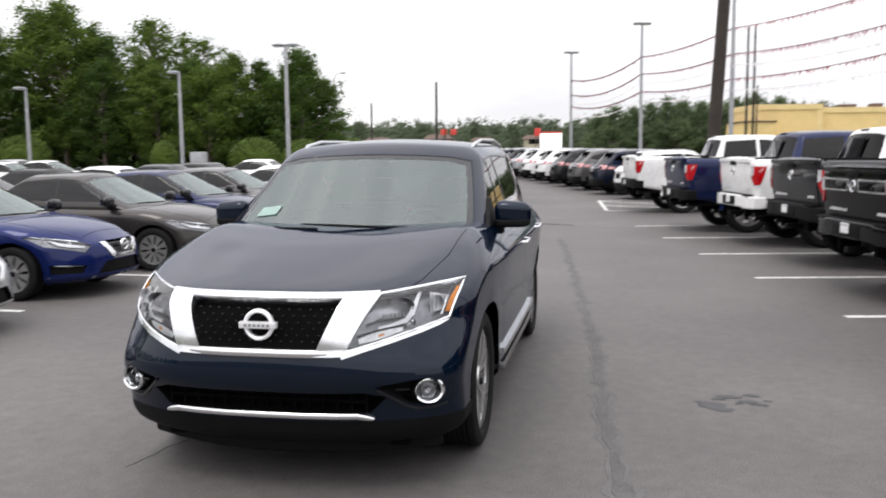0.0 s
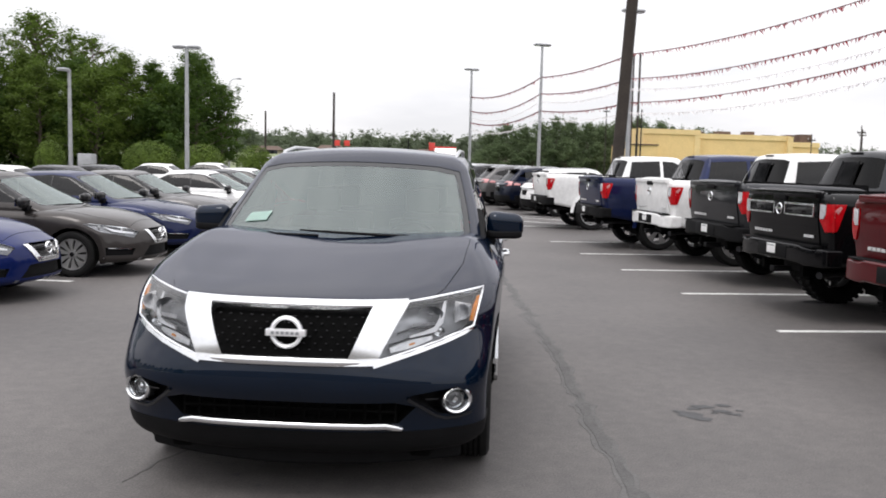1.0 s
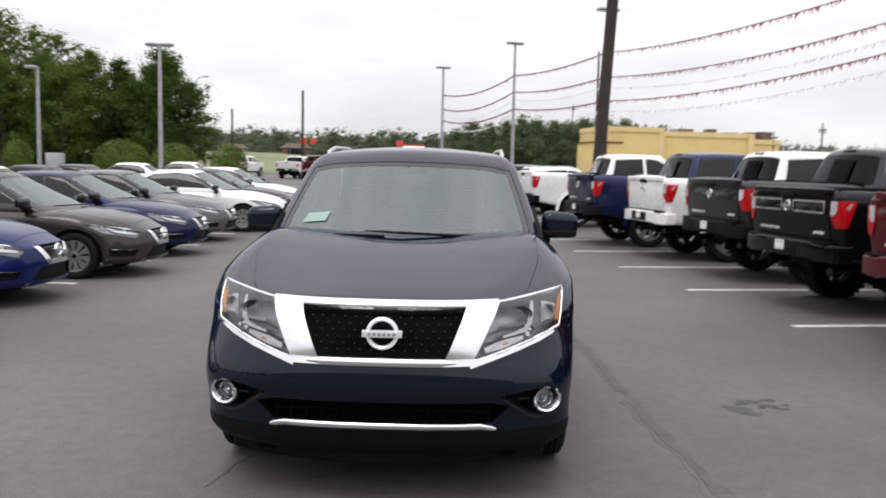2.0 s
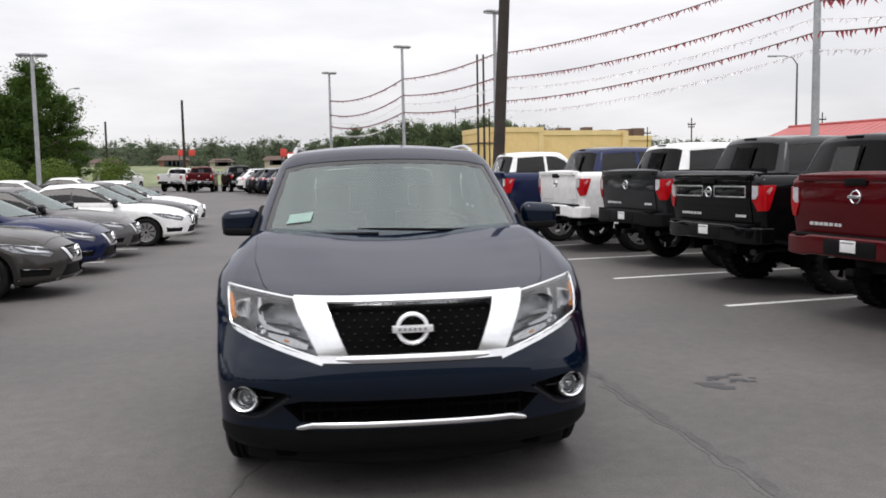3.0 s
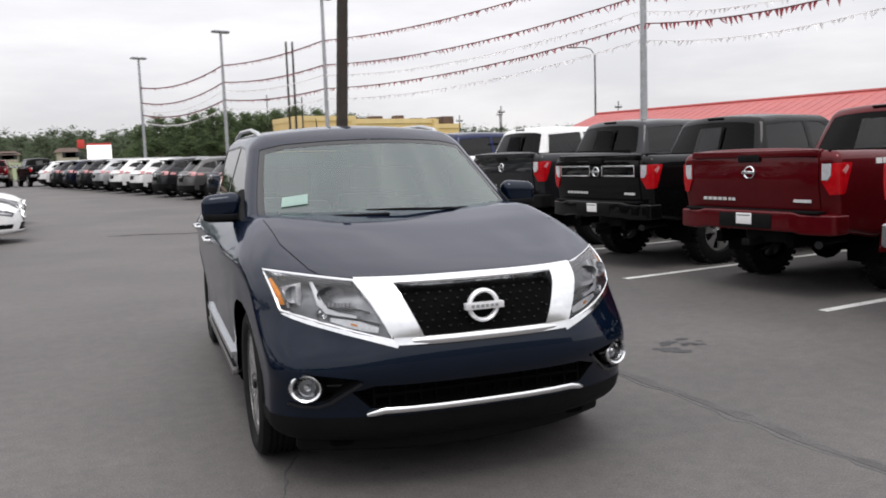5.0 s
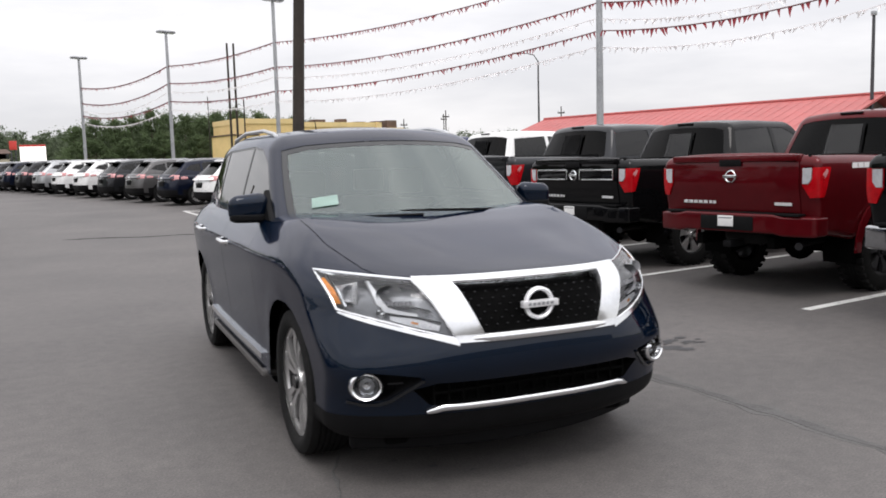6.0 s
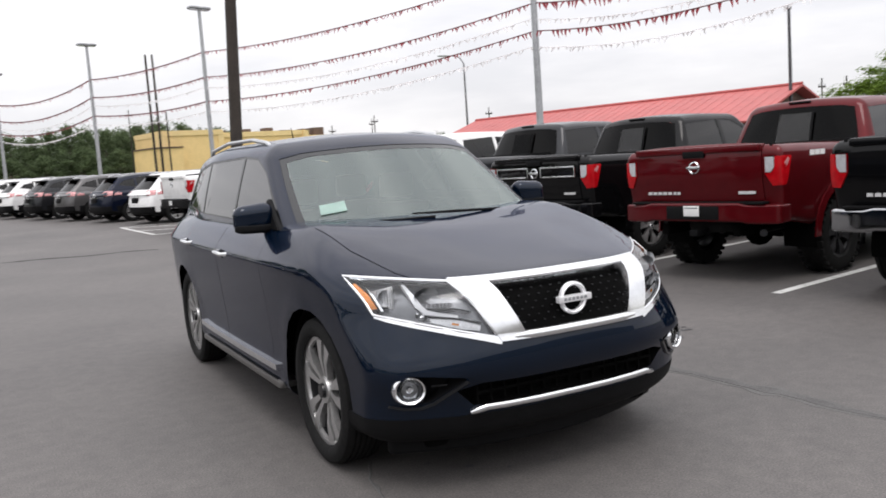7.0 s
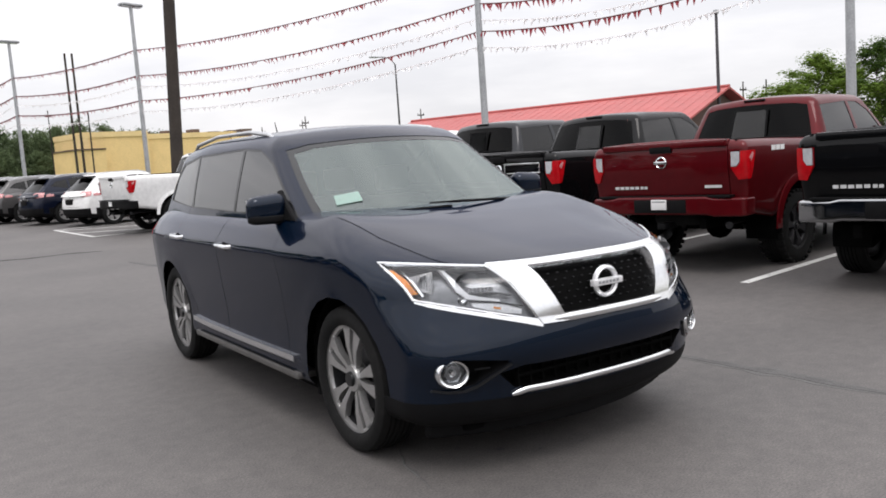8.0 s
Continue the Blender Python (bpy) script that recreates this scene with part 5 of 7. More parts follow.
def compact_suv(body):
    P = SUV
    car = thing("compact_utility_car", "compact utility car parked tail to the aisle", "car", "compact utility cars in the row")
    L = P["length"]
    bm = shell((-1, 1), (0, L), (0, 1), (0.12, 0.10, 0.12), (14, 34, 10), ((), (), ()), lower_warp(P))
    back = lambda f: f.normal.y > 0.1 and f.calc_center_median().y > L - 0.7
    for s in (-1, 1):
        fs = cut(bm, [(s * 0.46, 1.00), (s * 0.62, 1.10), (s * 0.95, 1.125), (s * 0.95, 0.95), (s * 0.66, 0.915)], "xz", back)
        part("tail_light", lift(bm, fs, 0.010, 0.003, 0.02), PINKLENS, car, "red and clear tail lamp")
        wrap = cut(bm, [(L - 0.42, 1.10), (L - 0.30, 0.95), (L - 0.05, 0.93), (L - 0.05, 1.13)], "yz", lambda f: f.normal.x * s > 0.3 and f.calc_center_median().x * s > 0.5)
        part("tail_light", lift(bm, wrap, 0.010, 0.003, 0.02), PINKLENS, car, "red and clear tail lamp")
        for hy in P["hubs"]:
            wheel_parts(car, s * 0.80, hy, 0.36, 0.225, 0.23, 5, ALLOY, s, wide=0.7)
        door_mirror(car, s, 0.86, 1.55, 1.05, body, 0.95)
    fs = cut(bm, [(-0.95, 0.57), (0.95, 0.57), (0.95, 0.2), (-0.95, 0.2)], "xz", back)
    part("bumper_skirt", lift(bm, fs, 0.01, 0, 0.02), PLASTIC, car, "black lower bumper")
    gate = cut(bm, [(-0.62, 1.2), (0.62, 1.2), (0.66, 0.95), (0.58, 0.62), (-0.58, 0.62), (-0.66, 0.95)], "xz", back)
    tg = part("tailgate", lift(bm, gate, 0.003, 0.004, 0.02), body, car)
    part("chrome_bar", box(-0.30, 0.30, L - 0.07, L + 0.0, 0.865, 0.885, 0.006), CHROME, tg)
    part("badge", lathe([(0.0, L - 0.012), (0.055, L - 0.014), (0.06, L - 0.07)], 16, "Y"), BRIGHT, tg).location = (0, 0, 0.955)
    pk = part("plate_recess", box(-0.22, 0.22, L - 0.08, L + 0.004, 0.70, 0.86, 0.01), PLASTIC, tg)
    arches(bm, ((0.92, 0.36), (3.62, 0.36)), 0.42)
    part("body", bm, body, car)
    cabin(P, car, body, [[(1.6, 1.13), (2.5, 1.15), (2.5, 1.53), (2.25, 1.50), (1.95, 1.36)], [(2.57, 1.15), (3.3, 1.17), (3.3, 1.50), (2.57, 1.53)], [(3.37, 1.18), (3.95, 1.28), (3.75, 1.42), (3.37, 1.49)]],
          sill=0.1, head=0.92, pillar=0.86, ny=20, rear_pillar=0.82, rear_sill=0.14, pane=CABGLASS, side_pane=TINT)
    part("roof_spoiler", box(-0.52, 0.52, 3.88, 4.16, 1.525, 1.565, 0.012), GLOSSBLACK, car, "black roof spoiler")
    for s in (-1, 1):
        part("roof_rail", tube([(s * 0.57, 2.2, 1.60), (s * 0.58, 2.5, 1.66), (s * 0.57, 3.5, 1.65), (s * 0.56, 3.75, 1.59)], 0.016, 6), SATIN, car)
    part("underbody", box(-0.6, 0.6, 0.3, 4.4, 0.26, 0.62, 0.03), VOID, car)
    # seats near-black, with the dim cabin put into their colour
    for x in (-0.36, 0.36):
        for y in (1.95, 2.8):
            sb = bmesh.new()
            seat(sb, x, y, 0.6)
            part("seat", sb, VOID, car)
    return car
# ---------------------------------------------------------------- ground
ASPHALT, an, al, ab = material("weathered_asphalt")
tc = an.new("ShaderNodeTexCoord")
grain = an.new("ShaderNodeTexNoise")
grain.inputs["Scale"].default_value = 95
grain.inputs["Detail"].default_value = 4
patch = an.new("ShaderNodeTexNoise")
patch.inputs["Scale"].default_value = 0.35
patch.inputs["Detail"].default_value = 7
patch.inputs["Roughness"].default_value = 0.6
stone = an.new("ShaderNodeTexVoronoi")
stone.inputs["Scale"].default_value = 70
for nd in (grain, patch, stone):
    al.new(tc.outputs["Object"], nd.inputs["Vector"])
r1 = an.new("ShaderNodeValToRGB")
r1.color_ramp.elements[0].position, r1.color_ramp.elements[1].position = 0.30, 0.72
r1.color_ramp.elements[0].color = (0.061, 0.0570, 0.0555, 1)
r1.color_ramp.elements[1].color = (0.134, 0.1235, 0.1180, 1)
r2 = an.new("ShaderNodeValToRGB")
r2.color_ramp.elements[0].position, r2.color_ramp.elements[1].position = 0.3, 0.7
r2.color_ramp.elements[0].color = (0.72, 0.72, 0.73, 1)
r2.color_ramp.elements[1].color = (1.17, 1.16, 1.15, 1)
mul = an.new("ShaderNodeMix")
mul.data_type, mul.blend_type = "RGBA", "MULTIPLY"
mul.inputs["Factor"].default_value = 1.0
al.new(grain.outputs["Fac"], r1.inputs["Fac"])
al.new(patch.outputs["Fac"], r2.inputs["Fac"])
al.new(r1.outputs["Color"], mul.inputs["A"])
al.new(r2.outputs["Color"], mul.inputs["B"])
mid = an.new("ShaderNodeTexNoise")
mid.inputs["Scale"].default_value = 9
mid.inputs["Detail"].default_value = 8
mid.inputs["Roughness"].default_value = 0.7
al.new(tc.outputs["Object"], mid.inputs["Vector"])
r3 = an.new("ShaderNodeValToRGB")
r3.color_ramp.elements[0].position, r3.color_ramp.elements[1].position = 0.32, 0.68
r3.color_ramp.elements[0].color = (0.80, 0.80, 0.80, 1)
r3.color_ramp.elements[1].color = (1.14, 1.13, 1.12, 1)
mul2 = an.new("ShaderNodeMix")
mul2.data_type, mul2.blend_type = "RGBA", "MULTIPLY"
mul2.inputs["Factor"].default_value = 1.0
al.new(mid.outputs["Fac"], r3.inputs["Fac"])
al.new(mul.outputs["Result"], mul2.inputs["A"])
al.new(r3.outputs["Color"], mul2.inputs["B"])
al.new(mul2.outputs["Result"], ab.inputs["Base Color"])
bmp = an.new("ShaderNodeBump")
bmp.inputs["Strength"].default_value = 0.30
bmp.inputs["Distance"].default_value = 0.003
al.new(stone.outputs["Distance"], bmp.inputs["Height"])
al.new(bmp.outputs["Normal"], ab.inputs["Normal"])
ab.inputs["Roughness"].default_value = 0.72
ab.inputs["Specular IOR Level"].default_value = 0.66

GRASS = surface("mown_grass", (0.09, 0.12, 0.035), 0.9, 0, 0.15, 0.35, 0.6, 8, wear=(0.16, 0.14, 0.07))
CONCRETE = surface("kerb_concrete", (0.34, 0.33, 0.31), 0.85, 0, 2, 0.2, 0.4, 60)
LINE = surface("worn_white_line", (0.62, 0.62, 0.60), 0.7, 0, 3.5, 0.12, 0.2, 60, wear=(0.16, 0.16, 0.16), wear_amount=0.8)
SEAL = surface("dark_crack_seal", (0.094, 0.091, 0.089), 0.8, 0, 5, 0.25, 0.3, 90, wear=(0.10, 0.098, 0.095), wear_amount=0.5)
TAR = surface("black_crack_tar", (0.078, 0.076, 0.074), 0.8, 0, 6, 0.3, 0.3, 90)
OLDTAR = surface("old_matt_tar", (0.045, 0.043, 0.042), 0.95, 0, 6, 0.3, spec=0.05)
STAIN = surface("dark_wet_stain", (0.035, 0.035, 0.037), 0.55, 0, 8, 0.3)
STEEL = surface("galvanised_steel", (0.38, 0.39, 0.40), 0.45, 0.6, 3, 0.2)
TIMBER = surface("weathered_pole_timber", (0.030, 0.023, 0.018), 0.85, 0, 2, 0.35, 0.5, 30, wear=(0.055, 0.043, 0.035))
DARKPOLE = surface("dark_pole_paint", (0.05, 0.05, 0.055), 0.5, 0, 3, 0.2)

material_field = surface("pale_field_grass", (0.15, 0.18, 0.085), 0.9, 0, 0.05, 0.35, 0.5, 6, wear=(0.26, 0.22, 0.15), wear_amount=0.7)


def rise(y):
    """The ground climbs gently along the aisle and is level again beyond it."""
    k = min(1.0, max(0.0, (y - 12.0) / 43.0))
    return 0.42 * k * k * (3 - 2 * k)


def sheet(x0, x1, y0, y1, top, depth):
    """A slab of ground that follows the rise."""
    ys = sorted({y0, y1} | {y for y in [12 + 2.15 * i for i in range(21)] if y0 < y < y1})
    bm = bmesh.new()
    rows = [[bm.verts.new((x, y, z)) for x, z in ((x0, rise(y) + top), (x1, rise(y) + top), (x1, rise(y) + top - depth), (x0, rise(y) + top - depth))] for y in ys]
    for a, b in zip(rows, rows[1:]):
        for k in range(4):
            bm.faces.new((a[k], a[(k + 1) % 4], b[(k + 1) % 4], b[k]))
    bm.faces.new(rows[0][::-1])
    bm.faces.new(rows[-1])
    bmesh.ops.recalc_face_normals(bm, faces=bm.faces)
    return bm


ground = solid("ground", sheet(-2500, 2500, -2500, 2500, -0.06, 0.5), GRASS, "mown grass field reaching to the horizon", "ground", kind="structure")
lot = solid("pavement", sheet(-60, 48, -60, 92, 0.0, 0.4), ASPHALT, "weathered grey asphalt of the sales lot", "asphalt", kind="structure")
kerb = bmesh.new()
for kx0, kx1, ky0, ky1 in ((-60.2, 48.2, 92.0, 92.2), (-60.2, -60.0, -60, 92.0), (48.0, 48.2, -60, 92.0)):
    side = sheet(kx0, kx1, ky0, ky1, 0.13, 0.43)
    length_mesh = bpy.data.meshes.new("tmp")
    side.to_mesh(length_mesh)
    side.free()
    kerb.from_mesh(length_mesh)
    bpy.data.meshes.remove(length_mesh)
solid("kerb", kerb, CONCRETE, "pale concrete kerb round the lot", "kerb", kind="structure")
bank = bmesh.new()
rows = []
for i in range(34):
    x = -300 + i * 10
    k = min(1.0, max(0.0, (22 - x) / 60))
    rows.append([bank.verts.new((x, 132 + j * 9, 0.34 + 4.4 * k * (1 - math.cos(math.pi * min(1.0, j / 10))) / 2)) for j in range(13)])
for a, b in zip(rows, rows[1:]):
    for j in range(12):
        bank.faces.new((a[j], b[j], b[j + 1], a[j + 1]))
solid("ground_rise", bank, material_field, "pale green field rising beyond the road", "field", kind="structure")
road = solid("road", box(-400, 400, 118, 128, 0.1, 0.40), ASPHALT, "grey road beyond the grass", "road", kind="structure")

U = Vector((0.9892, 0.1465, 0))
V = Vector((-0.1430, 0.9897, 0))
LINE0 = Vector((4.44, 2.50, 0))
PITCH = Vector((-0.385, 2.665, 0))


def painted_line(a, b, w=0.10, name="parking_line"):
    d = (b - a).normalized()
    n = Vector((-d.y, d.x, 0)) * w / 2
    bm = bmesh.new()
    k = max(2, int((b - a).length / 0.25))
    rows = []
    for i in range(k + 1):
        p = a + (b - a) * i / k
        e = noise.noise(p * 3.0) * 0.008
        p = p + Vector((0, 0, rise(p.y)))
        rows.append([bm.verts.new(p + n * (1 + e * 10) + Vector((0, 0, z))) for z in (0.004, -0.01)] + [bm.verts.new(p - n * (1 - e * 10) + Vector((0, 0, z))) for z in (0.004, -0.01)])
    for p, q in zip(rows, rows[1:]):
        bm.faces.new((p[0], p[2], q[2], q[0]))
        bm.faces.new((p[1], p[0], q[0], q[1]))
        bm.faces.new((p[2], p[3], q[3], q[2]))
    bmesh.ops.recalc_face_normals(bm, faces=bm.faces)
    if sum(f.normal.z for f in bm.faces) < 0:
        bmesh.ops.reverse_faces(bm, faces=bm.faces)
    return solid(name, bm, LINE, "worn white parking line on the asphalt", "road marking", "parking lines", "structure")


for k in range(-2, 6):
    a = LINE0 + PITCH * k
    painted_line(a, a + U * 5.6)
for k in range(-1, 8):
    a = Vector((-4.55, 4.42 + 2.78 * k, 0))
    painted_line(a, a + Vector((-5.2, 0.25, 0)))
# no-parking box beyond the trucks
hatch = [Vector((1.95, 20.6, 0)), Vector((3.3, 20.2, 0)), Vector((3.5, 24.0, 0)), Vector((1.75, 25.0, 0))]
painted_line(hatch[0], hatch[3])
painted_line(hatch[0], hatch[0] + U * 5)
painted_line(hatch[3], hatch[3] + U * 5)
painted_line(Vector((1.85, 22.8, 0)), Vector((5.2, 20.9, 0)))
painted_line(Vector((1.80, 24.6, 0)), Vector((5.5, 22.5, 0)))


def crack(pts, w, mat, label, name="crack", lift_by=0.0):
    """A sealed or open crack: an uneven dark band along points."""
    bm = bmesh.new()
    fine = []
    for p, q in zip(pts, pts[1:]):
        p, q = Vector((*p, 0)), Vector((*q, 0))
        k = max(2, int((q - p).length / 0.08))
        fine += [p + (q - p) * i / k for i in range(k)]
    rows = []
    for i, p in enumerate(fine):
        d = (fine[min(i + 1, len(fine) - 1)] - fine[max(i - 1, 0)]).normalized()
        n = Vector((-d.y, d.x, 0))
        off = noise.noise(p * 2.1) * 0.05 + noise.noise(p * 7.0) * 0.02
        ww = w * max(0.25, 0.75 + 0.8 * noise.noise(p * 4.3 + Vector((9, 0, 0))) + 0.4 * noise.noise(p * 13 + Vector((3, 0, 0)))) / 2
        ww *= min(1.0, 0.25 + i / 6, 0.25 + (len(fine) - 1 - i) / 6)
        c = p + n * off + Vector((0, 0, rise(p.y)))
        rows.append((bm.verts.new(c + n * ww + Vector((0, 0, 0.003 + lift_by))), bm.verts.new(c - n * ww + Vector((0, 0, 0.003 + lift_by))),
                     bm.verts.new(c + n * (ww + 0.006) + Vector((0, 0, -0.004))), bm.verts.new(c - n * (ww + 0.006) + Vector((0, 0, -0.004)))))
    for p, q in zip(rows, rows[1:]):
        bm.faces.new((p[0], p[1], q[1], q[0]))
        bm.faces.new((p[2], p[0], q[0], q[2]))
        bm.faces.new((p[1], p[3], q[3], q[1]))
    bm.normal_update()
    if sum(f.normal.z for f in bm.faces) < 0:
        bmesh.ops.reverse_faces(bm, faces=bm.faces)
    return solid(name, bm, mat, label, "crack", kind="structure")


joint = [(1.78, -1.6), (1.77, -0.4), (1.72, 0.4), (1.68, 1.1), (1.65, 1.7), (1.61, 2.5), (1.60, 3.4), (1.47, 5.5), (1.34, 7.6), (1.10, 11.1), (0.9, 13.0)]
crack(joint, 0.16, SEAL, "faint sealed joint in the asphalt")
crack(joint, 0.085, TAR, "dark tar in the sealed joint of the asphalt", lift_by=0.003)
crack([(-0.72, 0.85), (-0.82, 0.62), (-0.84, 0.50), (-0.86, 0.36), (-0.94, 0.22)], 0.038, TAR, "short crack in the asphalt")
crack([(-1.9, 16.7), (-1.04, 16.6), (-0.3, 16.2), (0.55, 16.25), (1.2, 15.9)], 0.17, OLDTAR, "short crack in the asphalt")


def stain(x, y, r, seed, mat=STAIN, squash=0.6, label="dark damp stain on the asphalt"):
    bm = bmesh.new()
    rng = random.Random(seed)
    n = 22
    c = bm.verts.new((x, y, 0.0035))
    ring = []
    for i in range(n):
        a = 2 * math.pi * i / n
        k = r * (0.65 + 0.5 * noise.noise(Vector((math.cos(a) * 1.3 + seed, math.sin(a) * 1.3, seed * 0.7))) + 0.18 * rng.random())
        ring.append(bm.verts.new((x + k * math.cos(a), y + k * squash * math.sin(a), 0.003)))
    for i in range(n):
        bm.faces.new((c, ring[i], ring[(i + 1) % n]))
    return solid("oil_stain", bm, mat, label, "stain", "stains on the asphalt", "structure")


for i, (x, y, r, k) in enumerate(((2.34, 1.86, 0.105, 0.95), (2.41, 1.80, 0.07, 0.8), (2.29, 1.95, 0.055, 0.8), (2.48, 2.10, 0.10, 0.55), (2.40, 2.03, 0.06, 0.6), (2.64, 2.15, 0.06, 0.7),
                                  (2.58, 2.00, 0.085, 0.5), (2.66, 1.93, 0.07, 0.5), (2.52, 1.95, 0.035, 0.8), (2.72, 2.03, 0.04, 0.6))):
    stain(x, y, r, i + 1, squash=k)
for i, (x, y, r) in enumerate(((-0.35, 0.45, 0.035), (-0.2, 0.32, 0.025), (0.02, 0.25, 0.02), (-0.5, 0.62, 0.025), (5.9, 2.0, 0.22), (5.7, 4.6, 0.2), (5.3, 7.4, 0.25))):
    stain(x, y, r, i + 21)

# ---------------------------------------------------------------- vehicles in place
hero_car()


def parked_truck(ob, rear_x, rear_y, turn=98.4, size=1.0):
    """Puts the middle of a truck's tail at a place, nose away from the aisle."""
    L = TRUCK["length"] * size
    ob.matrix_basis = Matrix.Translation((rear_x + U.x * L, rear_y + U.y * L, rise(rear_y))) @ pose(0, 0, 0, 0, 0, turn) @ Matrix.Diagonal((size, size, size, 1))
    return ob


base_truck = pickup("pickup_truck", "dark red crew-cab pickup truck with raised off-road tyres", RED, RED, rims=RIM_DARK, dark_rims=True)
parked_truck(base_truck, 4.63, 3.68)
decal = bar_word(bmesh.new(), 0, 0, [0.09, 0.09, 0.09], 0.055, 0, 0.015, 0.004)
for v in decal.verts:
    x, y, z = v.co
    v.co = (-(1.0165 + y), 5.28 - x, 1.32 + z)
part("side_lettering", decal, PLATE, base_truck, "pale plain bars of a side decal")
trim_truck = pickup("pickup_truck", "black crew-cab pickup truck with chrome tailgate mouldings", BLACK, BLACK, trim=True, rims=ALLOY)
parked_truck(trim_truck, 4.46, 6.45)
plain = pickup("pickup_truck", "black crew-cab pickup truck with a chrome rear bumper", BLACK, BUMPERCHROME, rims=ALLOY, chunky=False, rim_r=0.285)
parked_truck(plain, 4.55, 0.88)


def truck_copy(src, x, y, body, bumper, label, old_body, old_bumper):
    t = copy_thing(src, Matrix())
    parked_truck(t, x, y, size=1.045)
    t["label"] = label
    if bumper is not old_bumper:
        for o in t.children_recursive:
            if o.name.split(".")[0] == "rear_bumper":
                for s in o.material_slots:
                    s.link = "OBJECT"
                    s.material = bumper
    recolour(t, body, old_body)
    return t


truck_copy(plain, 4.44, 9.42, GUN, PLASTIC, "gunmetal grey crew-cab pickup truck", BLACK, BUMPERCHROME)
truck_copy(plain, 4.08, 12.35, WHITE, WHITE, "white crew-cab pickup truck", BLACK, BUMPERCHROME)
truck_copy(plain, 3.27, 15.15, DEEP, PLASTIC, "blue crew-cab pickup truck with a black tailgate", BLACK, BUMPERCHROME)
truck_copy(plain, 2.52, 20.5, WHITE, PLASTIC, "white crew-cab pickup truck with a black bumper", BLACK, BUMPERCHROME)

base_saloon = saloon(BLUE)
base_saloon.matrix_basis = pose(-4.16, 5.85, 0, 0, 0, 90)


def saloon_copy(x, y, turn, mat, label):
    c = recolour(copy_thing(base_saloon, pose(x, y, rise(y), 0, 0, turn)), mat, BLUE)
    c["label"] = label
    return c


tagged(base_saloon, "bright blue saloon car parked nose to the aisle")
for x, y, mat, lab in ((-3.82, 8.45, BRONZE, "brown-grey saloon car parked nose to the aisle"), (-4.00, 11.2, DEEP, "dark blue saloon car parked nose to the aisle"),
                       (-4.20, 14.1, GREY, "warm grey saloon car parked nose to the aisle"), (-3.55, 16.95, WHITE, "white saloon car parked nose to the aisle"),
                       (-3.9, 19.9, GUN, "grey saloon car parked nose to the aisle"), (-4.1, 22.8, WHITE, "white saloon car parked nose to the aisle"),
                       (-4.0, 3.2, SILVER, "silver saloon car parked nose to the aisle")):
    saloon_copy(x, y, 90, mat, lab)
rng = random.Random(5)
cols = [(WHITE, "white"), (SILVER, "silver"), (GUN, "grey"), (WHITE, "white"), (BRONZE, "brown-grey"), (RED, "dark red"), (BLACK, "black"), (WHITE, "white")]
for rx, turn, y0, n in ((-9.6 - 4.65, -90, 3.5, 12), (-20.5, 90, 6.0, 11), (-26.2 - 4.65, -90, 8.0, 11), (-37.5, 90, 12.0, 10)):
    for i in range(n):
        if rng.random() < 0.12:
            continue
        mat, word = rng.choice(cols)
        saloon_copy(rx + rng.uniform(-0.2, 0.2), y0 + i * 2.8, turn, mat, word + " saloon car in a back row of the lot")

base_suv = compact_suv(WHITE)


def suv_at(ob, x, y):
    L = SUV["length"]
    d = Vector((0.966, 0.259, 0))
    ob.matrix_basis = Matrix.Translation((x + d.x * L, y + d.y * L, rise(y))) @ pose(0, 0, 0, 0, 0, 105)
    return ob


tagged(base_suv, "white compact utility car parked tail to the aisle")
suv_at(base_suv, 2.36, 25.7)
NB, GR, WH, SI = (NIGHT, "navy blue"), (GUN, "grey"), (WHITE, "white"), (SILVER, "silver")
LG = (GREY, "light grey")
seq = [NB, LG, GR, WH, WH, SI, GR, NB, GR, WH]
for i, (mat, word) in enumerate(seq):
    c = copy_thing(base_suv, Matrix())
    suv_at(c, 2.36 - 0.88 * (i + 1), 25.7 + 2.9 * (i + 1))
    recolour(c, mat, WHITE)
    c["label"] = word + " compact utility car parked tail to the aisle"

# trucks at the far end of the aisle
for x, y, turn, mat, lab in ((-10.35, 68.3, 183, RED, "dark red pickup truck at the far end of the lot"), (-12.6, 74.9, 172, WHITE, "white pickup truck at the far end of the lot"),
                             (-8.0, 66.5, -165, BLACK, "black pickup truck at the far end of the lot"), (-18.5, 80.0, 168, WHITE, "white pickup truck at the far end of the lot")):
    t = copy_thing(plain, pose(x, y, rise(y), 0, 0, turn))
    recolour(t, mat, BLACK)
    t["label"] = lab


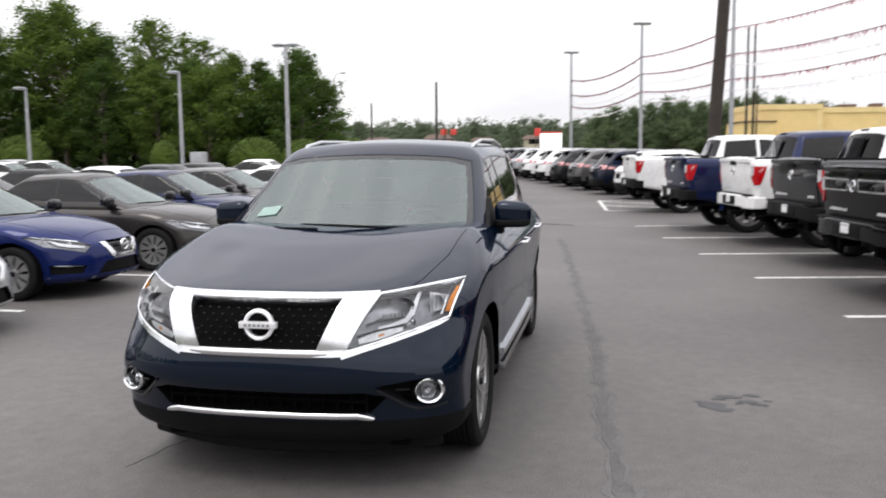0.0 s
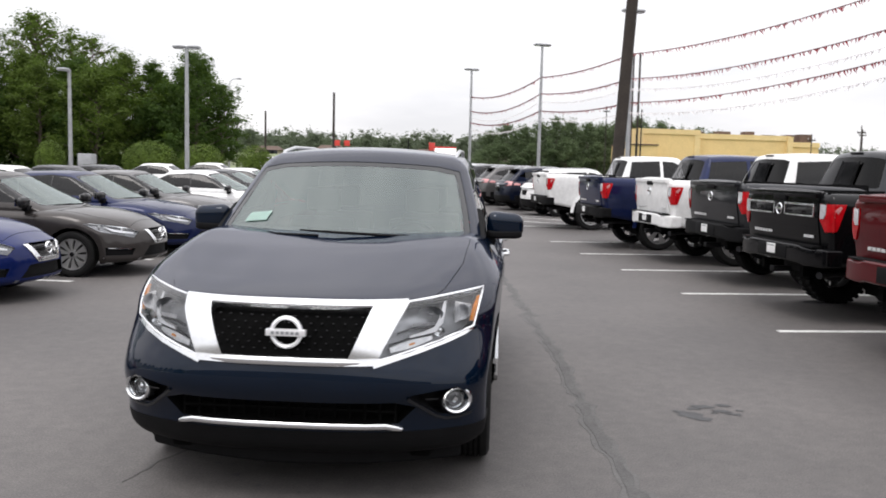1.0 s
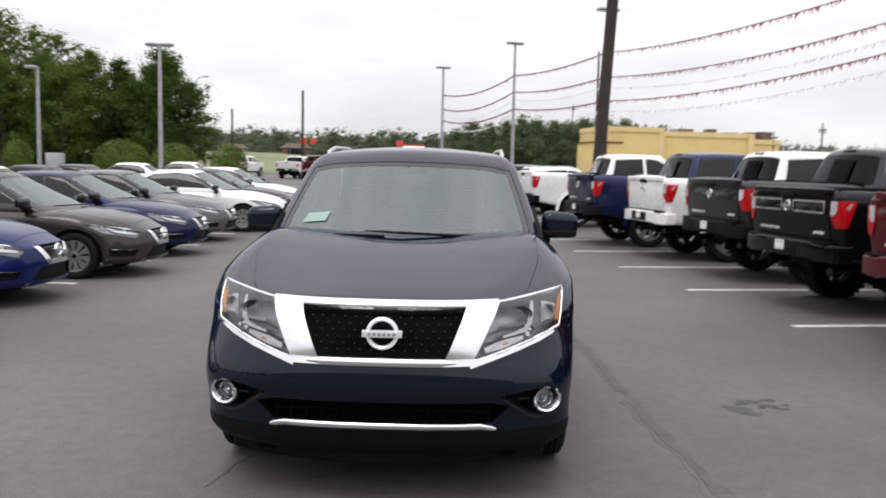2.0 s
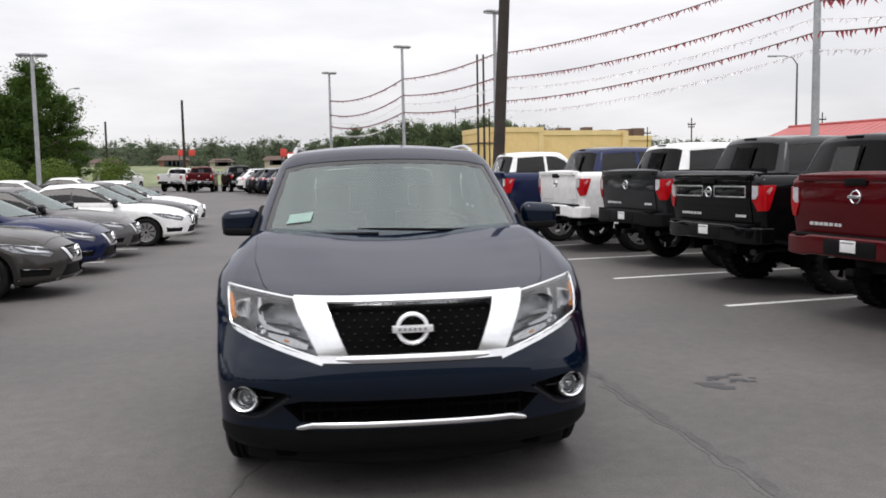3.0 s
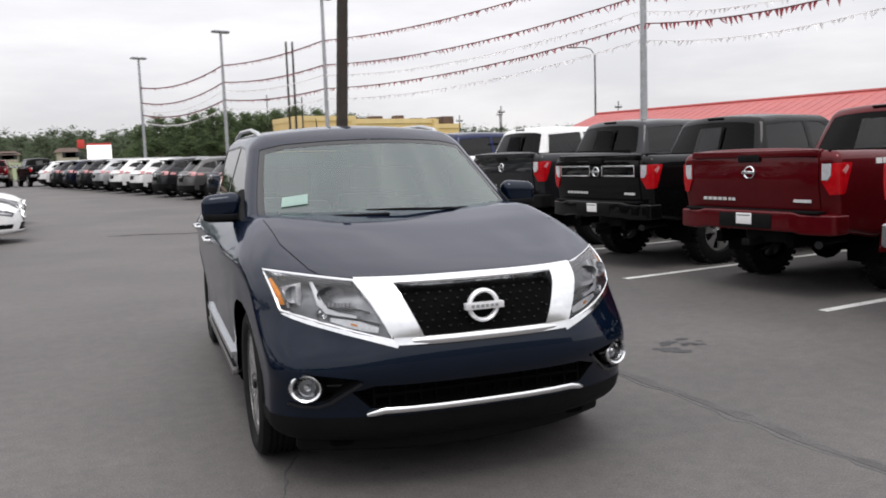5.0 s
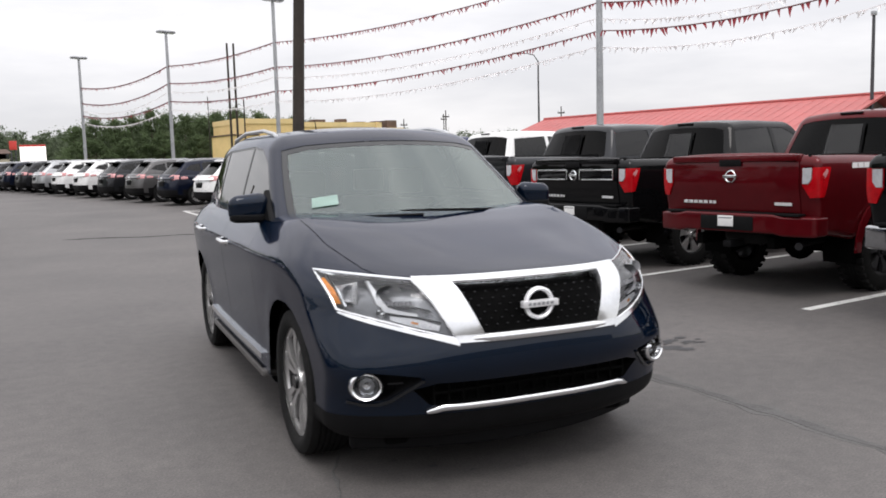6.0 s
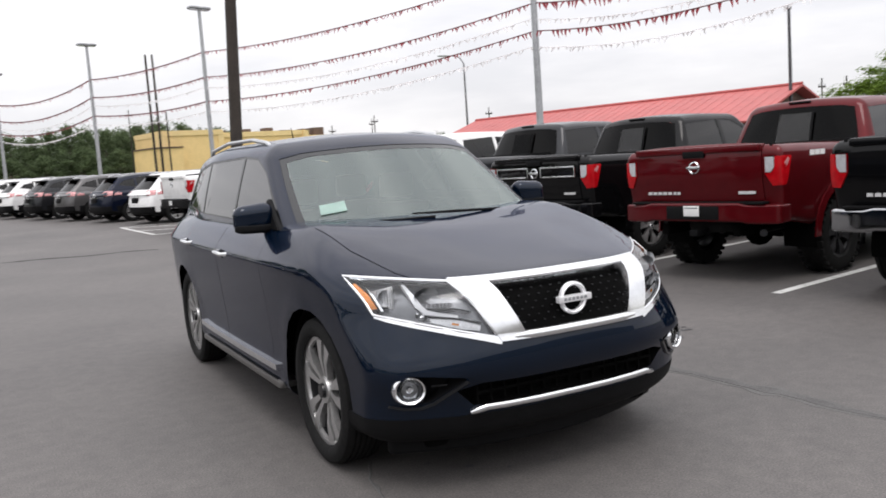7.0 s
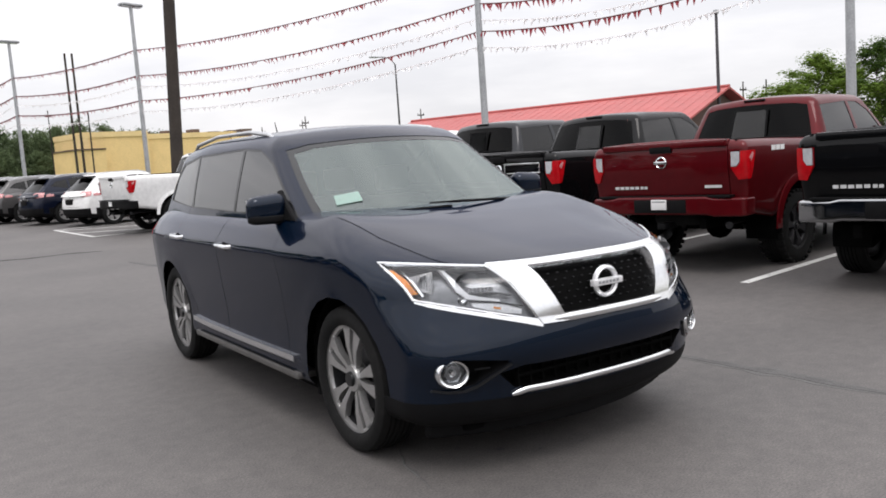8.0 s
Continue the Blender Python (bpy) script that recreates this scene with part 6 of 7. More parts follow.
# ---------------------------------------------------------------- poles, pennants
def lot_light(x, y, h, turn, arm=0.20, label="tall grey lot light with a flat double head", sides=(-1, 1)):
    ob = thing("lot_light", label, "street lamp", "lot lights")
    part("pole", tube([(x, y, -0.05), (x, y, h * 0.5), (x, y, h)], [0.11, 0.095, 0.075], 12), STEEL, ob)
    part("base", lathe([(0.26, 0.0), (0.26, 0.55), (0.22, 0.6), (0.0, 0.6)], 16, "Z"), CONCRETE, ob).location = (x, y, rise(y))
    d = Vector((math.cos(radians(turn)), math.sin(radians(turn)), 0))
    part("arm", tube([Vector((x, y, h - 0.05)) - d * arm * (-1 in sides), Vector((x, y, h - 0.02)), Vector((x, y, h - 0.05)) + d * arm], 0.04, 8), STEEL, ob)
    for s in sides:
        hd = shell((-0.27, 0.27), (-0.18, 0.18), (0, 0.12), (0.05, 0.05, 0.04), (4, 2, 1), ((), (), ()), lambda a, b, c: (a, b, c + 0.03 * (1 - (a / 0.36) ** 2)))
        m = Matrix.Translation(Vector((x, y, h - 0.10)) + d * s * (arm + 0.05)) @ Matrix.Rotation(radians(turn), 4, "Z")
        bmesh.ops.transform(hd, matrix=m, verts=hd.verts)
        lh = part("lamp_head", hd, STEEL, ob, "flat grey lamp head")
        pn = box(-0.22, 0.22, -0.13, 0.13, -0.012, 0.004)
        bmesh.ops.transform(pn, matrix=m, verts=pn.verts)
        part("lamp_glass", pn, WHITELENS, lh)
    return ob


POLES = [(-0.04, 57.1, 8.75), (4.22, 46.85, 9.05), (7.45, 35.1, 8.9), (12.25, 16.9, 8.9), (15.0, 7.4, 8.9)]
for x, y, h in POLES:
    lot_light(x, y, h, 20)
lot_light(-12.44, 34.0, 6.8, 5, 0.28)
for x, y, h in ((-19.3, 37.0, 6.0), (-29.5, 39.0, 5.6)):
    lot_light(x, y, h, 248, 0.30, "grey lot light with one flat head turned to the lot", (1,))

CLOTH_RED = surface("red_pennant_cloth", (0.22, 0.04, 0.05), 0.7, 0, 3, 0.35)
CLOTH_WHITE = surface("white_pennant_cloth", (0.80, 0.78, 0.78), 0.7, 0, 3, 0.08)
for cloth, amount in ((CLOTH_RED, 0.25), (CLOTH_WHITE, 0.8)):
    # thin plastic film lets the sky shine through
    cn, cl = cloth.node_tree.nodes, cloth.node_tree.links
    film = cn.new("ShaderNodeBsdfTranslucent")
    film.inputs["Color"].default_value = (0.75, 0.10, 0.12, 1) if cloth is CLOTH_RED else (0.95, 0.93, 0.93, 1)
    both = cn.new("ShaderNodeMixShader")
    both.inputs["Fac"].default_value = amount
    cl.new(cn["Principled BSDF"].outputs["BSDF"], both.inputs[1])
    cl.new(film.outputs["BSDF"], both.inputs[2])
    cl.new(both.outputs["Shader"], cn["Material Output"].inputs["Surface"])
ROPE = surface("dark_rope", (0.16, 0.07, 0.07), 0.8, 0, 6, 0.2)


def pennants(p, q, sag, mat, seed, step=0.14, drop=0.165, thick=0.012, width=0.052, group="pennant strings"):
    """A sagging rope hung with small triangular flags."""
    p, q = Vector(p), Vector(q)
    rng = random.Random(seed)
    ob = thing("pennant_string", ("red" if mat is CLOTH_RED else "white") + " pennants on a rope strung between lot lights", "pennants", group)
    n = max(10, int((q - p).length / 0.6))
    pos = lambda s: p.lerp(q, s) - Vector((0, 0, sag * 4 * s * (1 - s)))
    part("rope", tube([pos(i / n) for i in range(n + 1)], thick, 5), ROPE if mat is CLOTH_RED else CLOTH_WHITE, ob)
    bm = bmesh.new()
    count = int((q - p).length / step)
    d = (q - p).normalized()
    side = Vector((-d.y, d.x, 0)).normalized()
    for i in range(count):
        if rng.random() < 0.15:
            continue
        c = pos((i + 0.5) / count)
        w = width * rng.uniform(0.7, 1.1)
        tip = c + d * rng.uniform(-0.10, 0.10) + side * rng.uniform(-0.14, 0.14) - Vector((0, 0, drop * rng.uniform(0.6, 1.1)))
        mid = (c + tip) / 2 + side * rng.uniform(-0.04, 0.04)
        a, b = c - d * w, c + d * w
        v = [bm.verts.new(k) for k in (a, b, mid + d * w * 0.5, mid - d * w * 0.5, tip)]
        bm.faces.new((v[0], v[1], v[2], v[3]))
        bm.faces.new((v[3], v[2], v[4]))
    tagged(part("pennant_cloth", bm, mat, ob), kind="stuff")
    return ob


levels = [(6.8, 5.8, 5.0), (7.15, 6.2, 5.2), (6.98, 5.89, 4.82), (6.75, 5.78, 5.0), (7.0, 6.2, 5.45)]
for i in range(4):
    for k in range(3):
        a, b = POLES[i], POLES[i + 1]
        if i == 3 and k < 1:
            continue
        sag = (0.55, 0.60, 0.55)[k] * ((0.85, 0.38, 0.65, 0.8)[i])
        pennants((a[0], a[1], levels[i][k]), (b[0], b[1], levels[i + 1][k]), sag, CLOTH_RED, i * 7 + k, drop=(0.165, 0.165, 0.18, 0.225)[i], thick=(0.035, 0.03, 0.018, 0.018)[i], width=(0.052, 0.052, 0.055, 0.064)[i])
        if k == 0:
            continue
        pennants((a[0], a[1], levels[i][k] - 0.45), (b[0], b[1], levels[i + 1][k] - 0.42), sag * 1.2, CLOTH_WHITE, 50 + i * 7 + k)


def timber_pole(x, y, h, r, lean=0.0, cross=0.0, label="dark weathered timber utility pole"):
    ob = thing("utility_pole", label, "utility pole", "utility poles")
    part("pole", tube([(x, y, -0.1), (x + lean * h / 2, y, h / 2), (x + lean * h, y, h)], [r, r * 0.9, r * 0.78], 12), TIMBER, ob)
    if cross:
        part("crossarm", box(x - cross, x + cross, y - 0.06, y + 0.06, h - 0.9, h - 0.75), TIMBER, ob)
        for s in (-1, 0, 1):
            part("insulator", lathe([(0.0, h - 0.75), (0.06, h - 0.72), (0.05, h - 0.55), (0.0, h - 0.52)], 8, "Z"), STEEL, ob).location = (x + s * cross * 0.85, y, 0)
    return ob


timber_pole(5.06, 23.3, 12.5, 0.20, 0.050)
for x in (29.0, 30.2):
    timber_pole(x, 160, 24.3, 0.24)
timber_pole(-13.7, 78.8, 8.8, 0.14, 0, 0.0)
for x, y, h in ((20, 130, 12.0), (54, 118, 8.6), (44, 110, 7.4), (46.0, 100, 8.0), (59, 92, 8)):
    timber_pole(x, y, h, 0.085, 0, 0.5)
timber_pole(25.45, 130, 11.6, 0.13)
timber_pole(-25.9, 100, 8.25, 0.15)
timber_pole(-22.15, 75, 6.3, 0.07)
for x, y in ((72.5, 52), (73.5, 50)):
    timber_pole(x, y, 7.0, 0.085, 0, 0.5)

ob = thing("street_lamp", "tall dark street lamp with one curved arm", "street lamp")
part("pole", tube([(56.5, 93.5, 0), (56.5, 93.5, 14.0)], [0.16, 0.10], 8), DARKPOLE, ob)
part("arm", tube([(56.5, 93.5, 13.9), (55.9, 93.5, 14.7), (54.9, 93.5, 14.9), (53.7, 93.5, 14.9)], 0.06, 6), DARKPOLE, ob)
part("lamp_head", box(52.7, 53.9, 93.3, 93.7, 14.78, 14.98, 0.05), STEEL, ob)
ob = thing("street_lamp", "grey street lamp with one curved arm beside the trees", "street lamp")
part("pole", tube([(-22.9, 75, 0), (-22.9, 75, 8.9)], [0.10, 0.07], 8), STEEL, ob)
part("arm", tube([(-22.9, 75, 8.85), (-22.8, 75, 9.3), (-22.5, 75, 9.52), (-22.1, 75, 9.55)], 0.04, 6), STEEL, ob)
part("lamp_head", box(-22.2, -21.75, 74.88, 75.12, 9.48, 9.62, 0.04), STEEL, ob)
ob = thing("flag_pole", "thin dark pole beside the red-roofed building", "pole")
part("pole", tube([(33.3, 24.9, 0), (33.3, 24.9, 7.7)], [0.10, 0.07], 8), DARKPOLE, ob)
part("cap", box(33.2, 33.4, 24.8, 25.0, 7.65, 7.85, 0.02), STEEL, ob)

# ---------------------------------------------------------------- buildings
YELLOW = surface("yellow_stucco", (0.74, 0.54, 0.25), 0.85, 0, 0.4, 0.08, 0.2, 12)
TAN = surface("tan_stucco", (0.74, 0.56, 0.28), 0.85, 0, 0.4, 0.08)
BEIGEWALL = surface("beige_siding", (0.42, 0.37, 0.30), 0.85, 0, 0.8, 0.12)
BROWN = surface("brown_siding", (0.10, 0.065, 0.05), 0.8, 0, 1.0, 0.2)
BRICKRED = surface("red_brick_front", (0.22, 0.10, 0.07), 0.85, 0, 1.0, 0.2)
REDROOF = surface("red_metal_roof", (0.40, 0.085, 0.078), 0.5, 0, 0.6, 0.12)
DARKGLASS = surface("dark_window_glass", (0.03, 0.035, 0.04), 0.1, 0, 2, 0.2)
SIGNRED = surface("sign_red", (0.60, 0.05, 0.04), 0.5, 0, 2, 0.1)
BOARD = surface("lit_message_board", (0.80, 0.78, 0.77), 0.4, 0, 2, 0.05)
BOARD.node_tree.nodes["Principled BSDF"].inputs["Emission Color"].default_value = (1.0, 0.93, 0.93, 1)
BOARD.node_tree.nodes["Principled BSDF"].inputs["Emission Strength"].default_value = 0.7
SIGNWHITE = surface("sign_white", (0.80, 0.78, 0.77), 0.4, 0, 2, 0.05)


def oriented(bm, p, ang):
    bmesh.ops.transform(bm, matrix=Matrix.Translation(p) @ Matrix.Rotation(ang, 4, "Z"), verts=bm.verts)
    return bm


p0 = Vector((31.4, 165.0, 0))
ang = math.atan2(0.18, 0.98)
yb = thing("commercial_building", "long flat-roofed yellow stucco building", "building")
for u0, u1, v0, h in ((0, 12.6, 0.0, 10.6), (12.6, 32.5, 1.2, 10.0), (32.5, 40.0, 2.9, 8.9)):
    part("wall", oriented(box(u0, u1, v0, 14, 0, h - 1.0), p0, ang), YELLOW, yb)
    part("roof", oriented(box(u0 - 0.1, u1 + 0.1, v0 - 0.2, 14.1, h - 1.0, h), p0, ang), TAN, yb, "tan parapet band")
for u in (-0.3, 11.6, 31.7):
    part("pilaster", oriented(box(u, u + 1.2, -0.5 + 0.03 * u, 3.0, 0, 10.5 - 0.02 * u), p0, ang), TAN, yb)
part("wing", oriented(box(-2.6, 3.0, -2.6, 8.0, 0, 7.2), p0, ang), YELLOW, yb, "low yellow side wing")
part("wing_coping", oriented(box(-2.8, 3.1, -2.8, 8.1, 7.2, 7.45), p0, ang), BROWN, yb)
for i, u in enumerate((14, 19, 25, 29, 34, 37)):
    part("roof_unit", oriented(box(u, u + 1.8 + 0.8 * (i % 2), 5.0, 7.5, 8.5, 10.9 + 0.25 * (i % 3) - 0.02 * u, 0.04), p0, ang), BROWN, yb)

ra, rb = Vector((34.2, 24.9, 0)), Vector((28.9, 47.1, 0))
rang = math.atan2(rb.y - ra.y, rb.x - ra.x)
rlen = (rb - ra).length
rh = thing("red_roofed_building", "low building with a long red metal roof", "building")
part("wall", oriented(box(0.6, rlen - 0.4, -4.2, 4.2, 0, 2.55), ra, rang), BROWN, rh)
for x in (0.62, rlen - 0.42):
    gb = bmesh.new()
    v = [gb.verts.new(c) for c in ((x, -4.2, 2.5), (x, 4.2, 2.5), (x, 0, 3.9), (x + 0.1, -4.2, 2.5), (x + 0.1, 4.2, 2.5), (x + 0.1, 0, 3.9))]
    gb.faces.new(v[:3])
    gb.faces.new(v[3:][::-1])
    for i in range(3):
        gb.faces.new((v[i], v[(i + 1) % 3], v[3 + (i + 1) % 3], v[3 + i]))
    part("gable", oriented(gb, ra, rang), BROWN, rh, "brown gable end")
for s in (-1, 1):
    rf = bmesh.new()
    v = [rf.verts.new(c) for c in ((0, 0, 4.06), (rlen, 0, 4.06), (rlen, s * 5.0, 2.38), (0, s * 5.0, 2.38))]
    rf.faces.new(v)
    bmesh.ops.recalc_face_normals(rf, faces=rf.faces)
    bmesh.ops.solidify(rf, geom=rf.faces[:], thickness=0.10)
    roof = part("roof", oriented(rf, ra, rang), REDROOF, rh, "red standing-seam metal roof")
    for i in range(int(rlen / 0.6)):
        x = 0.3 + i * 0.6
        seam = bmesh.new()
        add_tube(seam, [(x, s * 0.05, 4.075), (x, s * 4.98, 2.415)], 0.008, 4)
        part("roof_seam", oriented(seam, ra, rang), REDROOF, roof)
part("ridge_cap", oriented(tube([(0, 0, 4.09), (rlen, 0, 4.09)], 0.09, 6), ra, rang), REDROOF, rh)
for i in range(5):
    w = part("window", oriented(box(3 + i * 4.2, 4.6 + i * 4.2, 4.18, 4.28, 0.9, 2.1, 0.02), ra, rang), SIGNWHITE, rh)
    part("pane", oriented(box(3.1 + i * 4.2, 4.5 + i * 4.2, 4.27, 4.30, 1.0, 2.0), ra, rang), DARKGLASS, w)


def roadside_sign(x, y, w, z0, z1, mat, label, cap=None):
    ob = thing("roadside_sign", label, "sign")
    for s in (-1, 1):
        part("post", tube([(x + s * w * 0.3, y, 0), (x + s * w * 0.3, y, z0 + 0.1)], 0.08, 8), DARKPOLE, ob)
    part("panel", box(x - w / 2, x + w / 2, y - 0.25, y + 0.25, z0, z1, 0.04), mat, ob)
    if cap:
        part("cap_panel", box(x - w / 2, x + w / 2, y - 0.28, y + 0.28, z1, z1 + 0.22, 0.04), cap, ob, "red top panel")
    return ob


roadside_sign(-4.2, 113, 2.9, 2.5, 4.5, BOARD, "lit white roadside message sign with a red top", SIGNRED)
roadside_sign(-6.8, 125, 0.9, 4.4, 5.6, SIGNRED, "small red roadside sign on posts")
roadside_sign(-28.2, 165, 1.1, 5.8, 6.9, SIGNRED, "small red roadside sign on posts")
roadside_sign(-26.2, 165, 1.1, 5.8, 6.9, SIGNRED, "small red roadside sign on posts")
for x, y, w, d, h, mat in ((-37, 205, 6, 5, 3.4, BRICKRED), (-13, 203, 4.5, 5, 2.9, BEIGEWALL), (7, 205, 5, 6, 3.4, BEIGEWALL), (-54, 210, 6, 5, 3.0, BEIGEWALL), (-26, 207, 5, 5, 2.6, BEIGEWALL)):
    b = thing("roadside_building", "low brown shop building beyond the road", "building")
    b.location = (0, 0, 3.3 if x < 0 else 0.9)
    part("wall", box(x - w / 2, x + w / 2, y, y + d, 0, h * 0.75), mat, b)
    rf = shell((x - w / 2 - 0.6, x + w / 2 + 0.6), (y - 0.6, y + d + 0.6), (0, 1), (0.1, 0.1, 0.1), (2, 2, 1), ((), (), ()), lambda a, c, e: (x + (a - x) * (1 - 0.35 * max(e, 0)), y + d / 2 + (c - y - d / 2) * (1 - 0.8 * max(e, 0)), h * 0.72 + e * h * 0.35))
    part("roof", rf, BROWN, b)
    for i in range(4):
        u = x - w / 2 + 1.2 + i * (w - 2) / 4
        part("window", box(u, u + 1.6, y - 0.05, y + 0.1, 0.9, 2.3, 0.02), DARKGLASS, b)
part("cabinet", box(-21.2, -20.4, 41.6, 42.2, 0, 2.0, 0.04), STEEL, thing("utility_cabinet", "pale grey utility cabinet by the trees", "cabinet"))

# ---------------------------------------------------------------- trees
LEAF = [surface("leaf_dark", (0.036, 0.068, 0.013), 0.7, 0, 0.9, 0.55, spec=0.2), surface("leaf_mid", (0.072, 0.108, 0.018), 0.7, 0, 0.9, 0.55, spec=0.2), surface("leaf_light", (0.13, 0.20, 0.03), 0.65, 0, 0.8, 0.35, spec=0.2)]
for leafy in LEAF:
    # leaves let some light through
    n2, l2 = leafy.node_tree.nodes, leafy.node_tree.links
    thru = n2.new("ShaderNodeBsdfTranslucent")
    thru.inputs["Color"].default_value = (0.13, 0.22, 0.025, 1)
    both = n2.new("ShaderNodeMixShader")
    both.inputs["Fac"].default_value = 0.30
    l2.new(n2["Principled BSDF"].outputs["BSDF"], both.inputs[1])
    l2.new(thru.outputs["BSDF"], both.inputs[2])
    l2.new(both.outputs["Shader"], n2["Material Output"].inputs["Surface"])
BARK = surface("grey_brown_bark", (0.09, 0.07, 0.055), 0.9, 0, 2, 0.3, 0.5, 20)


class Foliage:
    """Many small bent leaves, gathered cloud by cloud into one mesh."""

    def __init__(self, seed):
        self.rng = np.random.default_rng(seed)
        self.quads = []

    def cloud(self, centre, radius, count, size, squash=0.8, shell_like=0.0):
        """Leaves thick at the middle and thinning outwards; shell_like draws them towards a clipped surface."""
        g = self.rng
        d = g.normal(size=(count, 3))
        d /= np.linalg.norm(d, axis=1)[:, None]
        r = np.minimum(np.abs(g.normal(0.0, 0.58, count)), g.uniform(0.7, 1.12, count))
        if shell_like:
            r = np.where(g.random(count) < shell_like, 1.0 - 0.10 * np.abs(g.normal(0.0, 1.0, count)), r)
        p = d * (r * radius)[:, None] * (1, 1, squash) + np.array(centre)
        n = d + np.stack((g.uniform(-0.8, 0.8, count), g.uniform(-0.8, 0.8, count), g.uniform(-0.3, 0.9, count)), 1)
        n /= np.linalg.norm(n, axis=1)[:, None]
        t = np.cross(n, g.normal(size=(count, 3)))
        t /= np.linalg.norm(t, axis=1)[:, None] + 1e-9
        b = np.cross(n, t)
        s = (size * g.uniform(0.6, 1.4, count))[:, None]
        self.quads.append(np.stack((p + t * s, p + b * s * 0.55 + n * s * 0.15, p - t * s * 0.9, p - b * s * 0.5 + n * s * 0.12), 1))

    def mesh(self, name, mat, base=None):
        """One mesh of all the leaves, joined with the base surface where there is one."""
        co = np.concatenate(self.quads).reshape(-1, 3)
        me = bpy.data.meshes.new(name)
        count = len(co) // 4
        me.vertices.add(len(co))
        me.vertices.foreach_set("co", co.astype(np.float32).ravel())
        me.loops.add(len(co))
        me.loops.foreach_set("vertex_index", np.arange(len(co), dtype=np.int32))
        me.polygons.add(count)
        me.polygons.foreach_set("loop_start", np.arange(0, len(co), 4, dtype=np.int32))
        me.update(calc_edges=True)
        if base is not None:
            base.from_mesh(me)
            base.to_mesh(me)
            base.free()
        me.materials.append(mat)
        return me


def crown(parent, leaves, mat):
    ob = new("crown", leaves.mesh("crown", mat))
    ob.parent = parent
    return ob


def broadleaf(h, spread, seed, leaf, n_limb=34, count=300, size=0.10, bare=0.16, label="tall green broadleaf tree at the edge of the woods"):
    """A tree h high whose limbs begin at the fraction bare of its height."""
    rng = random.Random(seed)
    ob = thing("tree", label, "tree", "trees of the wood")
    tr = bmesh.new()
    pts = [Vector((rng.uniform(-0.1, 0.1) * i, rng.uniform(-0.1, 0.1) * i, h * 0.92 * i / 5)) for i in range(6)]
    pts[0] = Vector((0, 0, -0.1))
    add_tube(tr, pts, [0.20, 0.17, 0.14, 0.10, 0.06, 0.02], 8)
    leaves = Foliage(seed)
    for i in range(n_limb):
        f = (i + rng.random() * 0.6) / n_limb
        z = h * (bare + (0.96 - bare) * f)
        a = i * 2.4 + rng.uniform(-0.4, 0.4)
        reach = spread * math.sin(math.pi * min(1.0, 0.24 + f * 0.74)) * rng.uniform(0.45, 1.15)
        root = pts[min(5, int(f * 4.5))].lerp(pts[min(5, int(f * 4.5) + 1)], 0.5)
        root.z = z - reach * 0.30
        end = Vector((math.cos(a) * reach, math.sin(a) * reach, z + reach * rng.uniform(-0.05, 0.35)))
        add_tube(tr, [root, root.lerp(end, 0.5) + Vector((0, 0, 0.15)), end], [0.07, 0.045, 0.015], 5)
        leaves.cloud(end, spread * rng.uniform(0.28, 0.52), count, size, rng.uniform(0.6, 1.0))
        leaves.cloud(root.lerp(end, 0.6), spread * rng.uniform(0.26, 0.42), count * 2 // 3, size, 0.9)
        # a loose spray beyond the limb's end
        leaves.cloud(end + Vector((math.cos(a), math.sin(a), rng.uniform(-0.2, 0.9))) * spread * 0.20, spread * 0.17, count // 8, size, 0.8)
    leaves.cloud((pts[5].x, pts[5].y, h * 0.93), spread * 0.30, count, size, 1.5)
    part("trunk", tr, BARK, ob)
    crown(ob, leaves, leaf)
    return ob


kinds = [broadleaf(11.5, 3.0, 11, LEAF[0]), broadleaf(12.5, 2.7, 12, LEAF[1]), broadleaf(10.0, 3.3, 13, LEAF[1]), broadleaf(12.0, 2.4, 14, LEAF[0]),
         broadleaf(12.5, 2.3, 15, LEAF[1], n_limb=20, count=80, bare=0.66, label="tall thin-crowned tree that stands above the woods")]
rng = random.Random(77)
KIND_H = (11.5, 12.5, 10.0, 12.0, 12.5)
edge = [(-19.7, 56.5, 9.3, 0), (-18.5, 58.5, 7.2, 3), (-21.2, 58.0, 8.3, 3), (-22.9, 60.0, 7.0, 1), (-25.0, 57.0, 9.2, 1), (-26.6, 55.5, 8.0, 2), (-28.6, 57.0, 8.8, 0), (-30.5, 55.0, 8.2, 1), (-32.5, 57.0, 9.0, 2),
        (-34.8, 55.0, 8.8, 3), (-36.4, 58.0, 11.0, 0), (-38.6, 56.0, 13.6, 1), (-41.0, 57.0, 13.0, 2), (-43.2, 54.0, 11.6, 3), (-45.5, 55.5, 12.6, 2), (-48.5, 52.5, 12.8, 3), (-51.5, 54.0, 14.0, 0), (-55, 51, 14.2, 1), (-59, 52.5, 14.6, 2),
        (-20.8, 61, 8.6, 0), (-24.5, 62, 8.4, 3), (-28, 62, 9.0, 0), (-31.5, 62, 9.2, 2), (-35, 61.5, 9.6, 3), (-39, 61, 12.0, 0), (-44, 60, 12.0, 3), (-50, 58.5, 14.0, 1), (-56, 57, 14.3, 0), (-23.7, 58.5, 8.8, 3),
        (-28.9, 60.0, 10.9, 4), (-30.8, 60.5, 11.2, 4), (-33.2, 60.0, 12.7, 4), (-34.6, 62.0, 12.7, 4), (-40.5, 60.0, 13.6, 4)]
used = set()
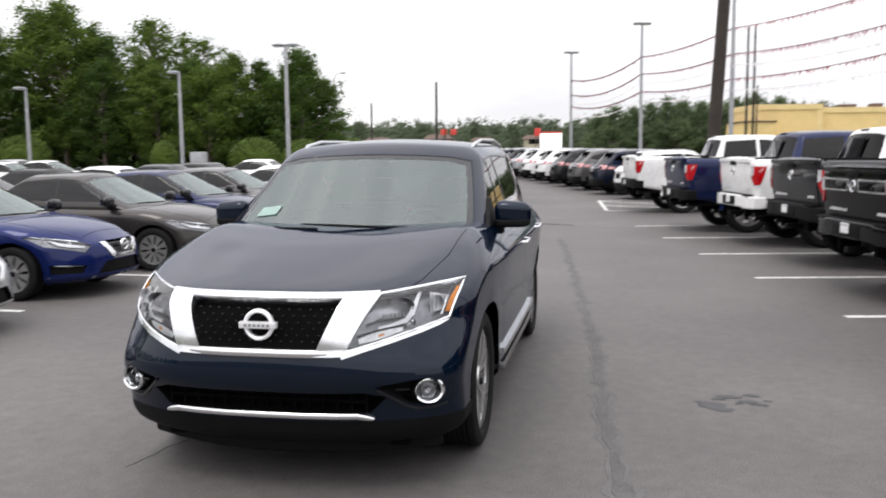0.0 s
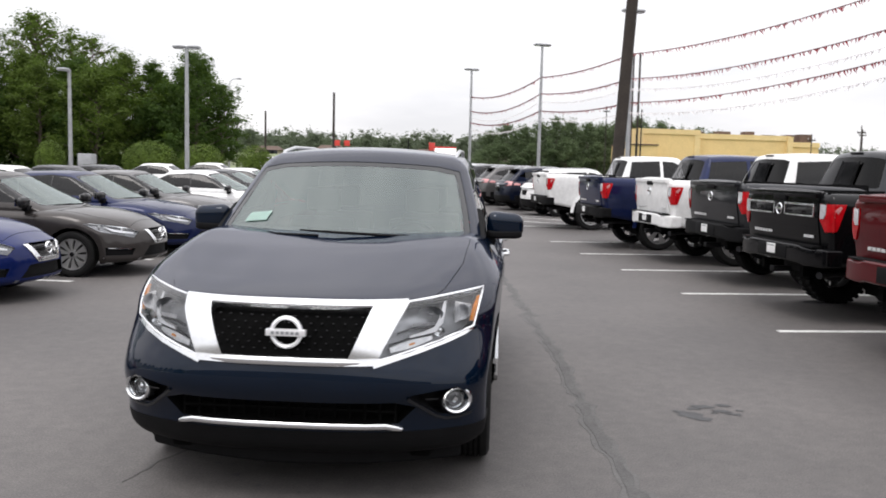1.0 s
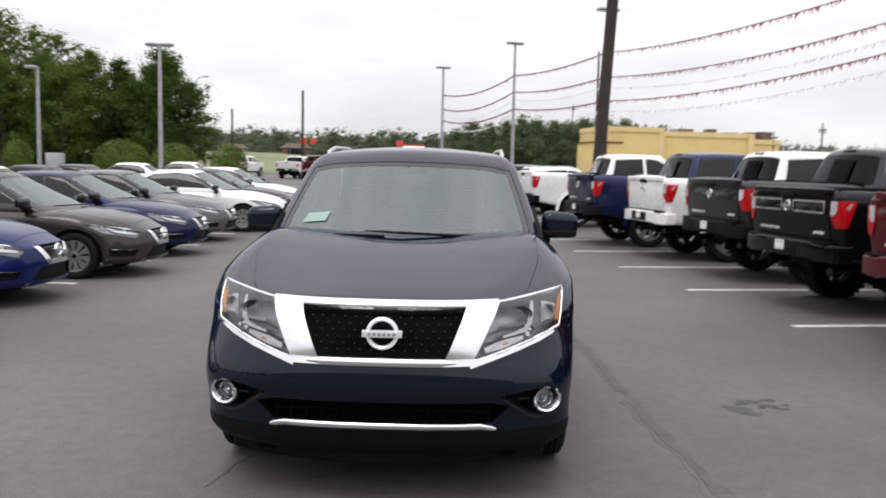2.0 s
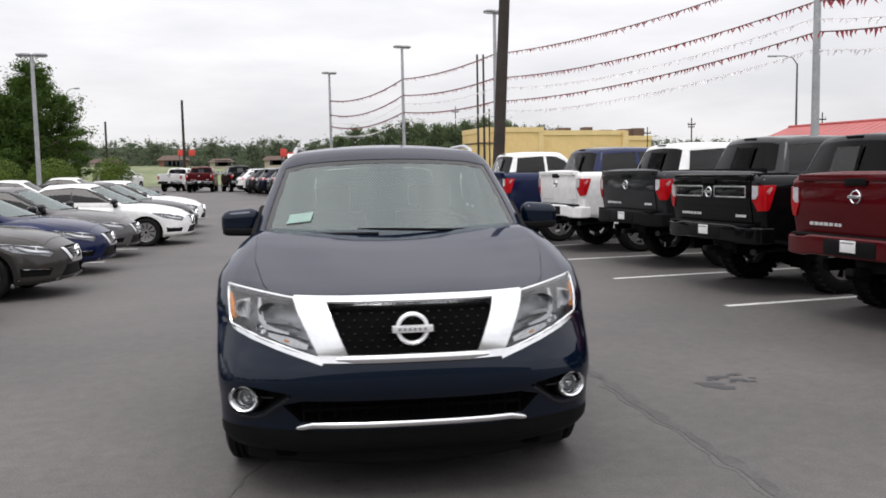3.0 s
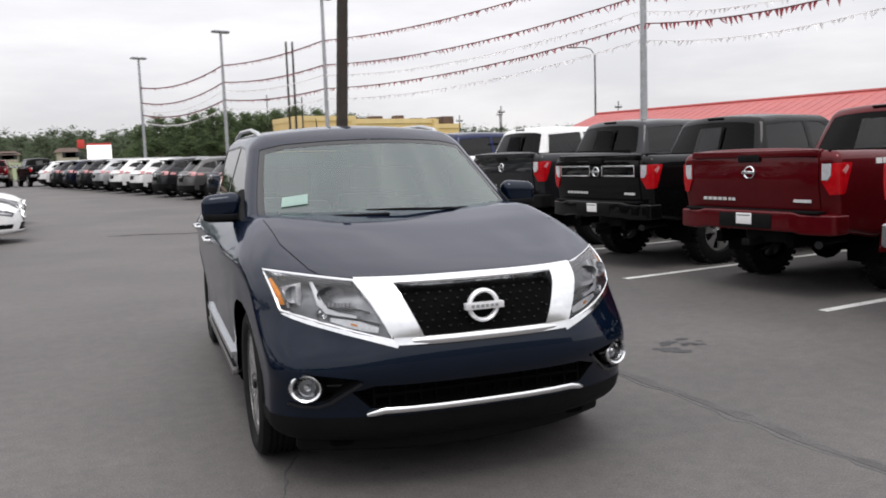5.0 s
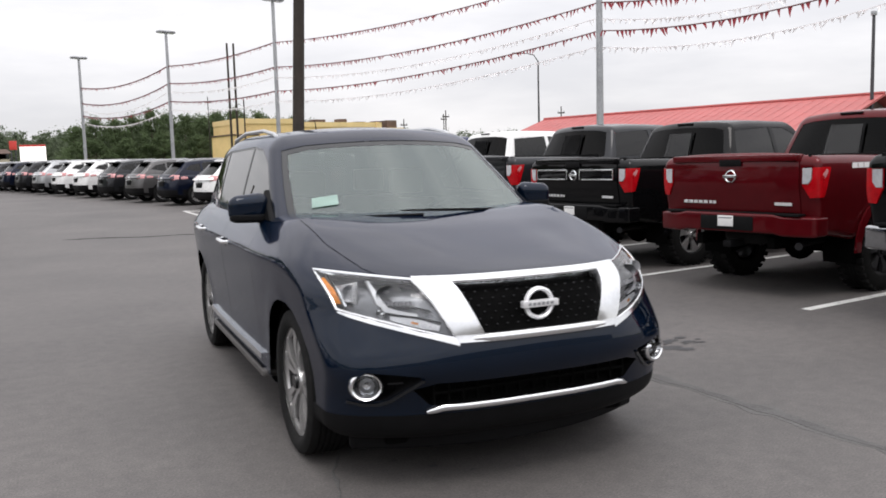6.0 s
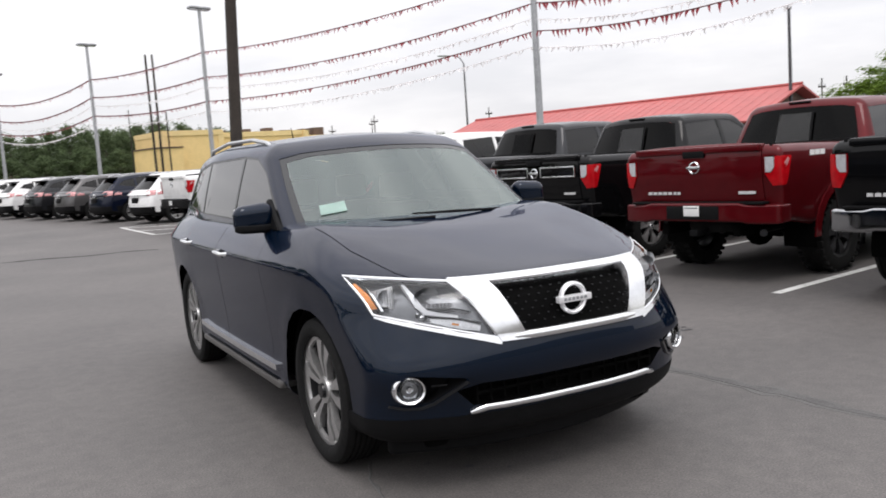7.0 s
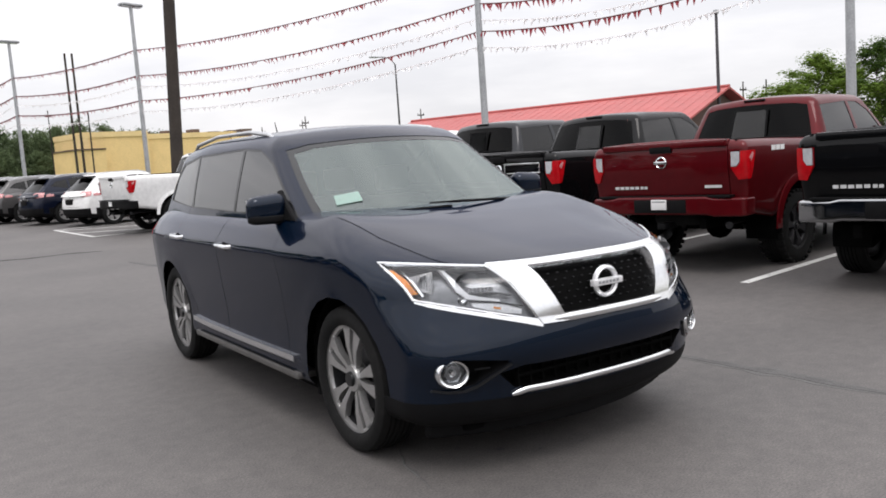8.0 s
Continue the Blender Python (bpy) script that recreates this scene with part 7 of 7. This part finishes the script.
for i, (x, y, h, ki) in enumerate(edge):
    k = kinds[ki]
    z = h / KIND_H[ki]
    zw = z * (1.05 if h > 9.5 else 1.15)
    m = Matrix.Translation((x, y, rise(y) - 0.06)) @ Matrix.Rotation(rng.uniform(0, 6.28), 4, "Z") @ Matrix.Diagonal((zw, zw, z, 1))
    if ki not in used:
        used.add(ki)
        k.matrix_basis = m
    else:
        c = copy_thing(k, m)
        c.matrix_basis = m


SHRUBLEAF = surface("shrub_leaf", (0.080, 0.125, 0.016), 0.7, 0, 1.5, 0.4, spec=0.2)


def shrub(x, y, w, h, seed):
    rng = random.Random(seed)
    ob = thing("shrub", "round clipped green shrub beside the lot", "shrub", "shrubs beside the lot")
    st = bmesh.new()
    leaves = Foliage(seed)
    foot = rise(y)
    leaves.cloud((x, y, foot + h * 0.56), w * 0.50, 9000, 0.036, h * 0.88 / w, 0.62)
    for i in range(9):
        a = i * 2.4
        r = w * 0.30 * math.sqrt(i / 9)
        e = Vector((x + math.cos(a) * r, y + math.sin(a) * r, foot + h * rng.uniform(0.42, 0.74)))
        add_tube(st, [(x, y, foot - 0.1), e], [0.05, 0.015], 5)
        leaves.cloud(e, w * 0.27, 420, 0.040, 1.0)
    part("stem", st, BARK, ob)
    crown(ob, leaves, SHRUBLEAF)


for i, (x, y, w, h) in enumerate(((-15.8, 38.2, 2.75, 2.45), (-13.1, 38.0, 2.25, 2.35), (-10.3, 37.5, 1.8, 2.35), (-20.85, 38, 1.45, 2.35), (-30.6, 40, 3.0, 2.8))):
    shrub(x, y, w, h, i + 3)

# undergrowth that closes the wood
rng = random.Random(9)
und = Foliage(9)
for i in range(960):
    x = rng.uniform(-66, -17.5)
    y = rng.uniform(55.5, 62)
    und.cloud((min(x, -20.5), y, 0.42 + (rng.uniform(0.1, 6.0) if i % 3 else rng.uniform(0.0, 1.4))), rng.uniform(0.8, 1.7), 130, 0.14)
tagged(new("undergrowth", und.mesh("undergrowth", LEAF[0])), "dark undergrowth between the trees", "undergrowth", kind="stuff")

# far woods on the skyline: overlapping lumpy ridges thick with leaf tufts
# distance haze is put into this paler, greyer leaf colour
FARLEAF = surface("haze_tinted_far_leaf", (0.155, 0.185, 0.130), 0.9, 0, 0.12, 0.4, spec=0.1)
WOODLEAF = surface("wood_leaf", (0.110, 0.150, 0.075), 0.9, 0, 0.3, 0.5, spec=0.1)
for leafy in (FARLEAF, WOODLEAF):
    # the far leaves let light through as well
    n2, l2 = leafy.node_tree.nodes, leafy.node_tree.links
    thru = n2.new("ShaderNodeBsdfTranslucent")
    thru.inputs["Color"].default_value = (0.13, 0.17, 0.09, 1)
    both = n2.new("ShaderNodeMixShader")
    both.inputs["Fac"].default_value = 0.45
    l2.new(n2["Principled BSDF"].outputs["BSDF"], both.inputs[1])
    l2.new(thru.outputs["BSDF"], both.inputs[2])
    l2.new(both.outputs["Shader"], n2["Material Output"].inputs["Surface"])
far = bmesh.new()
tufts = Foliage(21)
sky_line = curve((-320, 14.5), (-120, 15.0), (-70, 13.6), (-40, 12.8), (-10, 13.0), (0, 13.2), (12, 14.2), (25, 15.6), (45, 17.0), (60, 16.5), (75, 13), (120, 11), (240, 10))
for layer in range(3):
    rows = []
    for i in range(261):
        x = -260 + i * 2
        top = (sky_line(x) - 1.2 * layer) * (0.93 + 0.16 * noise.noise(Vector((x * 0.11, layer * 5.0, 0))) + 0.10 * noise.noise(Vector((x * 0.35, 2 + layer, 0))))
        y = 238 - 5 * layer + 3 * noise.noise(Vector((x * 0.2, 9, layer)))
        rows.append([far.verts.new((x, y - 2.5, -0.5)), far.verts.new((x, y + 1.5, top * 0.5)), far.verts.new((x, y + 3, top - 2.2)), far.verts.new((x, y + 4, top * 0.5)), far.verts.new((x, y + 5, -0.5))])
    for a, b in zip(rows, rows[1:]):
        for k in range(4):
            far.faces.new((a[k], b[k], b[k + 1], a[k + 1]))
    for i in range(3000):
        x = rng.uniform(-230, 230)
        top = (sky_line(x) - 1.2 * layer) * (0.93 + 0.16 * noise.noise(Vector((x * 0.11, layer * 5.0, 0))) + 0.10 * noise.noise(Vector((x * 0.35, 2 + layer, 0))))
        tufts.cloud((x, 237 - 5 * layer, max(1.0, top * rng.uniform(0.2, 1.0) - 0.5)), rng.uniform(1.0, 2.4), 26, 0.33, 0.9)
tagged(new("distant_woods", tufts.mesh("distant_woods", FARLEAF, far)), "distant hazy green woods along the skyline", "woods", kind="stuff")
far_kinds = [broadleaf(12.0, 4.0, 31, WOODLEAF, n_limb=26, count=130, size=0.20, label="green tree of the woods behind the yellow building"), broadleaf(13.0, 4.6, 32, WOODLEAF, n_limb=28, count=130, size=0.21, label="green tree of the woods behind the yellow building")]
far_spots = [(2.5, 181, 10.3), (6.2, 184, 12.0), (9.6, 180, 11.6), (13.2, 183, 12.4), (16.8, 181, 13.6), (20.2, 184, 13.0), (23.6, 181, 12.5), (27.4, 185, 12.3), (31.0, 187, 13.6), (35.5, 189, 14.4), (41, 190, 13.6), (4.5, 178, 7.5), (11.5, 177, 7.5), (18.5, 177, 8.5), (25.5, 178, 8.0),
             (-4, 214, 9.5), (-13, 216, 10.4), (-19, 214, 9.6), (-29, 216, 10.6), (-43, 217, 10.2), (-60, 216, 11.0)]
for i, (x, y, h) in enumerate(far_spots):
    k = i % 2
    m = Matrix.Translation((x, y, -0.06)) @ Matrix.Rotation(i * 1.3, 4, "Z") @ Matrix.Diagonal((1.0, 1.0, h / (12.0, 13.0)[k], 1))
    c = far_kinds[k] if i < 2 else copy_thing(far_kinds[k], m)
    # trees of the far field take the leaf colour with haze mixed in
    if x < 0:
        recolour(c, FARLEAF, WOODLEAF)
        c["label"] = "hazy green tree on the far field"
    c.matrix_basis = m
for i in range(20):
    # unseen trees added beyond the lot's left side; only paint and glass mirror them
    m = Matrix.Translation((-96 - 6 * math.sin(i * 0.8), 56 - i * 7.0, -0.06)) @ Matrix.Rotation(i * 1.9, 4, "Z") @ Matrix.Diagonal((1.0, 1.0, (11.5 + math.sin(i * 1.7)) / 12.5, 1))
    c = recolour(copy_thing(far_kinds[i % 2], m), LEAF[i % 2], WOODLEAF)
    c.matrix_basis = m
    c["label"] = "green tree added out of view beyond the lot"
for x, y, z, k in ((46.6, 30.2, 0.56, 2), (49.2, 27.4, 0.66, 2), (48.0, 28.5, 0.62, 1), (50.5, 26.0, 0.72, 0), (53.0, 24.0, 0.66, 3), (56, 26, 0.72, 2), (56.5, 21, 0.68, 1)):
    m = Matrix.Translation((x, y, -0.06)) @ Matrix.Diagonal((1.05, 1.05, z * 0.84, 1))
    c = copy_thing(kinds[k], m)
    recolour(c, LEAF[2], LEAF[1])
    c.matrix_basis = m

# wall added out of view behind the camera, where it covers the low sky
solid("wall_south", box(-45, 45, -30.4, -30, 0, 5.5), CONCRETE, "plain pale wall added out of view behind the camera", "wall", kind="structure")
